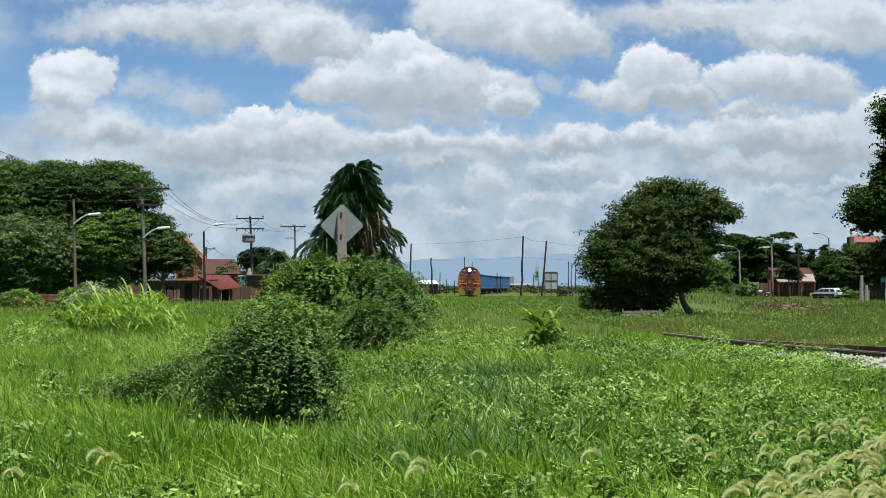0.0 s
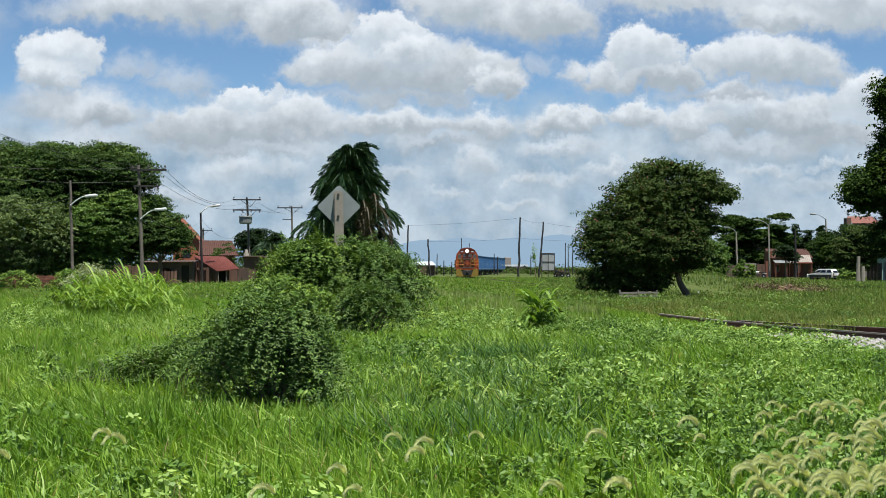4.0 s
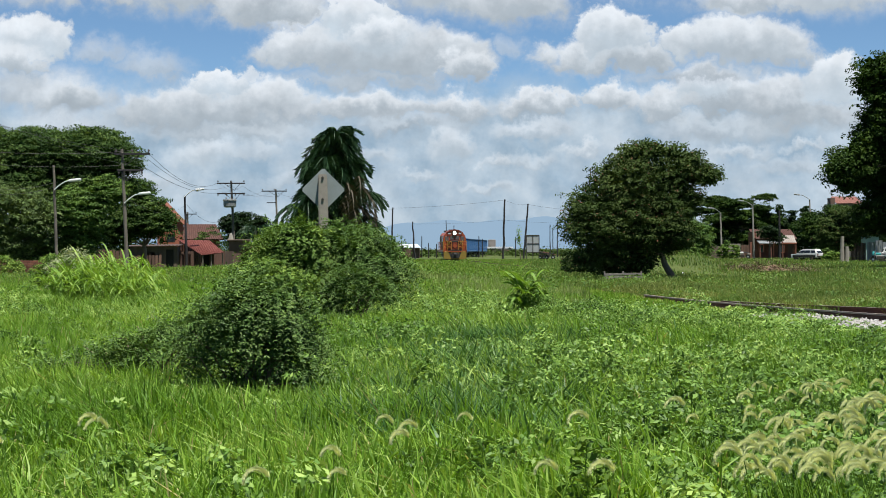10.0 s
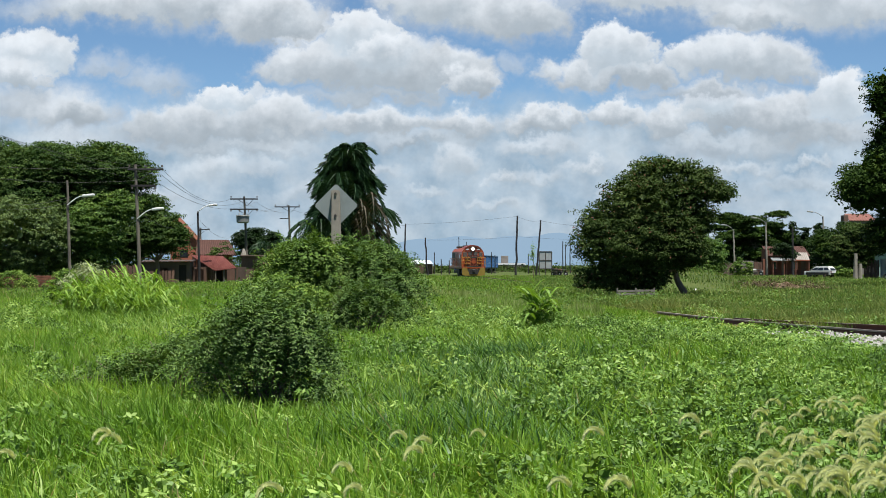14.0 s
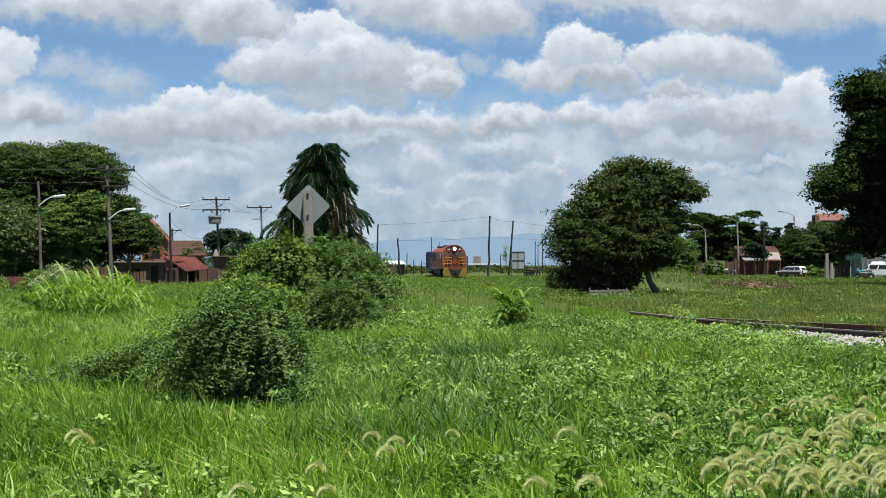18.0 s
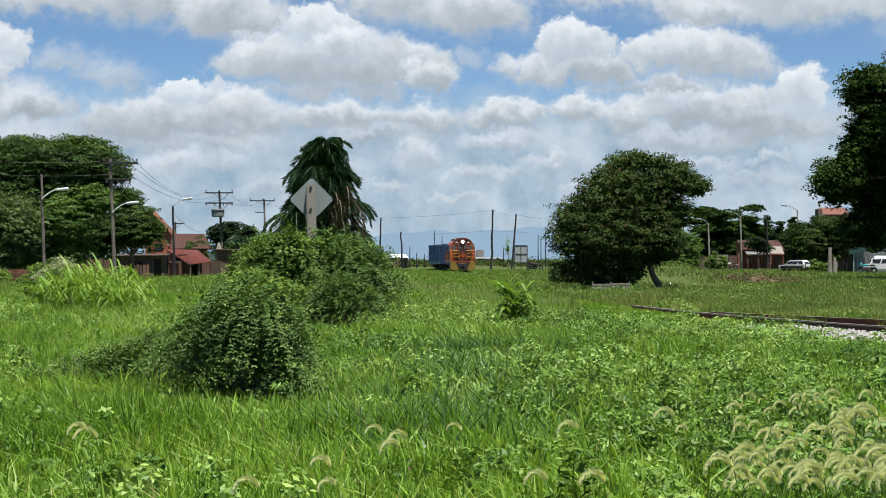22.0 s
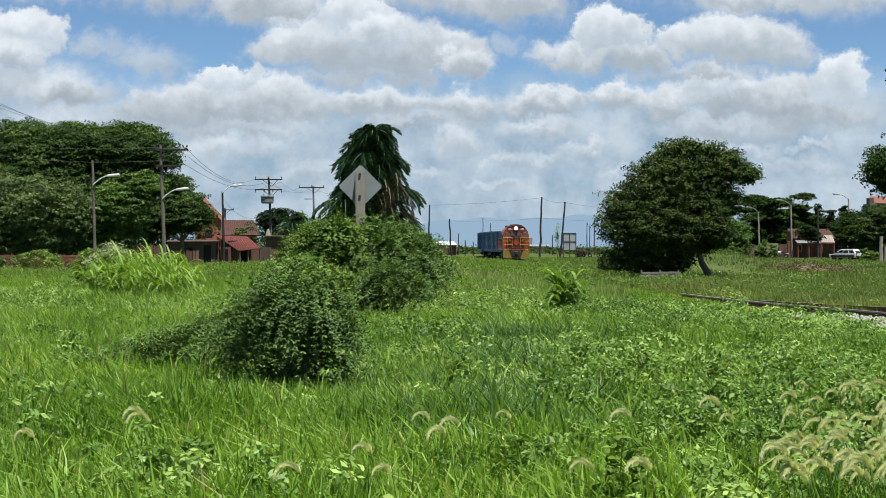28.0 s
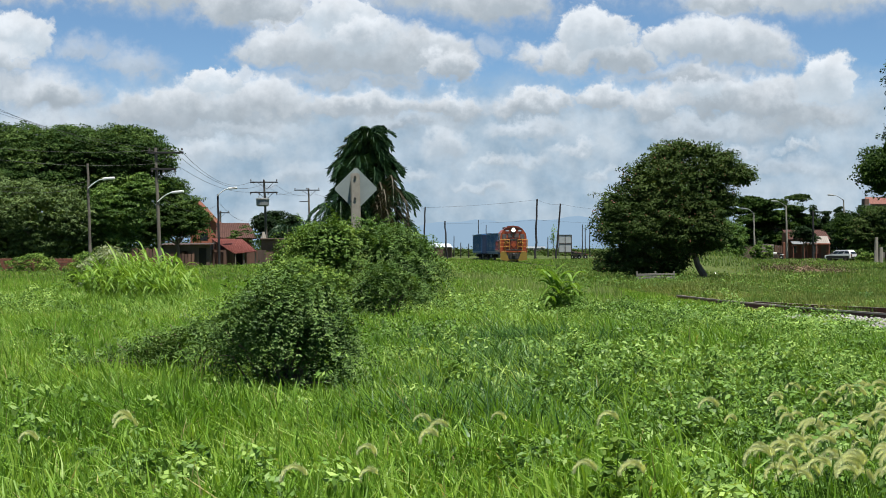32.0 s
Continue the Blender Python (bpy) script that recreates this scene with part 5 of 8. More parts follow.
PLANK = surface("brown_planks", (0.065, 0.036, 0.026), (0.135, 0.078, 0.056), 2.5, 0.85, bump=0.3, streak=True, spread=0.25)
TIN = surface("corrugated_tin", (0.20, 0.215, 0.22), (0.30, 0.315, 0.32), 0.9, 0.45, metal=0.5, bump=0.08, streak=True)
GREENPAINT = surface("pale_green_paint", (0.16, 0.24, 0.21), (0.24, 0.32, 0.29), 1.0, 0.7)
TEAL = surface("teal_paint", (0.03, 0.24, 0.26), (0.06, 0.34, 0.34), 2.0, 0.4)
DARKRED = surface("dark_red_paint", (0.07, 0.014, 0.013), (0.11, 0.022, 0.02), 2.0, 0.4)
SILVER = surface("silver_car_paint", (0.42, 0.44, 0.47), (0.52, 0.54, 0.57), 1.0, 0.3, metal=0.4, bump=0.01)
CARWHITE = surface("white_car_paint", (0.50, 0.50, 0.50), (0.60, 0.60, 0.60), 1.0, 0.3, bump=0.01)
RUBBER = surface("tyre_rubber", (0.018, 0.018, 0.018), (0.035, 0.035, 0.034), 6.0, 0.9)
TRANSFORMER = surface("transformer_paint", (0.15, 0.16, 0.16), (0.21, 0.22, 0.22), 2.0, 0.5)
SOILHEAP = surface("dug_reddish_soil", (0.075, 0.048, 0.028), (0.150, 0.100, 0.062), 1.4, 0.95, bump=0.5)
FENCEPALE = surface("weathered_pale_boards", (0.11, 0.10, 0.088), (0.18, 0.168, 0.148), 3.0, 0.8)
PANEL = surface("pale_board_panels", (0.21, 0.23, 0.24), (0.30, 0.32, 0.33), 1.5, 0.6)
# near-black: the shade indoors is put into the colour
INSIDE = surface("interior_shade", (0.02, 0.018, 0.016), (0.035, 0.03, 0.028), 1.0, 0.95)
FEATHER = surface("dark_feathers", (0.03, 0.028, 0.026), (0.06, 0.055, 0.05), 9.0, 0.8)


def place(u, v, d):
    """A point d metres ahead, u across and v up on the sky shell's scale."""
    return Vector((u * d / 30.315, d, EYE[2] + v * d / 30.315))


# ---- road sign seen from behind ----
def road_sign():
    c = place(-2.0, 1.05, 38)
    z0 = gz(c.x, c.y)
    t = thing("road_sign", pose(c.x, c.y, z0), "diamond road sign seen from behind on a concrete post", "sign")
    h = c.z - z0
    r = 0.492
    bm = slab(nb(), [(0, -r), (r, 0), (0, r), (-r, 0)], -0.003, 0.003, Matrix.Translation((0, 0.0, h)) @ Matrix.Rotation(math.pi / 2, 4, "X"))
    bmesh.ops.bevel(bm, geom=[e for e in bm.edges if abs(e.verts[0].co.y - e.verts[1].co.y) > 0.004], offset=0.03, segments=3, affect="EDGES")
    part("plate", bm, SIGNBACK, t)
    bm = nb()
    lo, hi = 0.118, 0.098
    pts = [(-lo, -0.02), (lo, -0.02), (lo, -0.20), (-lo, -0.20)]
    a = [bm.verts.new((x + 0.06, y, -0.3)) for x, y in pts]
    b = [bm.verts.new((x * hi / lo - 0.01, y * 0.9, h + 0.34)) for x, y in pts]
    bm.faces.new(a), bm.faces.new(b)
    for k in range(4):
        bm.faces.new((a[k], a[(k + 1) % 4], b[(k + 1) % 4], b[k]))
    bmesh.ops.bevel(bm, geom=list(bm.edges), offset=0.02, segments=2, affect="EDGES")
    part("post", bm, CONCRETE, t)
    for z in (0.26, -0.22):
        part("bolt", tube(nb(), (-0.005, -0.16, h + z), (-0.005, -0.205, h + z), 0.028, 0.028, 8), STEEL, t)


road_sign()


# ---- palm ----
def frond_mesh(name, length, start, end, material, pairs=26, leaflet=0.55, bend=0.85):
    """A feather leaf along +x: its rib leaves the crown at the angle start and bends down to end; leaflets hang from it."""
    r = np.random.default_rng(int(length * 100) + int(start * 10))
    v, f = [], []
    tt = np.linspace(0, 1, 15)
    ang = np.radians(start + (end - start) * tt ** bend)
    ribx = np.concatenate([[0], np.cumsum(np.cos(ang[:-1]))]) * length / 14
    ribz = np.concatenate([[0], np.cumsum(np.sin(ang[:-1]))]) * length / 14
    for i in range(14):
        w0, w1 = 0.05 * (1 - tt[i]) + 0.012, 0.05 * (1 - tt[i + 1]) + 0.012
        o = len(v)
        v += [(ribx[i], -w0, ribz[i]), (ribx[i], w0, ribz[i]), (ribx[i + 1], w1, ribz[i + 1]), (ribx[i + 1], -w1, ribz[i + 1])]
        f.append((o, o + 1, o + 2, o + 3))
    for k in range(pairs * 2):
        t = 0.14 + 0.86 * (k // 2 + r.random() * 0.7) / pairs
        s = 1 if k % 2 else -1
        x, z = np.interp(t, tt, ribx), np.interp(t, tt, ribz)
        L = leaflet * (1.15 - 0.5 * t) * r.uniform(0.7, 1.2) * (0.5 + 0.5 * min(1, t * 5))
        d = Vector((0.35 + 0.35 * r.random(), s * r.uniform(0.25, 1.1), -0.35 - 0.7 * r.random())).normalized()
        p, q = Vector((x, 0, z)), Vector((x, 0, z)) + d * L
        m_ = (p + q) / 2 + Vector((0, 0, 0.05 * L))
        w = Vector((0.038, 0.012 * s, 0.014))
        o = len(v)
        v += [tuple(p - w * 0.4), tuple(m_ - w), tuple(q), tuple(m_ + w)]
        f.append((o, o + 1, o + 2, o + 3))
    return set_mesh(name, v, f, material)


FRONDS = []


def palm():
    x, y = -6.85, 112.0
    z = gz(x, y)
    t = thing("palm_tree", pose(x, y, z), "tall bushy palm with drooping fronds and dry brown leaves", "palm tree")
    H = 8.4
    bm = nb()
    for k in range(22):
        a, b = H * k / 22, H * (k + 1) / 22
        tube(bm, (0, 0, a - 0.02), (0, 0, b + 0.02), 0.25, 0.30, 10)
    part("trunk", bm, BARK, t)
    # tiers from the tip down: height, reach of the frond, its angle at the stem, its angle at the tip, leaflet, bend
    tiers = ((8.4, 1.25, 88, -45, 0.5, 1.3, 16), (8.4, 1.5, 80, -74, 0.6, 0.9, 26), (8.1, 1.8, 72, -80, 0.65, 0.72, 30), (7.6, 2.1, 66, -84, 0.7, 0.62, 34), (7.0, 2.5, 60, -86, 0.75, 0.56, 34), (6.5, 3.0, 52, -86, 0.8, 0.56, 32), (5.5, 3.0, 46, -89, 0.85, 0.48, 30), (4.6, 3.0, 42, -89, 0.85, 0.46, 26), (3.6, 3.0, 40, -89, 0.85, 0.46, 22))
    k = 0
    for i, (z0, length, s, e, lf, b, n) in enumerate(tiers):
        meshes = [frond_mesh("frond", length * q, s - 6 * (q > 1), e, PALM, 44, lf, b) for q in (0.75, 0.95, 1.15)]
        for j in range(n):
            az = (k * 137.508) % 360
            ob = part("frond", meshes[j % 3], PALM, t)
            # the clump stands fuller to the left low down, with a bare gap on the upper right
            m = Matrix.Translation((0.16 * math.cos(radians(az)) + 0.30 - 0.05 * i, 0.16 * math.sin(radians(az)), z0 + 0.2 + rng.uniform(-0.4, 0.4))) @ pose(0, 0, 0, 0, 0, az) @ pose(0, 0, 0, rng.uniform(-30, 30), rng.uniform(-20, 20), 0)
            FRONDS.append((ob, m, az, i, k))
            ob.matrix_basis = m
            k += 1
    dry = [frond_mesh("dry_frond", L, s, -89, PALM_DRY, 24, 0.7) for L, s in ((2.4, 10), (3.0, -30))]
    for k in range(15):
        az = -80 + (k * 137.508 * 0.55) % 150
        ob = part("dry_frond", dry[k % 2], PALM_DRY, t, "dead brown hanging frond")
        ob.matrix_basis = Matrix.Translation((0.7 + 1.1 * rng.random(), -1.2 - 0.6 * rng.random(), 6.2 - 3.2 * k / 15)) @ pose(0, 0, 0, 0, 0, az)
    for dx, h in ((0.9, 4.6), (-0.8, 3.2), (1.5, 3.8)):
        part("stem", limb(nb(), (dx * 0.6, -1.0, -0.1), (dx, -1.6, h), 0.14, 0.10, steps=5, wob=0.02, seg=8), PALM_DRY, t, "pale bare side stem")
    # smaller heads at its sides
    for dx, dz, length, n in ((1.9, 4.9, 2.3, 18), (-1.5, 4.2, 3.0, 20), (1.5, 3.4, 2.8, 14)):
        side = frond_mesh("frond", length, 62, -84, PALM, 28, 0.6, 0.55)
        for k in range(n):
            ob = part("frond", side, PALM, t)
            ob.matrix_basis = Matrix.Translation((dx, -0.6, dz)) @ pose(0, 0, 0, 0, 0, k * 137.5) @ pose(0, 0, 0, 0, rng.uniform(-12, 12), 0)


palm()


# ---- utility poles, lamps and wires ----
def wobbly(bm, a, b, r0, r1, wob=0.006, steps=7, seg=8):
    return limb(bm, a, b, r0, r1, 0, steps, wob, seg)


def insulator(bm, p):
    tube(bm, p, (p[0], p[1], p[2] + 0.10), 0.035, 0.02, 8)
    tube(bm, (p[0], p[1], p[2] + 0.10), (p[0], p[1], p[2] + 0.24), 0.085, 0.05, 8)
    return bm


def lamp_arm(t, z, reach, rise, px=0.0, paint=None):
    """A street-lamp arm with its lantern on a pole; reach may be to either side."""
    s = 1 if reach > 0 else -1
    pts = [(px, -0.15, z)] + [(px + reach * k / 5, -0.15, z + rise * math.sin(k / 5 * math.pi / 2)) for k in range(1, 6)]
    part("lamp_arm", bent_tube(nb(), pts, 0.045, 0.035, 8), paint or LAMPWHITE, t)
    bm = nb()
    box(bm, (px + reach + s * 0.32, -0.15, z + rise + 0.03), (0.85, 0.34, 0.20), Matrix.Rotation(-s * 0.10, 3, "Y"), 0.07)
    part("lantern", bm, paint or LAMPWHITE, t, "street-lamp head")


def cross_arm(t, z, x0, x1, n, below=False):
    part("crossarm", box(nb(), ((x0 + x1) / 2, -0.14, z), (x1 - x0, 0.11, 0.14), bevel=0.015), DARKPOLE, t)
    for k in range(n):
        x = x0 + 0.1 + (x1 - x0 - 0.2) * k / max(1, n - 1)
        part("insulator", insulator(nb(), (x, -0.14, z + 0.07 - (0.38 if below else 0))), STEEL, t)
    bm = nb()
    for e in (x0 * 0.55, x1 * 0.55):
        tube(bm, (e, -0.14, z - 0.05), (0, -0.14, z - 0.75), 0.025, seg=6)
    part("brace", bm, DARKPOLE, t)


def utility_pole(u_foot, u_top, v_top, d, material, label, r=0.15, wob=0.004, name="utility_pole"):
    top = place(u_top, v_top, d)
    x = u_foot * d / 30.315
    z = gz(x, d)
    t = thing(name, pose(x, d, z), label, "utility pole" if name == "utility_pole" else "street lamp" if name == "street_lamp" else "post")
    part("pole", wobbly(nb(), (0, 0, -0.3), (top.x - x, 0, top.z - z), r, r * 0.68, wob), material, t)
    return t, top.z - z, top.x - x


t, h, dx = utility_pole(-5.47, -5.56, 1.78, 120, WOODPOLE, "weathered wooden utility pole with two crossarms and a street lamp", 0.145)
cross_arm(t, h - 0.35, dx - 0.5, dx + 2.0, 3)
cross_arm(t, h - 1.5, dx - 0.3, dx + 1.5, 3, True)
lamp_arm(t, h - 3.8, 1.1, 0.65, dx * 0.5)
P1 = place(-5.28, 1.72, 136)
t, h, dx = utility_pole(-6.70, -6.77, 1.50, 118, WOODPOLE, "grey street-lamp pole before dark trees", 0.12, name="street_lamp")
lamp_arm(t, h - 1.7, 1.1, 0.62, dx * 0.7)
t, h, dx = utility_pole(-4.42, -4.45, 0.95, 160, DARKPOLE, "dark slim street-lamp pole beside a red-roofed shed", 0.13, name="street_lamp")
lamp_arm(t, h - 0.1, 1.1, 0.65, dx)
t, h, dx = utility_pole(-3.57, -3.63, 1.20, 185, WOODPOLE, "utility pole with two crossarms and a grey transformer", 0.16)
cross_arm(t, h - 0.2, dx - 1.5, dx + 1.5, 3)
cross_arm(t, h - 1.3, dx - 1.5, dx + 1.5, 4, True)
bm = nb()
tube(bm, (dx - 0.05, -0.78, h - 2.82), (dx - 0.05, -0.78, h - 2.70), 0.56, 0.68, 24)
tube(bm, (dx - 0.05, -0.78, h - 2.70), (dx - 0.05, -0.78, h - 2.08), 0.68, 0.70, 24)
tube(bm, (dx - 0.05, -0.78, h - 2.08), (dx - 0.05, -0.78, h - 1.96), 0.76, 0.72, 24)
part("transformer", bm, TRANSFORMER, t, "grey transformer tank")
for k in (-0.45, 0, 0.45):
    part("bushing", insulator(nb(), (dx + k, -0.78, h - 1.97)), TRANSFORMER, t)
t, h, dx = utility_pole(-2.80, -2.84, 1.06, 230, WOODPOLE, "distant wooden utility pole with one crossarm", 0.17)
cross_arm(t, h - 0.25, dx - 1.9, dx + 1.5, 3)
part("bracket", box(nb(), (dx - 0.6, -0.14, h - 1.8), (1.2, 0.08, 0.1)), DARKPOLE, t)
t, h, dx = utility_pole(-4.40, -4.40, 0.66, 265, WOODPOLE, "far utility pole behind a tiled roof", 0.18)
cross_arm(t, h - 0.3, dx - 0.3, dx + 1.4, 2)
# rough posts along the line
for u0, u1, v1, d, r in ((1.18, 1.21, 0.87, 250, 0.17), (1.54, 1.62, 0.79, 250, 0.16), (-0.79, -0.77, 0.73, 230, 0.13), (-0.38, -0.42, 0.48, 230, 0.13)):
    utility_pole(u0, u1, v1, d, DARKPOLE, "crooked dark wooden post carrying wires", r, 0.012, "wooden_post")
for u, v, d in ((0.17, 0.50, 330), (0.31, 0.41, 340), (2.01, 0.42, 320), (2.06, 0.36, 330), (2.14, 0.46, 300), (-0.26, 0.22, 300), (0.75, 0.22, 300), (0.81, 0.17, 310), (1.40, 0.20, 300), (-0.14, 0.10, 280), (-0.62, 0.14, 280), (0.0, 0.08, 280)):
    utility_pole(u, u, v, d, DARKPOLE, "thin distant wooden post by the railway", 0.10, 0.006, "wooden_post")
# right-hand lamps and poles, by the houses
for u0, v1, d, arm in ((5.05, 0.62, 235, -1.0), (5.62, 0.75, 230, -1.3), (6.63, 0.86, 240, -1.5)):
    t, h, dx = utility_pole(u0, u0 - 0.02, v1, d, CONCRETE, "pale concrete street-lamp post before the houses", 0.15, name="street_lamp")
    lamp_arm(t, h - 0.1, arm, 0.7, dx, TRANSFORMER)
utility_pole(6.08, 6.07, 0.66, 228, DARKPOLE, "dark wooden pole before a brick house", 0.19)
utility_pole(7.18, 7.19, 0.20, 176, CONCRETE, "stout concrete post at a plot corner", 0.26, name="gate_post")
utility_pole(7.27, 7.27, 0.02, 176, CONCRETE, "stout concrete post at a plot corner", 0.26, name="gate_post")


def wire(a, b, sag, r=0.022):
    pts = []
    for k in range(17):
        q = k / 16
        p = Vector(a).lerp(Vector(b), q)
        p.z -= sag * 4 * q * (1 - q)
        pts.append(p)
    ob = part("overhead_wire", bent_tube(nb(), pts, r * 0.6, r * 0.6, 5), WIRE)
    tagged(ob, "thin dark overhead wire strung between poles", "wire", "overhead wires")


for k, (z1, z2) in enumerate(((1.72, 1.16), (1.60, 1.12), (1.42, 1.10))):
    wire(place(-5.1, z1, 120), place(-3.86 + 0.22 * k, z2 + 0.02, 185), 1.2)
    wire(place(-3.86 + 0.22 * k, z2 + 0.02, 185), place(-3.08 + 0.2 * k, 1.02, 230), 0.9, 0.02)
    wire(place(-5.1, z1, 120), place(-10.5, 3.2 + 0.16 * k, 90), 0.8, 0.016)
wire(place(-5.5, 1.74, 119.8), place(-10.0, 1.98, 110), 0.5, 0.018)
wire(place(-5.5, 1.50, 119.8), place(-10.0, 1.84, 110), 0.6, 0.018)
wire(place(-6.7, 1.12, 118), place(-9.5, 1.30, 100), 0.8, 0.02)
wire(place(-6.7, 1.20, 118), place(-9.5, 1.40, 100), 0.8, 0.02)
wire(place(-4.42, 0.80, 160), place(-3.6, 0.66, 185), 1.4, 0.022)
wire(place(-4.42, 0.80, 160), place(-5.5, 0.95, 120), 1.0, 0.02)
wire(place(-0.77, 0.72, 230), place(1.21, 0.86, 250), 0.2, 0.022)
wire(place(1.21, 0.86, 250), place(1.62, 0.78, 250), 0.3, 0.022)
wire(place(1.62, 0.78, 250), place(3.2, 0.70, 260), 0.5, 0.022)
wire(place(-0.77, 0.70, 230), place(-2.84, 1.0, 230), 0.8, 0.02)
wire(place(-0.42, 0.44, 230), place(1.21, 0.50, 250), 0.15, 0.018)
wire(place(1.21, 0.50, 250), place(3.2, 0.44, 260), 0.2, 0.018)


# ---- buildings ----
def pierced_wall(bm, x0, x1, z1, y, th, holes):
    """A wall along x in one piece, with holes (x0, x1, z0, z1) going through it."""
    xs = sorted({x0, x1, *(h[0] for h in holes), *(h[1] for h in holes)})
    zs = sorted({-0.3, z1, *(h[2] for h in holes), *(h[3] for h in holes)})

    def solid(i, k):
        if not (0 <= i < len(xs) - 1 and 0 <= k < len(zs) - 1):
            return False
        cx, cz = (xs[i] + xs[i + 1]) / 2, (zs[k] + zs[k + 1]) / 2
        return not any(h[0] < cx < h[1] and h[2] < cz < h[3] for h in holes)

    corner = {}

    def vert(i, k, s):
        if (i, k, s) not in corner:
            corner[i, k, s] = bm.verts.new((xs[i], y + s * th / 2, zs[k]))
        return corner[i, k, s]

    for i in range(len(xs) - 1):
        for k in range(len(zs) - 1):
            if not solid(i, k):
                continue
            for s in (-1, 1):
                bm.faces.new([vert(i, k, s), vert(i + 1, k, s), vert(i + 1, k + 1, s), vert(i, k + 1, s)][::-s])
            for (di, dk), (a, b) in (((-1, 0), ((i, k), (i, k + 1))), ((1, 0), ((i + 1, k), (i + 1, k + 1))), ((0, -1), ((i, k), (i + 1, k))), ((0, 1), ((i, k + 1), (i + 1, k + 1)))):
                if not solid(i + di, k + dk):
                    bm.faces.new([vert(*a, -1), vert(*b, -1), vert(*b, 1), vert(*a, 1)])
    bmesh.ops.recalc_face_normals(bm, faces=bm.faces)
    return bm


def ridged(bm, corners, waves, amp, th=0.05):
    """A corrugated or tiled sheet between four corners (low left, low right, high right, high left)."""
    a, b, c, d = (Vector(p) for p in corners)
    nrm = (b - a).cross(d - a).normalized()
    n = waves * 4
    rows = []
    for lo, off in ((0, 0), (1, 0), (1, -th), (0, -th)):
        row = []
        for k in range(n + 1):
            q = k / n
            p = (a.lerp(b, q) if lo == 0 else d.lerp(c, q)) + nrm * (amp * math.sin(q * waves * 2 * math.pi) + off)
            row.append(bm.verts.new(p))
        rows.append(row)
    for r0, r1 in zip(rows, rows[1:] + rows[:1]):
        for k in range(n):
            bm.faces.new((r0[k], r0[k + 1], r1[k + 1], r1[k]))
    for k in (0, n):
        bm.faces.new([r[k] for r in rows])
    return bm


def hut(name, u, d, w, depth, h, holes, wall, label, rz=0, category="house", inner=True):
    """Four walls with holes in the front; the origin at the middle of the front's foot."""
    x = u * d / 30.315
    t = thing(name, pose(x, d, gz(x, d), 0, 0, rz), label, category)
    part("front_wall", pierced_wall(nb(), -w / 2, w / 2, h, 0.08, 0.16, holes), wall, t)
    part("back_wall", pierced_wall(nb(), -w / 2, w / 2, h, depth, 0.16, []), wall, t)
    for s in (-1, 1):
        part("side_wall", box(nb(), (s * (w / 2 - 0.08), depth / 2 + 0.04, h / 2 - 0.15), (0.158, depth - 0.242, h + 0.3)), wall, t)
    part("floor_slab", box(nb(), (0, depth / 2, 0.03), (w - 0.34, depth - 0.2, 0.06)), INSIDE, t)
    return t


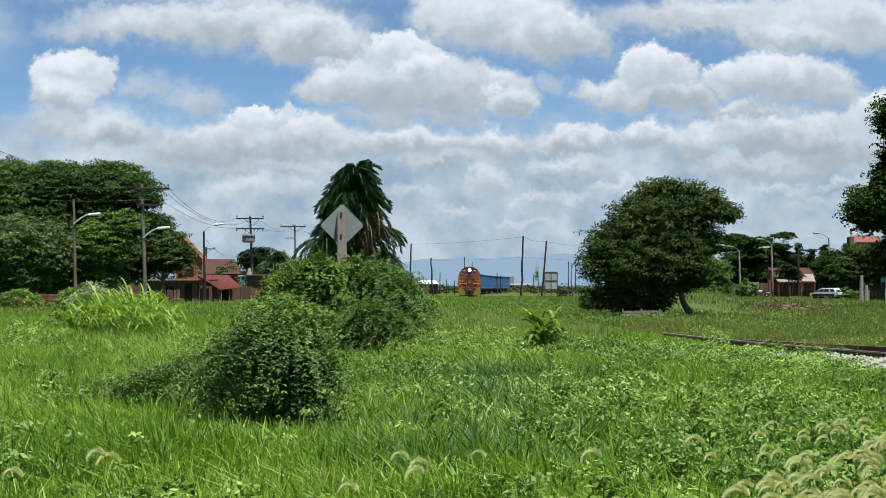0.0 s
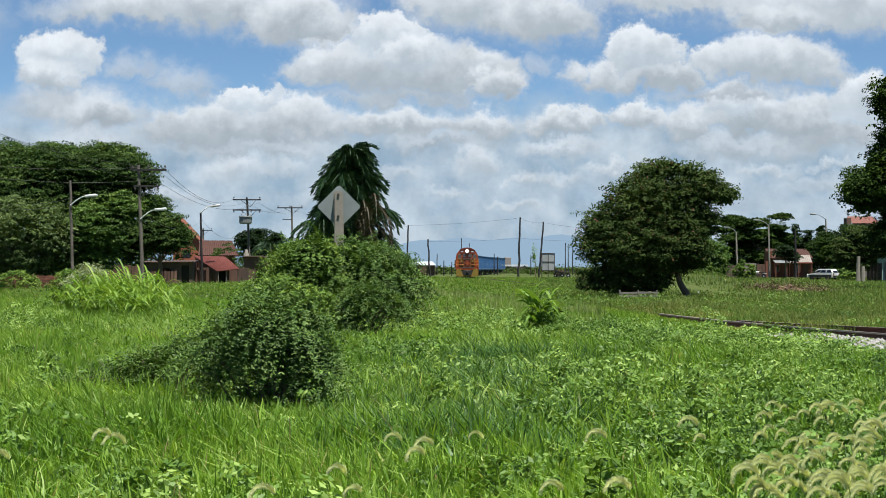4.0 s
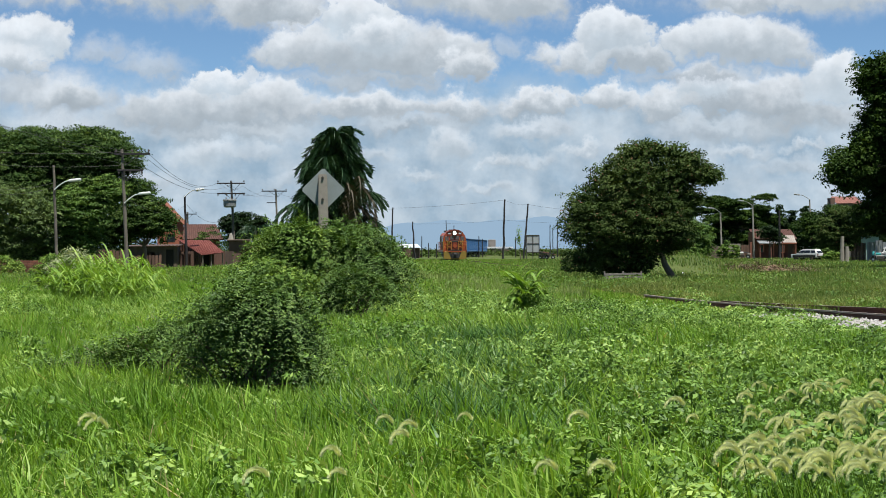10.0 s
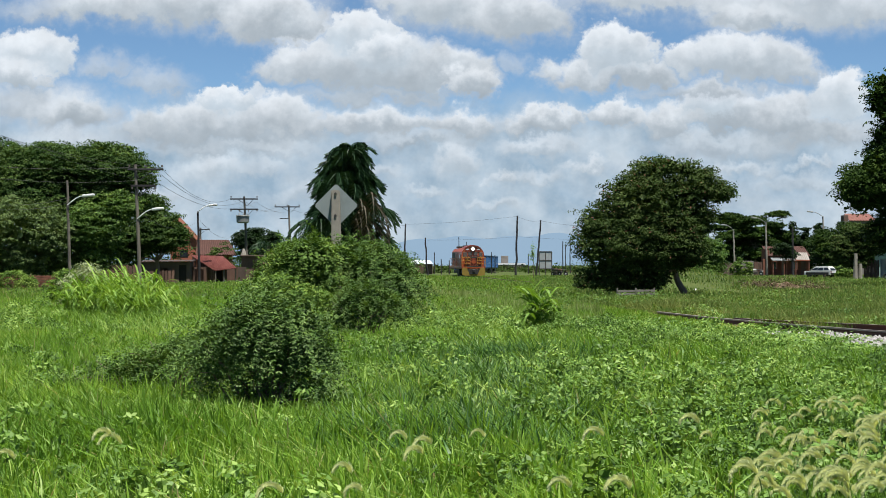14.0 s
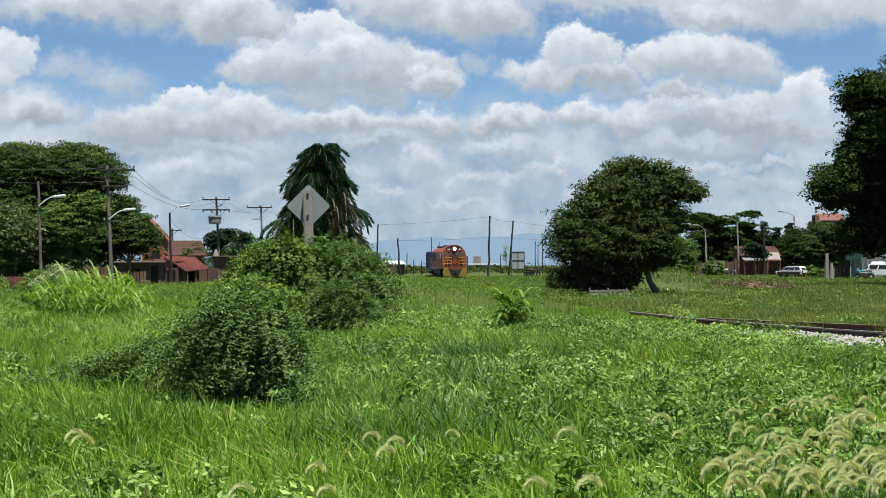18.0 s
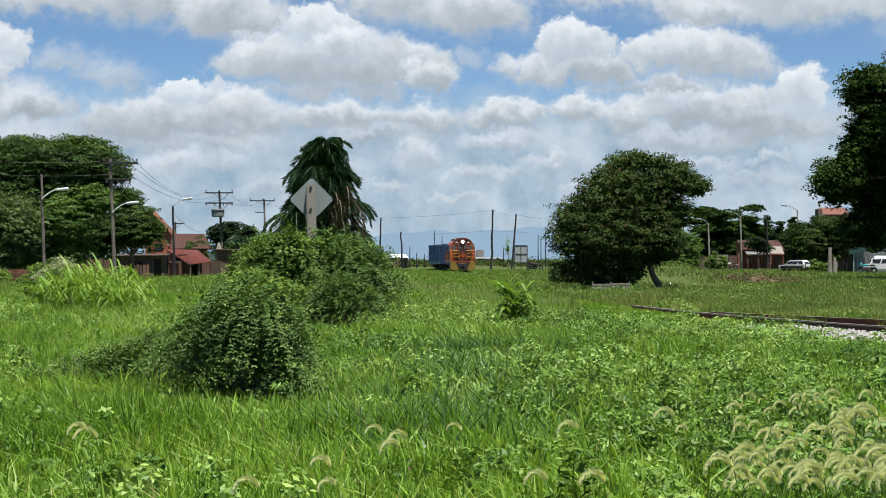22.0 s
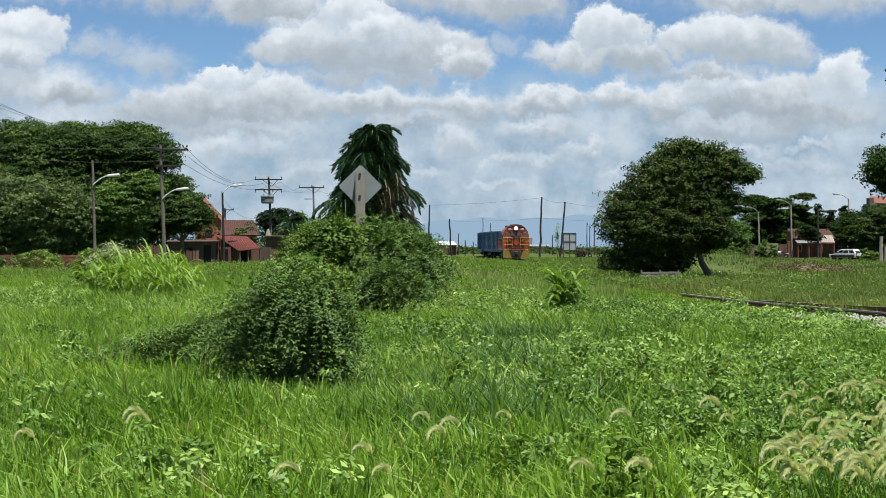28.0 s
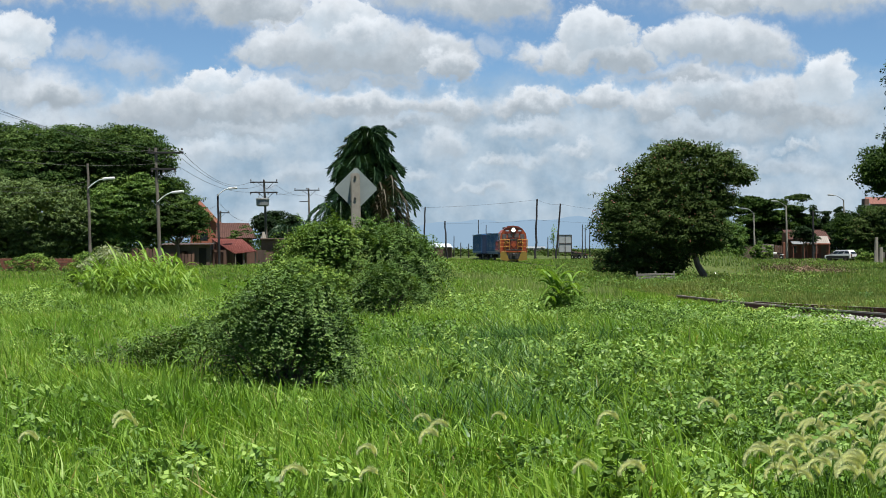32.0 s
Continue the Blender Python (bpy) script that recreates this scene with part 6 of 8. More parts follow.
def left_houses():
    # shed with the red tin roof
    t = hut("shed", -4.22, 160, 5.2, 3.0, 1.5, [(-1.6, -0.7, 0, 1.3), (0.2, 1.1, 0, 1.3), (1.5, 2.3, 0, 1.3)], PLANK, "small plank shed with a sloping red tin roof", -8, "shed")
    part("roof", ridged(nb(), [(0.7, -1.3, 1.16), (2.9, -1.5, 1.42), (0.4, 2.6, 2.55), (-2.7, 2.6, 2.62)], 16, 0.03), REDTIN, t, "red corrugated tin roof")
    for x in (0.8, 1.6, 2.7):
        part("veranda_post", tube(nb(), (x, -1.2, -0.2), (x, -1.2, 1.15 + 0.1 * (x - 0.6)), 0.06, seg=7), WOODPOLE, t)
    # plank gable under the slanting end of the roof
    for k in range(11):
        q = (k + 0.5) / 11
        part("gable_plank", box(nb(), (-2.5 + 3.2 * q, 2.4 - 3.6 * q, 1.15 - 0.62 * q), (0.30, 0.05, 2.75 - 1.35 * q), Matrix.Rotation(-math.atan2(3.6, 3.2), 3, "Z"), 0.008), PLANK, t)
    # dark sheet in the opening, painted like the shade indoors
    part("door", box(nb(), (0.65, 0.2, 0.65), (0.85, 0.05, 1.28), bevel=0.01), INSIDE, t)
    # brown outbuilding
    t = hut("outbuilding", -5.0, 158, 4.3, 3.5, 2.05, [(1.1, 1.8, 0, 1.75), (-0.6, 0.1, 0.9, 1.5)], SHEDWALL, "low stained brown outbuilding with a flat rusty roof", 4)
    part("roof", ridged(nb(), [(-2.4, -0.4, 2.06), (2.4, -0.4, 2.12), (2.4, 3.9, 2.25), (-2.4, 3.9, 2.2)], 14, 0.025), RUST, t)
    # this sheet too paints the doorway as dark as the inside
    part("door", box(nb(), (1.45, 0.2, 0.88), (0.66, 0.05, 1.72), bevel=0.01), INSIDE, t)
    for k in range(9):
        part("leaning_board", box(nb(), (-1.9 + k * 0.31, -0.18, 0.62), (0.25, 0.04, 1.3 + 0.25 * math.sin(k * 4.1)), Matrix.Rotation(0.05 * math.sin(k * 2.7), 3, "Y"), 0.008), PLANK, t)
    for k in range(16):
        x = -7.4 + k * 0.32
        part("fence_plank", box(nb(), (x, -0.6, 0.75), (0.26, 0.04, 1.9 + 0.12 * math.sin(k * 2.3)), bevel=0.008), PLANK, t)
    # orange gable house
    t = hut("house", -4.70, 205, 3.2, 3.6, 4.2, [(-0.5, 0.5, 2.6, 3.6)], ORANGEWALL, "tall orange plastered house with a steep gable", 0)
    m = Matrix(((1, 0, 0, 0), (0, 0, 1, 0), (0, 1, 0, 0), (0, 0, 0, 1)))
    part("gable", slab(nb(), [(-1.6, 4.2), (1.6, 4.2), (1.5, 4.8), (-0.9, 7.4), (-1.6, 7.4)], 0.0, 0.16, m), ORANGEWALL, t)
    part("roof", ridged(nb(), [(1.62, -0.3, 4.75), (1.62, 3.8, 4.75), (-1.0, 3.8, 7.55), (-1.0, -0.3, 7.55)], 12, 0.03, 0.1), BRICKWALL, t)
    part("window", box(nb(), (0, 0.1, 3.1), (0.9, 0.05, 0.9), bevel=0.01), DARKGLASS, t)
    # brick house with the tiled roof
    t = hut("house", -4.15, 192, 3.8, 6.0, 2.95, [(-1.2, -0.4, 1.0, 2.2), (0.5, 1.3, 0, 2.1)], BRICKWALL, "brick house with a broad brown tiled roof", 6)
    part("roof", ridged(nb(), [(-2.1, -0.8, 2.9), (2.4, -0.8, 2.9), (1.5, 3.2, 4.6), (-2.1, 3.2, 4.6)], 18, 0.035, 0.1), TILE, t)
    part("back_roof", ridged(nb(), [(2.4, 7.0, 2.9), (-2.1, 7.0, 2.9), (-2.1, 3.25, 4.6), (1.5, 3.25, 4.6)], 18, 0.035, 0.1), TILE, t)
    part("window", box(nb(), (-0.8, 0.1, 1.6), (0.76, 0.05, 1.16), bevel=0.01), DARKGLASS, t)
    # grey hut
    t = hut("hut", -3.50, 172, 2.0, 2.5, 2.5, [(0.2, 0.8, 0, 1.8)], MUDWALL, "small brown plastered hut behind a utility pole", 0)
    part("roof", box(nb(), (0, 1.2, 2.58), (2.2, 3.0, 0.12), bevel=0.02), SHEDWALL, t)
    part("finial", tube(nb(), (-0.8, 0.2, 2.64), (-0.8, 0.2, 3.3), 0.28, 0.10, 8), CONCRETE, t)
    t = hut("lean_to", -3.2, 166, 1.6, 2.0, 1.4, [(-0.5, 0.3, 0, 1.2)], PLANK, "tiny plank lean-to with a tilted roof", 0, "shed")
    part("roof", ridged(nb(), [(-0.9, -0.3, 1.9), (1.1, -0.3, 1.2), (1.1, 2.2, 1.25), (-0.9, 2.2, 1.95)], 6, 0.02), REDTIN, t)
    # low brick wall under the trees
    x0, x1, y = -37.0, -25.6, 116.0
    t = thing("brick_garden_wall", pose(x0, y, gz(x0, y)), "low weathered red brick wall under the trees", "wall")
    bw, bh = 0.52, 0.17
    me = bpy.data.meshes.new("brick")
    bm = box(nb(), (0, 0, 0), (bw - 0.03, 0.2, bh - 0.025), bevel=0.012)
    bm.to_mesh(me)
    bm.free()
    me.materials.append(BRICKWALL)
    part("mortar_core", box(nb(), ((x1 - x0) / 2, 0.02, 0.30), (x1 - x0, 0.16, 1.15)), MUDWALL, t)
    for r in range(6):
        for k in range(int((x1 - x0) / bw)):
            o = part("brick", me, BRICKWALL, t)
            o.location = (k * bw + (r % 2) * bw / 2 + 0.2, 0.02 + 0.008 * math.sin(k * 3.1 + r), 0.02 + r * bh)
    # white block at the field's edge
    p = place(-8.55, -0.48, 62)
    t = thing("concrete_block", pose(p.x - 0.5, 62, gz(p.x, 62)), "whitewashed concrete block at the meadow's edge", "block")
    part("block", box(nb(), (0, 0, 0.38), (1.3, 0.7, 0.86), bevel=0.03), WHITE, t)
    part("cap", box(nb(), (0, 0, 0.83), (1.36, 0.76, 0.09), bevel=0.02), WHITE, t)


left_houses()


def right_houses():
    t = hut("house", 6.0, 236, 5.6, 5.0, 2.7, [(-2.3, -1.6, 0.9, 2.0), (-1.0, -0.2, 0, 2.0), (0.5, 1.3, 0.8, 1.9), (1.7, 2.4, 0, 2.0)], BRICKWALL, "single-storey brick house with a tiled roof and veranda", 0)
    part("roof", ridged(nb(), [(-2.9, -0.6, 2.75), (2.9, -0.6, 2.75), (2.9, 4.0, 4.1), (-2.9, 4.0, 4.1)], 22, 0.04, 0.1), TILE, t)
    part("veranda_roof", ridged(nb(), [(-2.6, -2.2, 2.1), (0.6, -2.2, 2.1), (0.6, -0.1, 2.55), (-2.6, -0.1, 2.55)], 12, 0.03), TIN, t)
    part("white_awning", ridged(nb(), [(0.7, -2.0, 2.2), (2.5, -2.0, 2.2), (2.5, -0.2, 3.2), (0.7, -0.2, 3.2)], 7, 0.02), GREYWALL, t, "pale sheet-metal awning")
    for x in (-2.5, -1.0, 0.6, 2.4):
        part("veranda_post", tube(nb(), (x, -2.0, -0.2), (x, -2.0, 2.15), 0.09, seg=8), BRICKWALL, t)
    part("beam", box(nb(), (0.9, -2.05, 2.12), (3.3, 0.12, 0.14)), ORANGEWALL, t)
    part("side_wall_high", box(nb(), (-2.82, 2.0, 2.9), (0.22, 4.5, 1.6)), BRICKWALL, t)
    for x0 in (-1.95, 0.9):
        part("window", box(nb(), (x0, 0.1, 1.4), (0.62, 0.05, 1.0), bevel=0.01), DARKGLASS, t)
    for x0 in (-0.6, 2.05):
        part("door", box(nb(), (x0, 0.12, 1.0), (0.7, 0.06, 1.95), bevel=0.01), PLANK, t)
    # boundary wall with a gate
    p = place(5.25, 0, 232)
    t = thing("garden_wall", pose(p.x, 232, gz(p.x, 232)), "grey plastered garden wall with a wooden gate", "wall")
    part("wall_panel", box(nb(), (-6.0, 0, 0.8), (9.0, 0.18, 1.9)), SHEDWALL, t)
    part("wall_panel", box(nb(), (0.2, 0, 0.95), (1.6, 0.18, 2.2)), GREYWALL, t)
    for k in range(4):
        part("gate_board", box(nb(), (1.25 + k * 0.27, -0.02, 0.95), (0.24, 0.05, 1.9), bevel=0.01), PLANK, t)
    part("gate_pillar", box(nb(), (2.4, 0, 1.1), (0.3, 0.3, 2.4), bevel=0.02), BRICKWALL, t)
    # tin fence, plank fence and green shed behind the vehicles
    p = place(7.5, 0, 184)
    t = thing("plot_fence", pose(p.x, 184, gz(p.x, 184)), "plot fence of brown planks and grey corrugated tin", "fence")
    for k in range(11):
        part("plank", box(nb(), (-0.95 + k * 0.15, 0, 0.95), (0.135, 0.04, 2.1 + 0.05 * math.sin(k * 1.9)), bevel=0.008), PLANK, t)
    for k in range(9):
        part("tin_panel", ridged(nb(), [(0.75 + k * 0.85, 0.02, -0.1), (1.58 + k * 0.85, 0.02, -0.1), (1.58 + k * 0.85, 0.02, 2.1 + 0.15 * (k % 2)), (0.75 + k * 0.85, 0.02, 2.1 + 0.15 * (k % 2))], 6, 0.02, 0.012), TIN, t)
    t = hut("shed", 7.72, 196, 1.5, 2.0, 2.9, [(-0.4, 0.4, 0, 1.9)], GREENPAINT, "narrow pale green shed with a dark roof", 0, "shed")
    part("roof", ridged(nb(), [(-0.9, -0.4, 2.95), (1.0, -0.4, 2.95), (1.0, 2.3, 3.5), (-0.9, 2.3, 3.5)], 8, 0.02), RUST, t)
    # upper-storey house with the pink roof
    t = hut("house", 7.25, 262, 4.4, 5.0, 8.2, [(-1.4, -0.5, 5.6, 6.8), (0.6, 1.5, 5.6, 6.8)], GREYWALL, "two-storey grey house with a pinkish red roof", 0)
    part("roof", ridged(nb(), [(-1.6, -0.7, 8.25), (2.5, -0.7, 8.25), (2.3, 3.0, 9.4), (-1.6, 3.0, 9.4)], 18, 0.035, 0.1), PINKROOF, t)
    part("parapet", box(nb(), (-1.95, 1.2, 8.65), (0.7, 2.0, 0.9), bevel=0.02), MUDWALL, t)
    for x0 in (-0.95, 1.05):
        part("window", box(nb(), (x0, 0.1, 6.2), (0.86, 0.05, 1.16), bevel=0.01), DARKGLASS, t)
    t = hut("house", 6.75, 268, 4.0, 4.0, 4.6, [(-1.2, -0.4, 2.4, 3.4)], WHITE, "whitewashed house among the trees", 0)
    part("roof", box(nb(), (0, 1.8, 4.75), (4.6, 5.0, 0.22), bevel=0.03), WHITE, t)
    part("window", box(nb(), (-0.8, 0.1, 2.9), (0.76, 0.05, 0.96), bevel=0.01), DARKGLASS, t)
    # far sheds along the railway
    t = hut("warehouse", -0.62, 285, 6.0, 8.0, 1.7, [(-2.2, -1.0, 0, 1.5), (0.4, 1.6, 0, 1.5)], MUDWALL, "long low warehouse with a pale roof", 0, "warehouse")
    part("roof", ridged(nb(), [(-3.2, -0.6, 1.75), (3.2, -0.6, 1.75), (2.6, 4.5, 2.35), (-2.8, 4.5, 2.35)], 16, 0.03), FADED, t)
    t = hut("warehouse", 1.08, 520, 9.0, 10.0, 1.5, [(-2.0, -0.5, 0, 1.3), (1.0, 3.0, 0, 1.3)], GREYWALL, "pale distant storage building", 0, "warehouse")
    part("roof", ridged(nb(), [(-4.8, -0.6, 1.55), (4.8, -0.6, 1.55), (4.8, 5.0, 2.1), (-4.8, 5.0, 2.1)], 16, 0.05), TIN, t)
    part("tower", box(nb(), (-1.5, 6, 2.6), (2.2, 2.2, 3.4), bevel=0.1), GREYWALL, t)


right_houses()
# ---- vehicles ----
def wheel_part(t, x, y, r, w):
    s = 1 if x > 0 else -1
    ty = part("wheel", tube(nb(), (x - w / 2, y, r), (x + w / 2, y, r), r, r, 20), RUBBER, t)
    part("rim", tube(nb(), (x + s * (w / 2 - 0.02), y, r), (x + s * (w / 2 + 0.012), y, r), r * 0.6, r * 0.52, 16), STEEL, ty)


def vehicle(name, m, L, W, body, roof, hood_z, sill_z, roof_z, r, paint, label, category, lower=None):
    """body and roof are side outlines (y, z) with +y forward; windows sit in the roof part."""
    t = thing(name, m, label, category)
    ax = Matrix(((0, 0, 1, 0), (1, 0, 0, 0), (0, 1, 0, 0), (0, 0, 0, 1)))
    bm = slab(nb(), body, -W / 2, W / 2, ax)
    bmesh.ops.bevel(bm, geom=list(bm.edges), offset=0.05, segments=2, affect="EDGES")
    part("body", bm, paint, t)
    bm = slab(nb(), roof, -W / 2 + 0.10, W / 2 - 0.10, ax)
    for v in bm.verts:
        if v.co.z > roof_z - 0.25:
            v.co.x *= 0.86
    bmesh.ops.bevel(bm, geom=list(bm.edges), offset=0.06, segments=2, affect="EDGES")
    part("cabin", bm, paint, t)
    y0, y1 = roof[0][0], roof[1][0]
    yt0, yt1 = roof[3][0], roof[2][0]
    zl, zh = hood_z + 0.05, roof_z - 0.13
    for s in (-1, 1):
        n = 3
        for k in range(n):
            a, b = (k + 0.06) / n, (k + 0.94) / n
            q = [(y0 + (y1 - y0) * a + (0.10 if k == 0 else 0), zl), (y0 + (y1 - y0) * b - (0.10 if k == n - 1 else 0), zl), (yt0 + (yt1 - yt0) * b, zh), (yt0 + (yt1 - yt0) * a, zh)]
            bm = nb()
            vs = []
            for off in (0.0, 0.03):
                vs.append([bm.verts.new((s * ((W / 2 - 0.105) * (1 - 0.14 * (z - hood_z) / (roof_z - hood_z)) + off), y, z)) for y, z in q])
            bm.faces.new(vs[0]), bm.faces.new(vs[1][::-1])
            for j in range(4):
                bm.faces.new((vs[0][j], vs[0][(j + 1) % 4], vs[1][(j + 1) % 4], vs[1][j]))
            part("side_window", bm, DARKGLASS, t)
        for y in (L / 2 - L * 0.19, -L / 2 + L * 0.21):
            wheel_part(t, s * (W / 2 - 0.10), y, r, 0.2)
        part("headlight", box(nb(), (s * (W / 2 - 0.28), L / 2 - 0.01, hood_z - 0.18), (0.34, 0.08, 0.16), bevel=0.02), WHITE, t)
        part("tail_light", box(nb(), (s * (W / 2 - 0.16), -L / 2 + 0.01, hood_z - 0.12), (0.16, 0.06, 0.24), bevel=0.02), DARKRED, t)
        part("mirror", box(nb(), (s * (W / 2 + 0.06), y1 - 0.25, hood_z + 0.1), (0.16, 0.1, 0.14), bevel=0.03), lower or paint, t)
        if lower:
            part("lower_panel", box(nb(), (s * (W / 2 + 0.004), 0, sill_z + 0.16), (0.03, L * 0.86, 0.28), bevel=0.01), lower, t)
    part("windscreen", box(nb(), (0, (y1 + yt1) / 2 + 0.02, (zl + zh) / 2), (W - 0.55, 0.03, math.hypot(zh - zl, y1 - yt1)), Matrix.Rotation(math.atan2(y1 - yt1, zh - zl), 3, "X"), 0.01), DARKGLASS, t)
    part("rear_window", box(nb(), (0, (y0 + yt0) / 2 - 0.02, (zl + zh) / 2), (W - 0.6, 0.03, math.hypot(zh - zl, y0 - yt0)), Matrix.Rotation(math.atan2(y0 - yt0, zh - zl), 3, "X"), 0.01), DARKGLASS, t)
    for s in (-1, 1):
        part("bumper", box(nb(), (0, s * (L / 2 + 0.02), sill_z + 0.14), (W - 0.1, 0.14, 0.2), bevel=0.04), lower or BLACK, t)
    return t


def vehicles():
    p = place(6.57, 0, 192)
    vehicle("estate_car", pose(p.x, 192, gz(p.x, 192) + 0.05, 0, 0, 46), 3.4, 1.5, [(-1.7, 0.32), (1.7, 0.32), (1.7, 0.66), (0.95, 0.80), (-1.65, 0.82)], [(-1.6, 0.78), (1.0, 0.78), (0.35, 1.28), (-1.3, 1.28)], 0.81, 0.32, 1.28, 0.28, CARWHITE, "pale estate car parked on the grass", "car", BLACK)
    p = place(8.12, 0, 171)
    vehicle("off_road_vehicle", pose(p.x, 171, gz(p.x, 171), 0, 0, 80), 3.8, 1.55, [(-1.85, 0.42), (1.9, 0.42), (1.9, 0.90), (1.3, 0.98), (-1.85, 0.98)], [(-1.8, 0.94), (1.25, 0.94), (1.0, 1.56), (-1.75, 1.56)], 0.96, 0.42, 1.56, 0.33, CARWHITE, "white boxy off-road vehicle parked under a tree", "car")
    p = place(8.12, 0, 179)
    vehicle("van", pose(p.x, 179, gz(p.x, 179), 0, 0, 160), 4.6, 1.8, [(-2.0, 0.4), (2.0, 0.4), (2.0, 0.9), (1.7, 1.05), (-2.0, 1.05)], [(-1.95, 1.0), (1.65, 1.0), (1.0, 1.8), (-1.9, 1.8)], 1.03, 0.4, 1.80, 0.33, TIN, "grey van parked behind the white vehicle", "van")


vehicles()


def motorcycle(m, paint, label):
    t = thing("motorcycle", m, label, "motorcycle")
    for y in (-0.62, 0.66):
        ty = part("wheel", tube(nb(), (-0.06, y, 0.3), (0.06, y, 0.3), 0.3, 0.3, 18), RUBBER, t)
        part("hub", tube(nb(), (-0.08, y, 0.3), (0.08, y, 0.3), 0.1, 0.1, 10), SILVER, ty)
    part("tank", box(nb(), (0, 0.18, 0.80), (0.28, 0.5, 0.24), bevel=0.08), paint, t)
    part("seat", box(nb(), (0, -0.38, 0.80), (0.26, 0.7, 0.12), bevel=0.04), BLACK, t)
    part("engine", box(nb(), (0, 0.08, 0.45), (0.34, 0.5, 0.36), bevel=0.05), STEEL, t)
    part("fairing", box(nb(), (0, 0.62, 0.86), (0.36, 0.22, 0.34), bevel=0.07), paint, t)
    part("mudguard", box(nb(), (0, -0.72, 0.64), (0.16, 0.5, 0.08), bevel=0.03), paint, t)
    part("handlebar", tube(tube(nb(), (-0.36, 0.48, 1.05), (0.36, 0.48, 1.05), 0.02, seg=6), (0, 0.66, 0.3), (0, 0.48, 1.05), 0.035, seg=6), STEEL, t)
    return t


for u, d, rz, paint, label in ((7.86, 170, 70, TEAL, "teal and white motorcycle parked by the white vehicle"), (1.90, 236, 40, BLACK, "black motorcycle parked by the board"), (1.98, 238, 80, DARKRED, "dark red motorcycle parked near the track"), (5.43, 228, 70, CARWHITE, "white motorcycle parked by the gate")):
    p = place(u, 0, d)
    q = motorcycle(pose(p.x, d, gz(p.x, d), 0, 0, rz), paint, label)
    q.scale = (1.05, 1.05, 1.05)


def notice_board():
    p = place(1.705, 0, 240)
    z = gz(p.x, 240)
    t = thing("notice_board", pose(p.x, 240, z), "pale two-panel board in a dark frame on posts", "board")
    w, lo, hi = 1.75, 1.0, 3.4
    for i in range(2):
        for j in range(2):
            part("panel", box(nb(), (-w / 4 + i * w / 2, 0, lo + (hi - lo) * (0.25 + 0.5 * j)), (w / 2 - 0.1, 0.06, (hi - lo) / 2 - 0.1), bevel=0.01), PANEL, t)
    bm = nb()
    for x in (-w / 2, 0, w / 2):
        box(bm, (x, -0.03, (lo + hi) / 2), (0.11, 0.1, hi - lo))
    for k in (lo, (lo + hi) / 2, hi):
        box(bm, (0, -0.02, k), (w, 0.1, 0.1))
    part("board_frame", bm, STEEL, t)
    for x in (-w / 2, 0, w / 2):
        part("leg", box(nb(), (x, 0, lo / 2 - 0.2), (0.11, 0.1, lo + 0.4)), STEEL, t)


notice_board()


def yard_fence():
    x0, y = 7.75, 79.0
    t = thing("board_fence", pose(x0, y, gz(x0, y)), "low fence of weathered pale boards under a tree", "fence")
    for k in range(3):
        part("post", box(nb(), (k * 0.85, 0, 0.12), (0.07, 0.07, 0.66), bevel=0.012), FENCEPALE, t)
    for k in range(2):
        for z in (0.16, 0.30):
            part("board", box(nb(), (0.42 + k * 0.85, -0.07, z + 0.02 * math.sin(k * 2)), (0.86, 0.03, 0.10), Matrix.Rotation(0.02 * (k - 1), 3, "Y"), 0.008), FENCEPALE, t)


yard_fence()


# ---- railway ----
def rail_profile(bm, pts):
    """A rail swept along points at its foot: foot, web and head."""
    prof = [(-0.062, 0), (0.062, 0), (0.062, 0.012), (0.012, 0.03), (0.012, 0.105), (0.035, 0.115), (0.035, 0.148), (-0.035, 0.148), (-0.035, 0.115), (-0.012, 0.105), (-0.012, 0.03), (-0.062, 0.012)]
    rings = []
    for i, p in enumerate(pts):
        d = (Vector(pts[min(i + 1, len(pts) - 1)]) - Vector(pts[max(i - 1, 0)])).normalized()
        s = Vector((d.y, -d.x, 0)).normalized()
        rings.append([bm.verts.new(Vector(p) + s * a + Vector((0, 0, b))) for a, b in prof])
    for a, b in zip(rings, rings[1:]):
        for k in range(12):
            bm.faces.new((a[k], a[(k + 1) % 12], b[(k + 1) % 12], b[k]))
    bm.faces.new(rings[0]), bm.faces.new(rings[-1][::-1])
    return bm


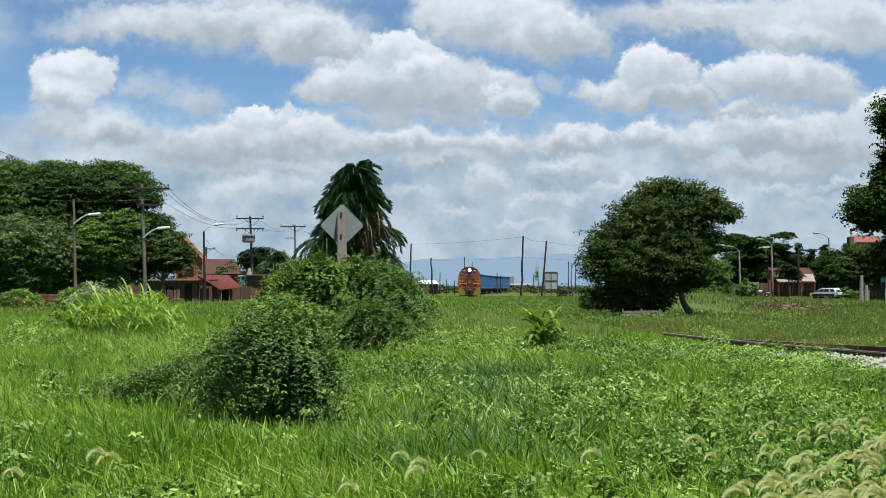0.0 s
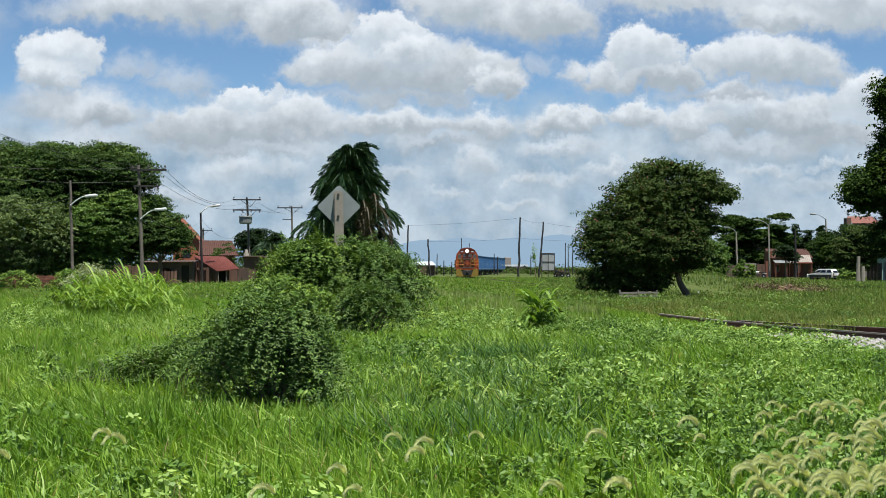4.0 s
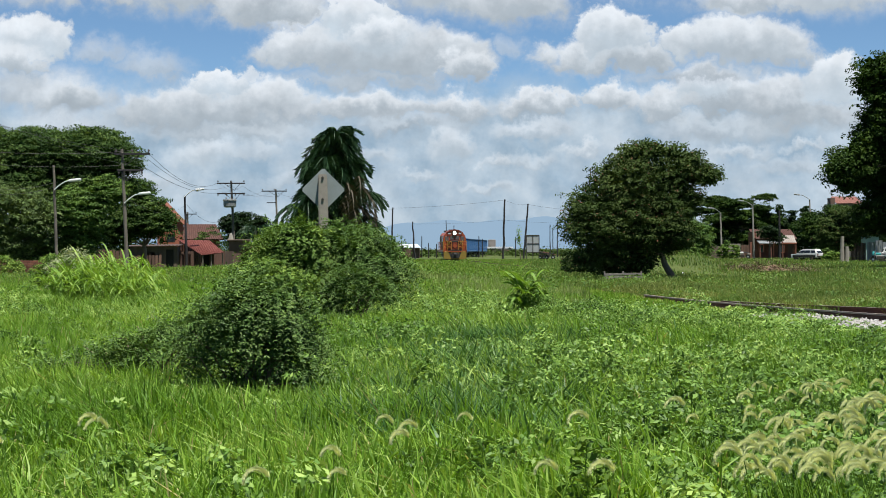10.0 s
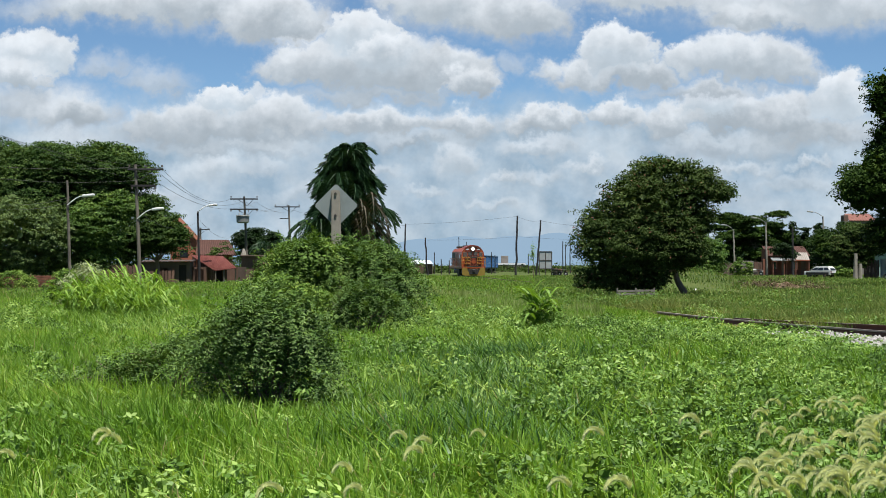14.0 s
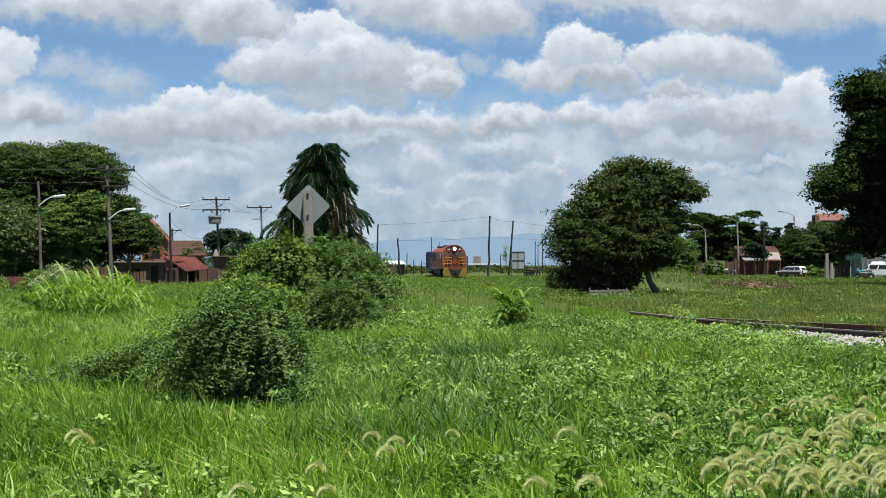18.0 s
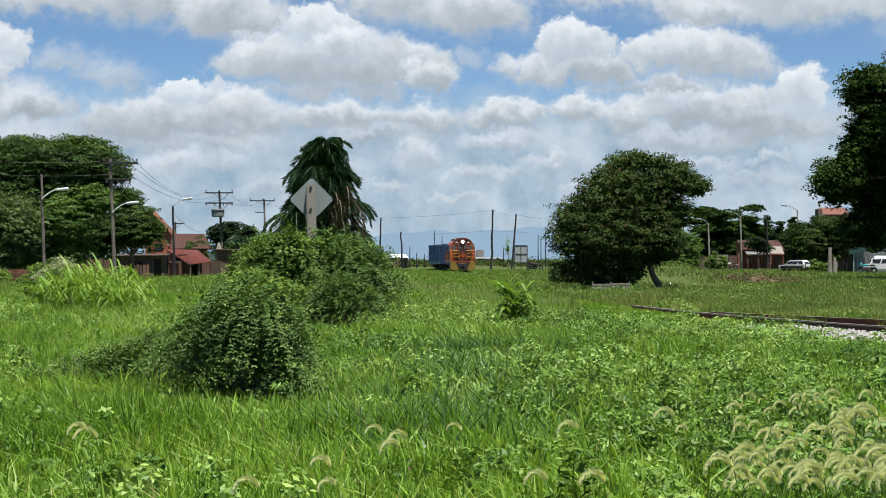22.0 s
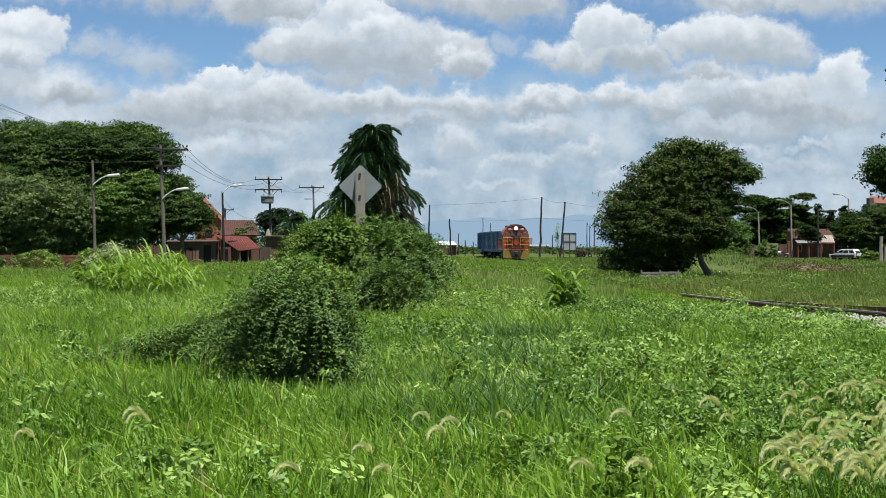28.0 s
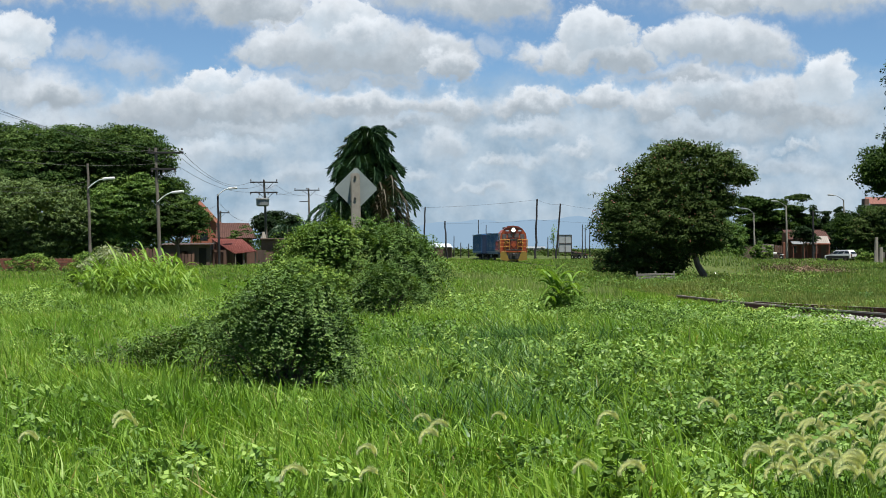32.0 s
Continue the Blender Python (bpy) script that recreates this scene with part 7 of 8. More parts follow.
def siding():
    """The rusty track that crosses the view on its way out."""
    t = thing("railway_siding", pose(0, 0, 0), "rusty railway siding on pale ballast, half hidden by weeds", "railway track", kind="structure")
    for course, y0, y1 in ((near_rail_x, 25.0, 49.5), (far_rail_x, 33.0, 43.5)):
        pts = [(float(course(y)), float(y), 0.105) for y in np.linspace(y0, y1, 60)]
        r = part("rail", rail_profile(nb(), pts), RAILSTEEL, t)
        bm = nb()
        # the strip wraps the head's sides too, to paint the pale highlight there
        head = [(-0.038, -0.03), (0.038, -0.03), (0.036, 0.003), (-0.036, 0.003)]
        rings = [[bm.verts.new((p[0] + a, p[1], p[2] + 0.149 + b)) for a, b in head] for p in pts]
        for a, b in zip(rings, rings[1:]):
            for k in range(4):
                bm.faces.new((a[k], a[(k + 1) % 4], b[(k + 1) % 4], b[k]))
        part("worn_head", bm, RAILTOP, r, "polished running surface with a highlight painted down its sides")
    me = bpy.data.meshes.new("sleeper")
    bm = box(nb(), (0, 0, 0), (2.4, 0.22, 0.16), bevel=0.015)
    bm.to_mesh(me)
    bm.free()
    me.materials.append(SLEEPER)
    for k in range(80):
        y = 20.3 + k * 0.64
        o = part("sleeper", me, SLEEPER, t)
        o.matrix_basis = pose(float(rail_x(y)), y, 0.022, 0, 0, 16 + rng.uniform(-1.5, 1.5))


siding()


def stone_shapes():
    out = []
    for k in range(6):
        bm = nb()
        bmesh.ops.create_icosphere(bm, subdivisions=1, radius=1.0)
        for v in bm.verts:
            v.co *= rng.uniform(0.65, 1.15)
            v.co.z *= 0.7
        out.append(bm)
    return out


def ballast():
    shapes = stone_shapes()
    meshes = []
    for bm in shapes:
        me = bpy.data.meshes.new("stone")
        bm.to_mesh(me)
        me.materials.append(STONE)
        meshes.append(me)
    t = thing("ballast_bed", pose(0, 0, 0), "bed of loose pale grey ballast stones by the rail", "ballast", kind="structure")
    # bed under the stones
    ys = np.linspace(22, 62, 60)
    v, f = [], []
    for i, y in enumerate(ys):
        c = float(rail_x(y))
        fade = min(1, max(0, (40 - y) / 3))
        for off, z in ((-2.6 - 0.6 * fade, -0.12), (-1.5 - 0.7 * fade, 0.05), (-0.5, 0.085), (0.5, 0.085), (1.5, 0.06), (2.6, -0.05)):
            v.append((c + off, y, z + 0.02 * math.sin(i * 1.7 + off) if abs(off) > 1.5 else max(z, gz(c + off, y) + 0.004)))
        if i:
            o = (i - 1) * 6
            f += [(o + k, o + k + 1, o + k + 7, o + k + 6) for k in range(5)]
    part("gravel_bed", set_mesh("gravel_bed", v, f, SOILHEAP), SOILHEAP, t)

    def spot():
        y = rng.uniform(26, 37.0)
        off = rng.uniform(-3.3, -0.9) if rng.random() < 0.94 else rng.uniform(-0.9, 1.7)
        z = max(gz(float(rail_x(y)) + off, y), float(np.interp(off, [-2.8, -1.9, -0.6, 1.2, 2.0], [-0.04, 0.06, 0.10, 0.10, 0.05]))) + rng.uniform(0.0, 0.035)
        s = rng.uniform(0.03, 0.068)
        return Matrix.LocRotScale((float(rail_x(y)) + off, y, z), Euler(rng.uniform(0, 6.28, 3)), (s, s, s))

    for k in range(300):
        o = part("stone", meshes[k % 6], STONE, t)
        while True:
            m = spot()
            if m.translation.y < 38 and m.translation.x < rail_x(m.translation.y) - 0.9:
                break
        o.matrix_basis = m
    base = []
    for bm in shapes:
        bm.verts.index_update()
        base.append((np.array([v.co for v in bm.verts]), np.array([[v.index for v in f_.verts] for f_ in bm.faces])))
        bm.free()
    V, F, n = [], [], 0
    for k in range(4000):
        b, fc = base[k % 6]
        m = np.array(spot())
        V.append(b @ m[:3, :3].T + m[:3, 3])
        F.append(fc + n)
        n += len(b)
    tagged(part("loose_stones", set_mesh("loose_stones", np.concatenate(V), np.concatenate(F), STONE), STONE, t), kind="stuff")


ballast()


def main_line():
    """The train's own track on its low bank, deep in grass."""
    t = thing("railway_track", pose(0, 0, 0), "main railway track deep in grass below the train", "railway track", kind="structure")
    ys = np.linspace(140, 400, 90)
    for off in (-0.52, 0.52):
        part("rail", rail_profile(nb(), [(float(track_x(y)) + off, float(y), RAIL_TOP - 0.148) for y in ys]), RAILSTEEL, t)
    bm = nb()
    for k in range(300):
        y = 141 + k * 0.85
        box(bm, (float(track_x(y)), y, RAIL_TOP - 0.225), (2.0, 0.22, 0.15))
    tagged(part("sleepers", bm, SLEEPER, t), kind="stuff")
    v, f = [], []
    for i, y in enumerate(ys):
        c = float(track_x(y))
        for off, z in ((-2.6, -0.2), (-1.3, RAIL_TOP - 0.2), (1.3, RAIL_TOP - 0.2), (2.6, -0.2)):
            v.append((c + off, y, z))
        if i:
            o = (i - 1) * 4
            f += [(o + k, o + k + 1, o + k + 5, o + k + 4) for k in range(3)]
    part("bank", set_mesh("bank", v, f, SOILHEAP), SOILHEAP, t)


main_line()


BRUSH = foliage("dry_brushwood", (0.035, 0.028, 0.016), (0.085, 0.065, 0.036), (0.16, 0.13, 0.07), 0.1, 0.8)


# ---- soil heaps and litter on the right-hand field ----
def heap(u, d, w, h, label):
    p = place(u, 0, d)
    t = thing("soil_heap", pose(p.x, d, gz(p.x, d) - 0.05), label, "heap")
    bm = nb()
    bmesh.ops.create_icosphere(bm, subdivisions=4, radius=1.0)
    for v in bm.verts:
        n = 0.55 * noise.noise(v.co * 1.9 + Vector((u, d, 0))) + 0.3 * noise.noise(v.co * 5.0)
        v.co *= 1 + n
        v.co = Vector((v.co.x * w * 0.8, v.co.y * 0.8, max(-0.05, v.co.z * h * 0.6)))
    part("soil", bm, SOILHEAP, t)
    pts = np.stack([rng.normal(0, w * 0.7, 1100), rng.normal(-0.2, 0.6, 1100), np.abs(rng.normal(0, h * 0.5, 1100))], -1)
    part("dry_brush", leaf_quads("dry_brush", pts, 0.24, BRUSH, 0.2, 0.16), BRUSH, t, "dry cut branches")
    return t


heap(5.45, 101, 0.9, 0.36, "heap of reddish soil and dry brush")
heap(5.90, 100, 1.3, 0.66, "larger heap of reddish soil and dry brush")
heap(6.35, 101, 0.9, 0.42, "low heap of reddish soil with dry grass")


def litter(u, d, s, label):
    p = place(u, 0, d)
    t = thing("plastic_bag", pose(p.x, d, gz(p.x, d)), label, "bag")
    bm = nb()
    bmesh.ops.create_icosphere(bm, subdivisions=3, radius=s)
    for v in bm.verts:
        v.co *= 1 + 0.5 * noise.noise(v.co * 6 / s * 0.3)
        v.co.z = v.co.z * 0.6 + s * 0.5
    part("bag", bm, WHITE, t)


litter(4.40, 120, 0.20, "white plastic bag lying on the grass")
litter(4.46, 121, 0.13, "white plastic bag lying on the grass")
litter(4.35, 96, 0.09, "small white bag in the grass")


# ---- single plants ----
def strip_leaf(bm, p, az, length, width, rise, droop, seg=7):
    """One long arching leaf blade from p."""
    d = Vector((math.cos(az), math.sin(az), 0))
    s = Vector((-d.y, d.x, 0))
    prev = None
    for k in range(seg + 1):
        q = k / seg
        c = Vector(p) + d * length * (q * 0.75) + Vector((0, 0, length * (rise * q - droop * q * q)))
        w = width * (0.35 + 1.3 * q) * (1 - q) * 1.4 + 0.002
        cur = [bm.verts.new(c - s * w), bm.verts.new(c + Vector((0, 0, -w * 0.5))), bm.verts.new(c + s * w)]
        if prev:
            bm.faces.new((prev[0], prev[1], cur[1], cur[0]))
            bm.faces.new((prev[1], prev[2], cur[2], cur[1]))
        prev = cur
    return bm


SWAY = []


def cane_clump(x, y, n, h, label, spread=0.5, leaf=0.72, lean=-0.3):
    t = thing("cane_clump", pose(x, y, gz(x, y)), label, "cane grass", "cane clumps")
    for k in range(n):
        a, b = rng.uniform(-spread, spread), rng.uniform(-spread, spread)
        hh = h * rng.uniform(0.55, 1.0)
        part("cane", tube(nb(), (a, b, -0.05), (a + lean * 0.3, b, hh * 0.75), 0.010, 0.006, 5), CANE, t)
    bm = nb()
    for k in range(n * 7):
        a, b = rng.uniform(-spread, spread), rng.uniform(-spread, spread)
        z = h * rng.uniform(0.2, 0.75)
        strip_leaf(bm, (a + lean * 0.3 * z / h, b, z), rng.choice([0, math.pi]) * 0.0 + (math.pi if rng.random() < 0.82 else 0) + rng.normal(0, 0.8), leaf * rng.uniform(0.6, 1.2), 0.034, rng.uniform(0.7, 1.6), rng.uniform(0.6, 1.5))
    part("leaves", bm, CANE, t, "long yellow-green arching leaves")
    return t


for k in range(16):
    u = -6.55 + 0.105 * k + rng.uniform(-0.05, 0.05)
    d = 44 + 5 * rng.random()
    SWAY.append((cane_clump(u * d / 30.315, d, 9, 1.22 + 0.28 * math.sin(k * 1.3) - 0.2 * (k > 13) - 0.25 * (k < 3), "tall yellow-green cane grass bending in the wind"), 2.2, k))

# tall leafy weed beside the track
def tall_weed():
    p = place(1.62, 0, 33)
    t = thing("tall_weed", pose(p.x, 33, gz(p.x, 33)), "tall weed with long pale leaves standing above the field", "weed")
    for k in range(7):
        part("stalk", limb(nb(), (0, 0, -0.05), (rng.uniform(-0.5, 0.4), rng.uniform(-0.2, 0.2), rng.uniform(0.65, 1.05)), 0.016, 0.006, steps=4, wob=0.04, seg=5), CANE, t)
    for k in range(56):
        z = rng.uniform(0.35, 1.0)
        part("long_leaf", strip_leaf(nb(), (rng.uniform(-0.34, 0.22) * z, rng.uniform(-0.12, 0.12), z), math.pi * (rng.random() < 0.68) + rng.normal(0, 0.5), rng.uniform(0.34, 0.62), 0.050, rng.uniform(0.9, 1.5), rng.uniform(0.7, 1.5)), CANE, t)
    c = np.stack([rng.normal(0.10, 0.13, 420), rng.normal(0.1, 0.15, 420), rng.uniform(0.05, 0.72, 420)], -1)
    tagged(part("lower_foliage", leaf_quads("lower_foliage", c, 0.085, VINE, 0.2), VINE, t), kind="stuff")
    return t


SWAY.append((tall_weed(), 4.0, 31))


def weed_plant(u, v, top, label, material, leaf=0.07, n=170):
    """A single bushy weed whose crown tops out at v on the view's scale."""
    d = (EYE[2] - top) / -v * 30.315
    x = u * d / 30.315
    z = gz(x, d)
    t = thing("weed_plant", pose(x, d, z), label, "weed", "single weeds")
    h = top - z
    for k in range(4):
        part("stem", limb(nb(), (0, 0, -0.04), (rng.uniform(-0.16, 0.16), rng.uniform(-0.1, 0.1), h * rng.uniform(0.75, 1.0)), 0.008, 0.003, steps=4, wob=0.04, seg=5), CANE, t)
    a = rng.uniform(0, 6.28, n)
    q = rng.random(n) ** 0.6
    r = 0.20 * (1.1 - q) + 0.05
    c = np.stack([np.cos(a) * r * rng.random(n) ** 0.5, np.sin(a) * r, h * (0.25 + 0.75 * q)], -1)
    tagged(part("leaves", leaf_quads("leaves", c, leaf, material, 0.35, 0.42, 0.1), material, t), kind="stuff")
    return t


for k, (u, v, top) in enumerate(((2.72, -3.35, 0.66), (4.30, -2.05, 0.70), (4.42, -2.35, 0.64), (0.75, -3.35, 0.56), (1.3, -2.2, 0.60), (3.1, -1.75, 0.64), (5.6, -1.9, 0.58), (6.4, -2.5, 0.58), (-4.9, -3.45, 0.52), (-5.6, -3.6, 0.50), (3.9, -2.9, 0.56), (1.9, -1.6, 0.66), (5.0, -1.5, 0.60), (-0.3, -2.0, 0.60))):
    weed_plant(u, v, top, "dark leafy weed rising above the others" if k < 2 else "fresh green leafy weed among the grass", VINE if k < 2 else WEED)


def sapling():
    p = place(1.50, 0, 205)
    t = thing("sapling", pose(p.x, 205, gz(p.x, 205)), "thin pale-leaved sapling swaying by the posts", "sapling")
    part("stem", limb(nb(), (0, 0, -0.1), (-0.15, 0, 3.4), 0.05, 0.02, steps=5, wob=0.02, seg=6), BARK, t)
    c = np.stack([rng.normal(-0.2, 0.17, 320), rng.normal(0, 0.15, 320), rng.normal(2.9, 0.55, 320)], -1)
    part("leaves", leaf_quads("leaves", c, 0.17, CANE, 0.1), CANE, t)
    return t


SWAY.append((sapling(), 5.0, 37))

# low shrubs before the brick wall and along the right-hand edge
for u, d, w, h, mt, label in ((-7.75, 100, 1.3, 1.2, VINE, "light green shrub before the brick wall"), (-8.7, 108, 1.2, 1.0, BUSH, "dark shrub before the brick wall"), (-6.42, 52, 0.62, 1.42, PALESHRUB, "pale silvery shrub beside the cane grass"), (-6.75, 60, 0.6, 1.3, VINE, "light green shrub by the cane grass"),
                              (5.18, 225, 1.3, 2.2, VINE, "leafy shrub by the garden wall"), (6.9, 205, 2.0, 1.6, BUSH, "dark hedge behind a parked car"), (7.05, 190, 1.2, 1.1, VINE, "low green shrub by the plot fence"), (2.55, 98, 0.9, 1.2, TREE_OLIVE, "scrub at the foot of the olive tree"),
                              (-3.96, 182, 1.7, 4.1, TREE_LEFT, "green shrub behind the red-roofed shed"), (-3.35, 178, 1.9, 3.0, TREE_DARK, "dark shrub behind the grey hut"), (-2.95, 150, 2.2, 2.6, TREE_OLIVE, "olive scrub behind the tall bush"), (-0.95, 150, 1.2, 2.0, TREE_LEFT, "scrub beside the palm")):
    p = place(u, 0, d)
    z = gz(p.x, d)
    shrub("shrub", p.x, d, [(p.x, d, z + h * 0.55, w, w * 0.8, h * 0.5), (p.x + w * 0.5, d, z + h * 0.4, w * 0.6, w * 0.6, h * 0.4), (p.x - w * 0.55, d, z + h * 0.42, w * 0.6, w * 0.6, h * 0.42)], 80, 56, 0.28 * max(0.8, w * 0.7), 0.12 * (d / 90) ** 0.6, mt, label, 9)


# hedge row behind the right-hand houses
for k in range(11):
    d = 264 + 6 * (k % 3)
    x = (4.15 + 0.32 * k) * d / 30.315
    hh = 3.6 + 1.2 * math.sin(k * 2.1)
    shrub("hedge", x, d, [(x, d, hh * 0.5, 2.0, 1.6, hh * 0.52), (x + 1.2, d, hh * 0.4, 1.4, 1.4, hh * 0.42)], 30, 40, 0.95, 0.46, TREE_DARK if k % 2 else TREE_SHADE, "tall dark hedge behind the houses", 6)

# small palms and dark trees behind the left-hand houses
tree("tree", -23.5, 200, 3.2, 0.2, [(-23.9, 200, 4.6, 1.4, 2, 1.0), (-22.8, 201, 5.0, 0.9, 1.6, 0.8), (-23.0, 200, 3.2, 1.6, 1.6, 1.3)], 80, 90, 0.6, 0.26, TREE_DARK, "dark round tree behind the tiled house", 4)
tree("tree", -20.2, 205, 3.4, 0.2, [(-21.2, 205, 4.6, 1.1, 1.4, 0.9), (-18.8, 206, 3.2, 1.5, 1.5, 1.2), (-20.5, 205, 3.2, 1.4, 1.4, 1.2)], 90, 90, 0.6, 0.26, TREE_DARK, "dark tree behind the transformer pole", 4)


def small_palm(x, y, h):
    z = gz(x, y)
    t = thing("small_palm", pose(x, y, z), "small palm with arching fronds behind the houses", "palm tree")
    part("trunk", tube(nb(), (0, 0, -0.1), (0, 0, h), 0.16, 0.12, 8), BARK, t)
    me = frond_mesh("frond", 2.6, 45, -60, PALM, 18, 0.5)
    for k in range(14):
        o = part("frond", me, PALM, t)
        o.matrix_basis = Matrix.Translation((0, 0, h)) @ pose(0, 0, 0, 0, 0, k * 137.5) @ pose(0, 0, 0, 0, -15 + 8 * (k % 7), 0)


small_palm(-18.8, 178, 3.6)
small_palm(-17.4, 196, 3.0)


# distant tree line
def far_woods():
    P = []
    for k in range(230):
        u = rng.uniform(-10, 10)
        d = rng.uniform(300, 620)
        h = rng.uniform(1.6, 3.0)
        if -0.9 < u < 2.4:
            h *= 0.55
        c = place(u, 0, d)
        if abs(c.x - float(track_x(d))) < 9 and d < 430:
            continue
        P.append(np.stack([c.x + rng.normal(0, 3.6, 200), c.y + rng.normal(0, 2.5, 200), np.clip(np.abs(rng.normal(0.2, 0.5, 200)), 0, 1.1) * h * 1.1], -1))
    for k in range(150):
        # low scrub beyond the railway
        u, d, h = rng.uniform(-1.0, 2.5), rng.uniform(330, 600), rng.uniform(0.6, 1.2)
        c = place(u, 0, d)
        if abs(c.x - float(track_x(d))) > 6 or d > 430:
            P.append(np.stack([c.x + rng.normal(0, 3.0, 160), c.y + rng.normal(0, 2.0, 160), np.abs(rng.normal(0.1, 0.5, 160)).clip(0, 1.1) * h], -1))
    me = leaf_quads("far_woods", np.concatenate(P), 0.48, TREE_OLIVE, 0.3, 0.7)
    tagged(new("far_woods", me), "low dark tree line along the horizon", "trees", kind="stuff")


far_woods()


# ---- feathery seed heads ----
def plume_meshes(seed):
    """A drooping seed head: a tapered soft brush round a spine that arches over to one side."""
    r = np.random.default_rng(seed)
    v, f = [], []
    R = 0.045 + 0.010 * r.random()
    for k in range(900):
        q = r.random() ** 0.9
        a = radians(15) + radians(150) * q
        c = np.array([-R * (1 - math.cos(a)), 0, R * 1.15 * math.sin(a)])
        tang = np.array([-math.sin(a), 0, 1.15 * math.cos(a)])
        n_ = np.array([math.cos(a), 0, math.sin(a)])
        o_ = n_ * r.normal(0, 0.30) + np.array([0, r.normal(0, 0.34), 0]) + np.array([0, 0, -0.15])
        d = tang * r.uniform(0.55, 1.0) + o_
        d = d / np.linalg.norm(d) * r.uniform(0.018, 0.032) * (1.1 - 0.45 * q)
        w = np.cross(d, [0.0, 1.0, 0.0])
        w = w / (np.linalg.norm(w) + 1e-9) * 0.0023
        o = len(v)
        v += [tuple(c - w), tuple(c + w), tuple(c + d)]
        f.append((o, o + 1, o + 2))
    return set_mesh("seed_head", v, f, PLUME)


PLUMES = []


def plumes():
    heads = [plume_meshes(k) for k in range(5)]
    spots = [(-0.74, -3.14), (-0.29, -3.22), (-0.44, -3.40), (-1.69, -3.74), (0.66, -3.09), (2.76, -3.09), (4.41, -2.86), (4.66, -3.09), (-5.94, -3.09), (-5.79, -3.24), (-7.64, -3.49), (2.2, -4.0), (-1.5, -4.05), (3.2, -4.05), (-2.9, -4.1)]
    for k in range(150):
        u = 5.35 + 4.0 * rng.random() ** 0.75
        spots.append((u, -2.45 - 1.75 * rng.random() - 0.12 * (8.0 - u) * 0.3))
    for k, (u, v) in enumerate(spots):
        top = 0.58 + 0.14 * rng.random()
        d = (EYE[2] - top) / -v * 30.315
        x = u * d / 30.315
        z = gz(x, d)
        t = thing("feather_grass", pose(x, d, z), "grass stalk with a drooping pale feathery seed head", "grass stalk", "feathery seed heads")
        hgt = top - z
        part("stalk", bent_tube(nb(), [(0.10, 0, -0.03), (0.07, 0, hgt * 0.5), (0.015, 0, hgt * 0.9), (0.0, 0, hgt + 0.012)], 0.0035, 0.0022, 5), CANE, t)
        o = part("seed_head", heads[k % 5], PLUME, t)
        o.matrix_basis = Matrix.Translation((0, 0, hgt)) @ pose(0, 0, 0, 0, rng.uniform(-16, 16), rng.uniform(-35, 35)) @ Matrix.Diagonal((*([rng.uniform(0.8, 1.2)] * 3), 1))
        PLUMES.append((t, k))


plumes()


# ---- birds ----
def bird(m, span, label):
    t = thing("bird", m, label, "bird")
    bm = nb()
    bmesh.ops.create_icosphere(bm, subdivisions=2, radius=1.0)
    for v in bm.verts:
        v.co = Vector((v.co.x * span * 0.24, v.co.y * span * 0.075, v.co.z * span * 0.07))
    part("body", bm, FEATHER, t)
    for s in (-1, 1):
        bm = slab(nb(), [(0.10 * span, 0.0), (-0.08 * span, 0.0), (-0.14 * span, 0.30 * span), (-0.10 * span, 0.5 * span), (0.02 * span, 0.28 * span)], -0.006 * span, 0.006 * span, Matrix.Diagonal((1, s, 1, 1)) @ Matrix.Rotation(0.35, 4, "X"))
        part("wing", bm, FEATHER, t)
    part("tail", slab(nb(), [(-0.2 * span, -0.02 * span), (-0.42 * span, -0.07 * span), (-0.42 * span, 0.07 * span), (-0.2 * span, 0.02 * span)], -0.004 * span, 0.004 * span), FEATHER, t)
    return t


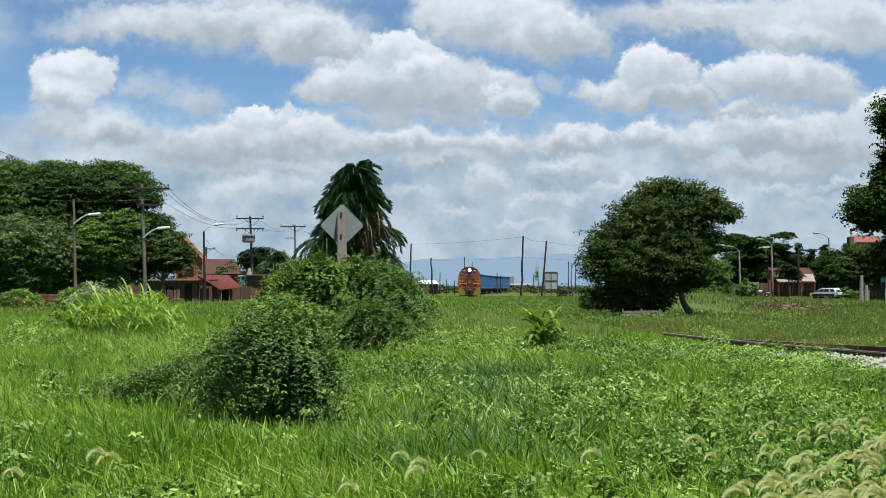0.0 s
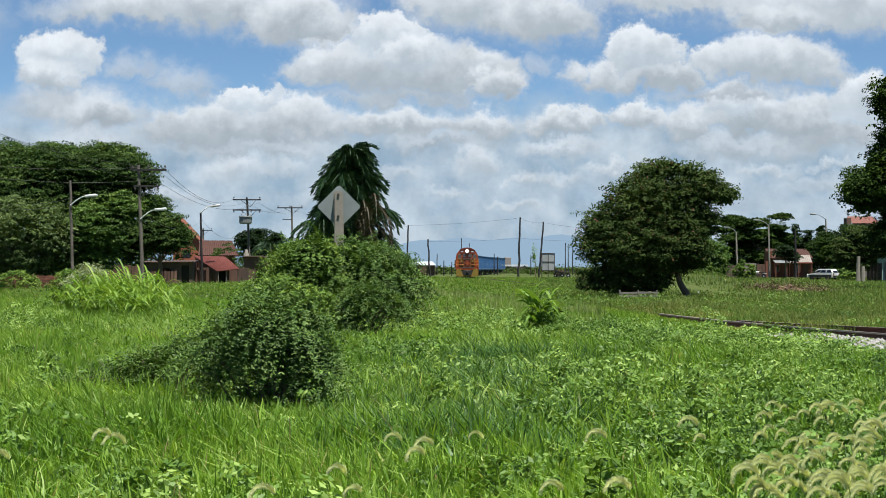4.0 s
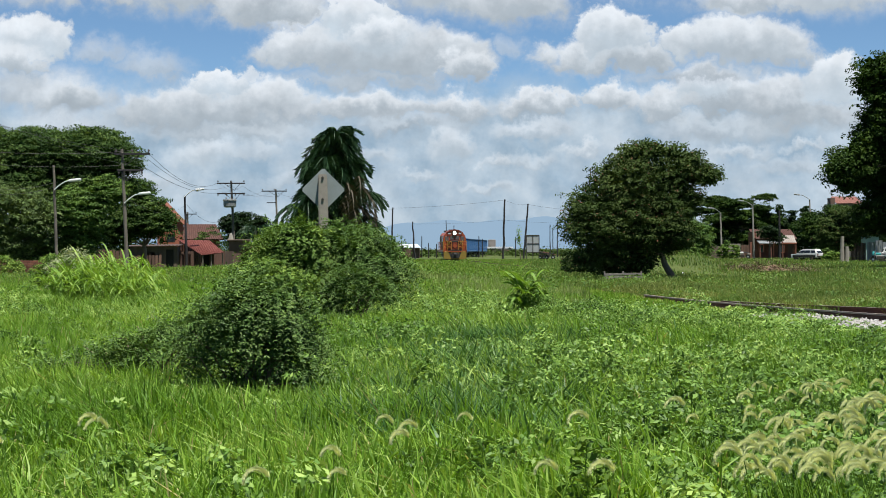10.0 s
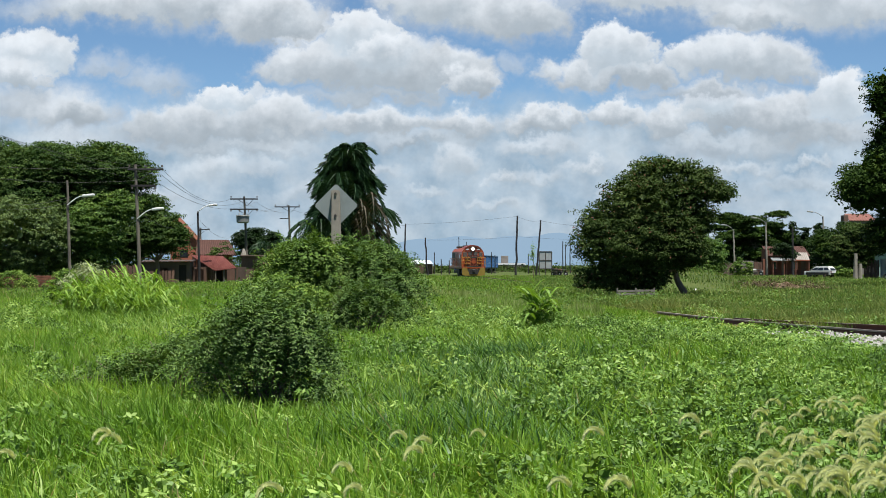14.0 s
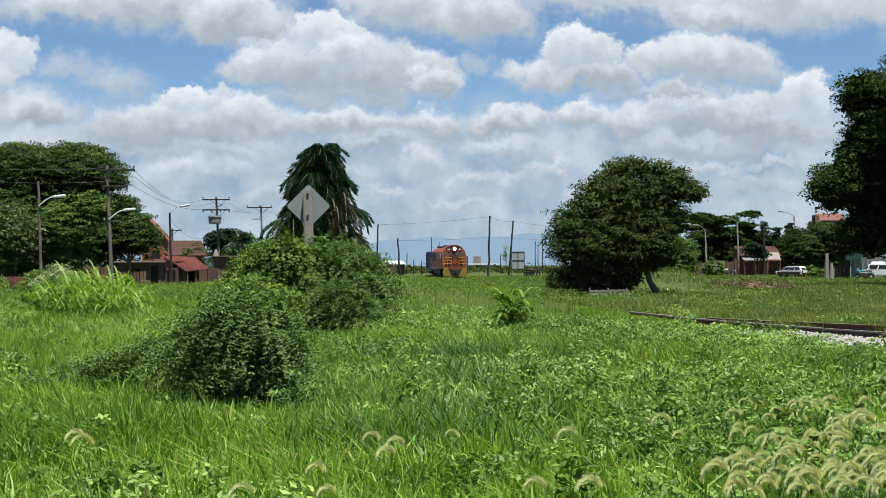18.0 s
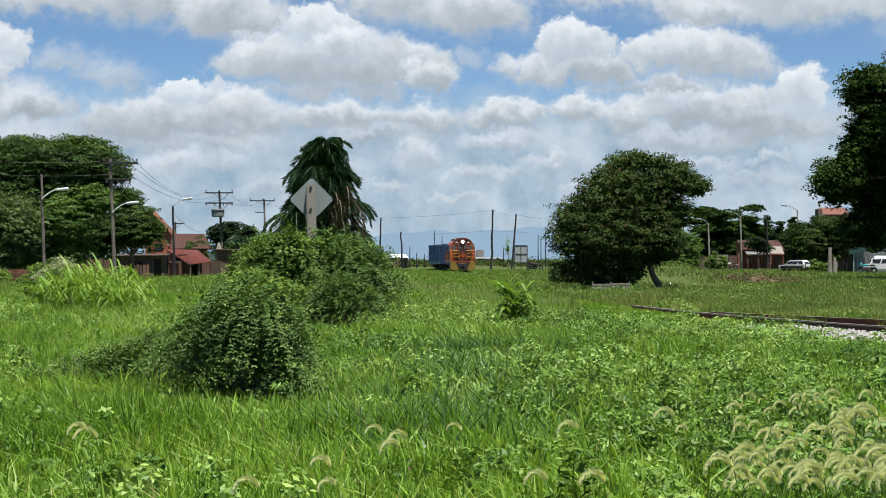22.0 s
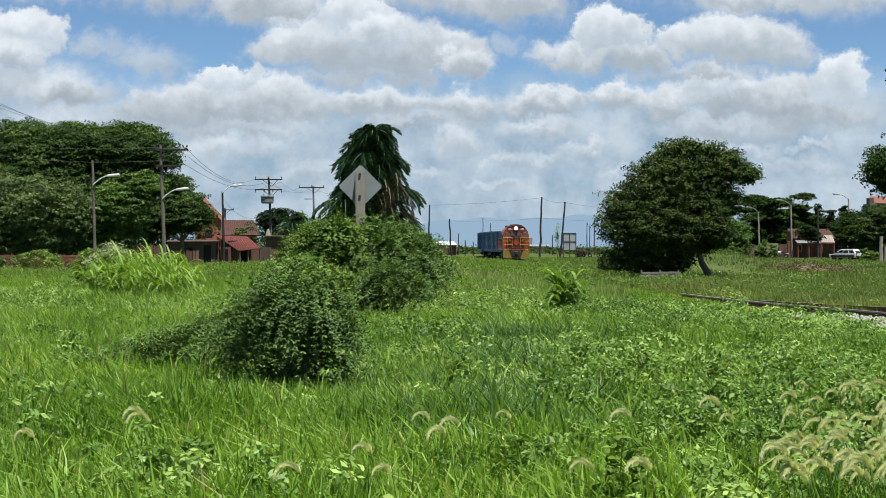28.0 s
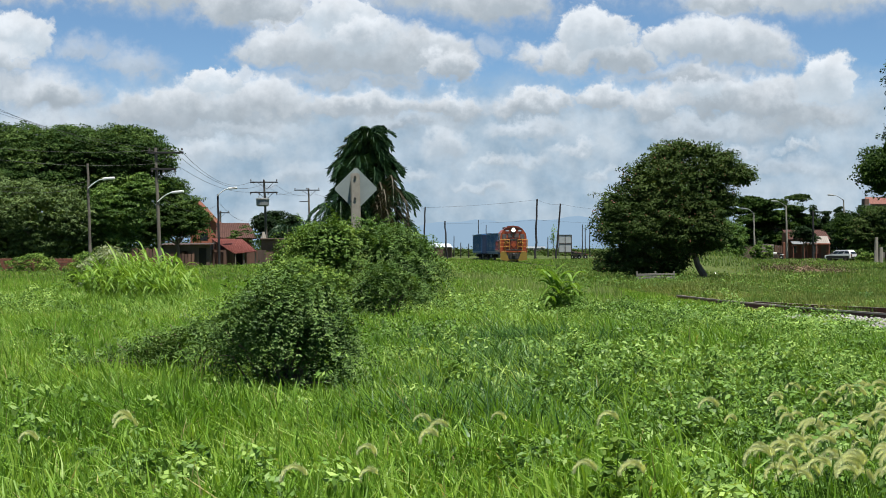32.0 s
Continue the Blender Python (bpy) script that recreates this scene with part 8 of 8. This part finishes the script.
BIRD_A = bird(pose(60, 25, 9), 0.20, "small dark bird darting across the sky")
BIRD_B = bird(pose(-60, 60, 6), 0.34, "small dark bird gliding over the trees")
def motions():
    """All that moves: the train on its line, the clouds, the birds and the plants in the wind."""
    walk(high_clouds, [(t, pose(*EYE, 0, 0, 0.0766 * (t - 13))) for t in (0, 16, 32)])
    walk(low_clouds, [(t, pose(*EYE, 0, 0, 0.0586 * (t - 13))) for t in (0, 16, 32)])
    walk(LOCO, [(t, loco_pose(train_s(t))) for t in TIMES])
    for k, w in enumerate(WAGONS):
        walk(w, [(t, on_line(train_s(t) - 11.2 - 6.7 - 14.0 * k)) for t in TIMES])

    def flight(u, v, d):
        return Matrix.Translation(place(u, v, d))

    turned = pose(0, 0, 0, 0, 0, 172)
    walk(BIRD_A, [(t, flight(u, v, 25) @ turned) for t, u, v in ((0, 60, 9), (8.2, 18.8, 6.6), (8.6, 10.6, 4.9), (8.8, 6.54, 4.01), (9.0, 2.44, 3.07), (9.2, -1.55, 2.42), (9.4, -5.3, 2.28), (9.6, -9.0, 2.3), (10.2, -20, 2.6), (32, -70, 5))])
    walk(BIRD_B, [(t, flight(u, v, 60)) for t, u, v in ((0, -42, 3.0), (16.0, -10.5, 2.0), (18.4, -5.11, 2.14), (18.6, -4.62, 2.23), (18.8, -4.23, 2.31), (19.0, -3.83, 2.50), (19.2, -3.49, 2.33), (19.4, -3.31, 1.84), (19.8, -3.0, 0.9), (20.3, -2.6, 0.12), (32, -2.6, 0.12))])

    # gusts from the right: strong at the start, then easing
    def gust(t, phase):
        g = np.interp(t, [0, 4, 9, 13, 20, 32], [1.0, 0.95, 0.7, 0.25, 0.15, 0.3])
        return g + 0.16 * math.sin(2.1 * t + phase) + 0.08 * math.sin(4.7 * t + 2 * phase)

    beats = [k * 0.8 for k in range(41)]
    for ob, m, az, tier, k in FRONDS:
        side = math.cos(radians(az))
        at, turn = Matrix.Translation(m.translation), m.to_3x3().to_4x4()
        # the wind lays the upper fronds over and trails the hanging ones
        bend = (-16, -20, -18, -14, -8, -2, 3, 4, 4)[tier] * (1.0 if side > 0 else 0.5)
        walk(ob, [(t, at @ pose(0, 0, 0, 0, bend * (gust(t, k * 0.35) - 0.2), 0) @ turn) for t in beats])
    for ob, amount, k in SWAY:
        base = ob.matrix_basis.copy()
        walk(ob, [(t, base @ pose(0, 0, 0, 0, -amount * (gust(t, k) + 0.8 * math.sin(3.1 * t + k)), 0)) for t in beats])
    for k, ob in enumerate(SPRAYS):
        walk(ob, [(t, pose(0, 0, 0, 0.6 * math.sin(1.9 * t + k), -1.3 * (gust(t, k) - 0.2) - 0.5 * math.sin(2.7 * t + 2 * k), 0)) for t in beats])
    for ob, k in PLUMES:
        base = ob.matrix_basis.copy()
        walk(ob, [(t, base @ pose(0, 0, 0, 1.5 * math.sin(2.6 * t + k), -2.5 * (gust(t, k) + math.sin(3.7 * t + 1.7 * k)), 0)) for t in beats])


motions()
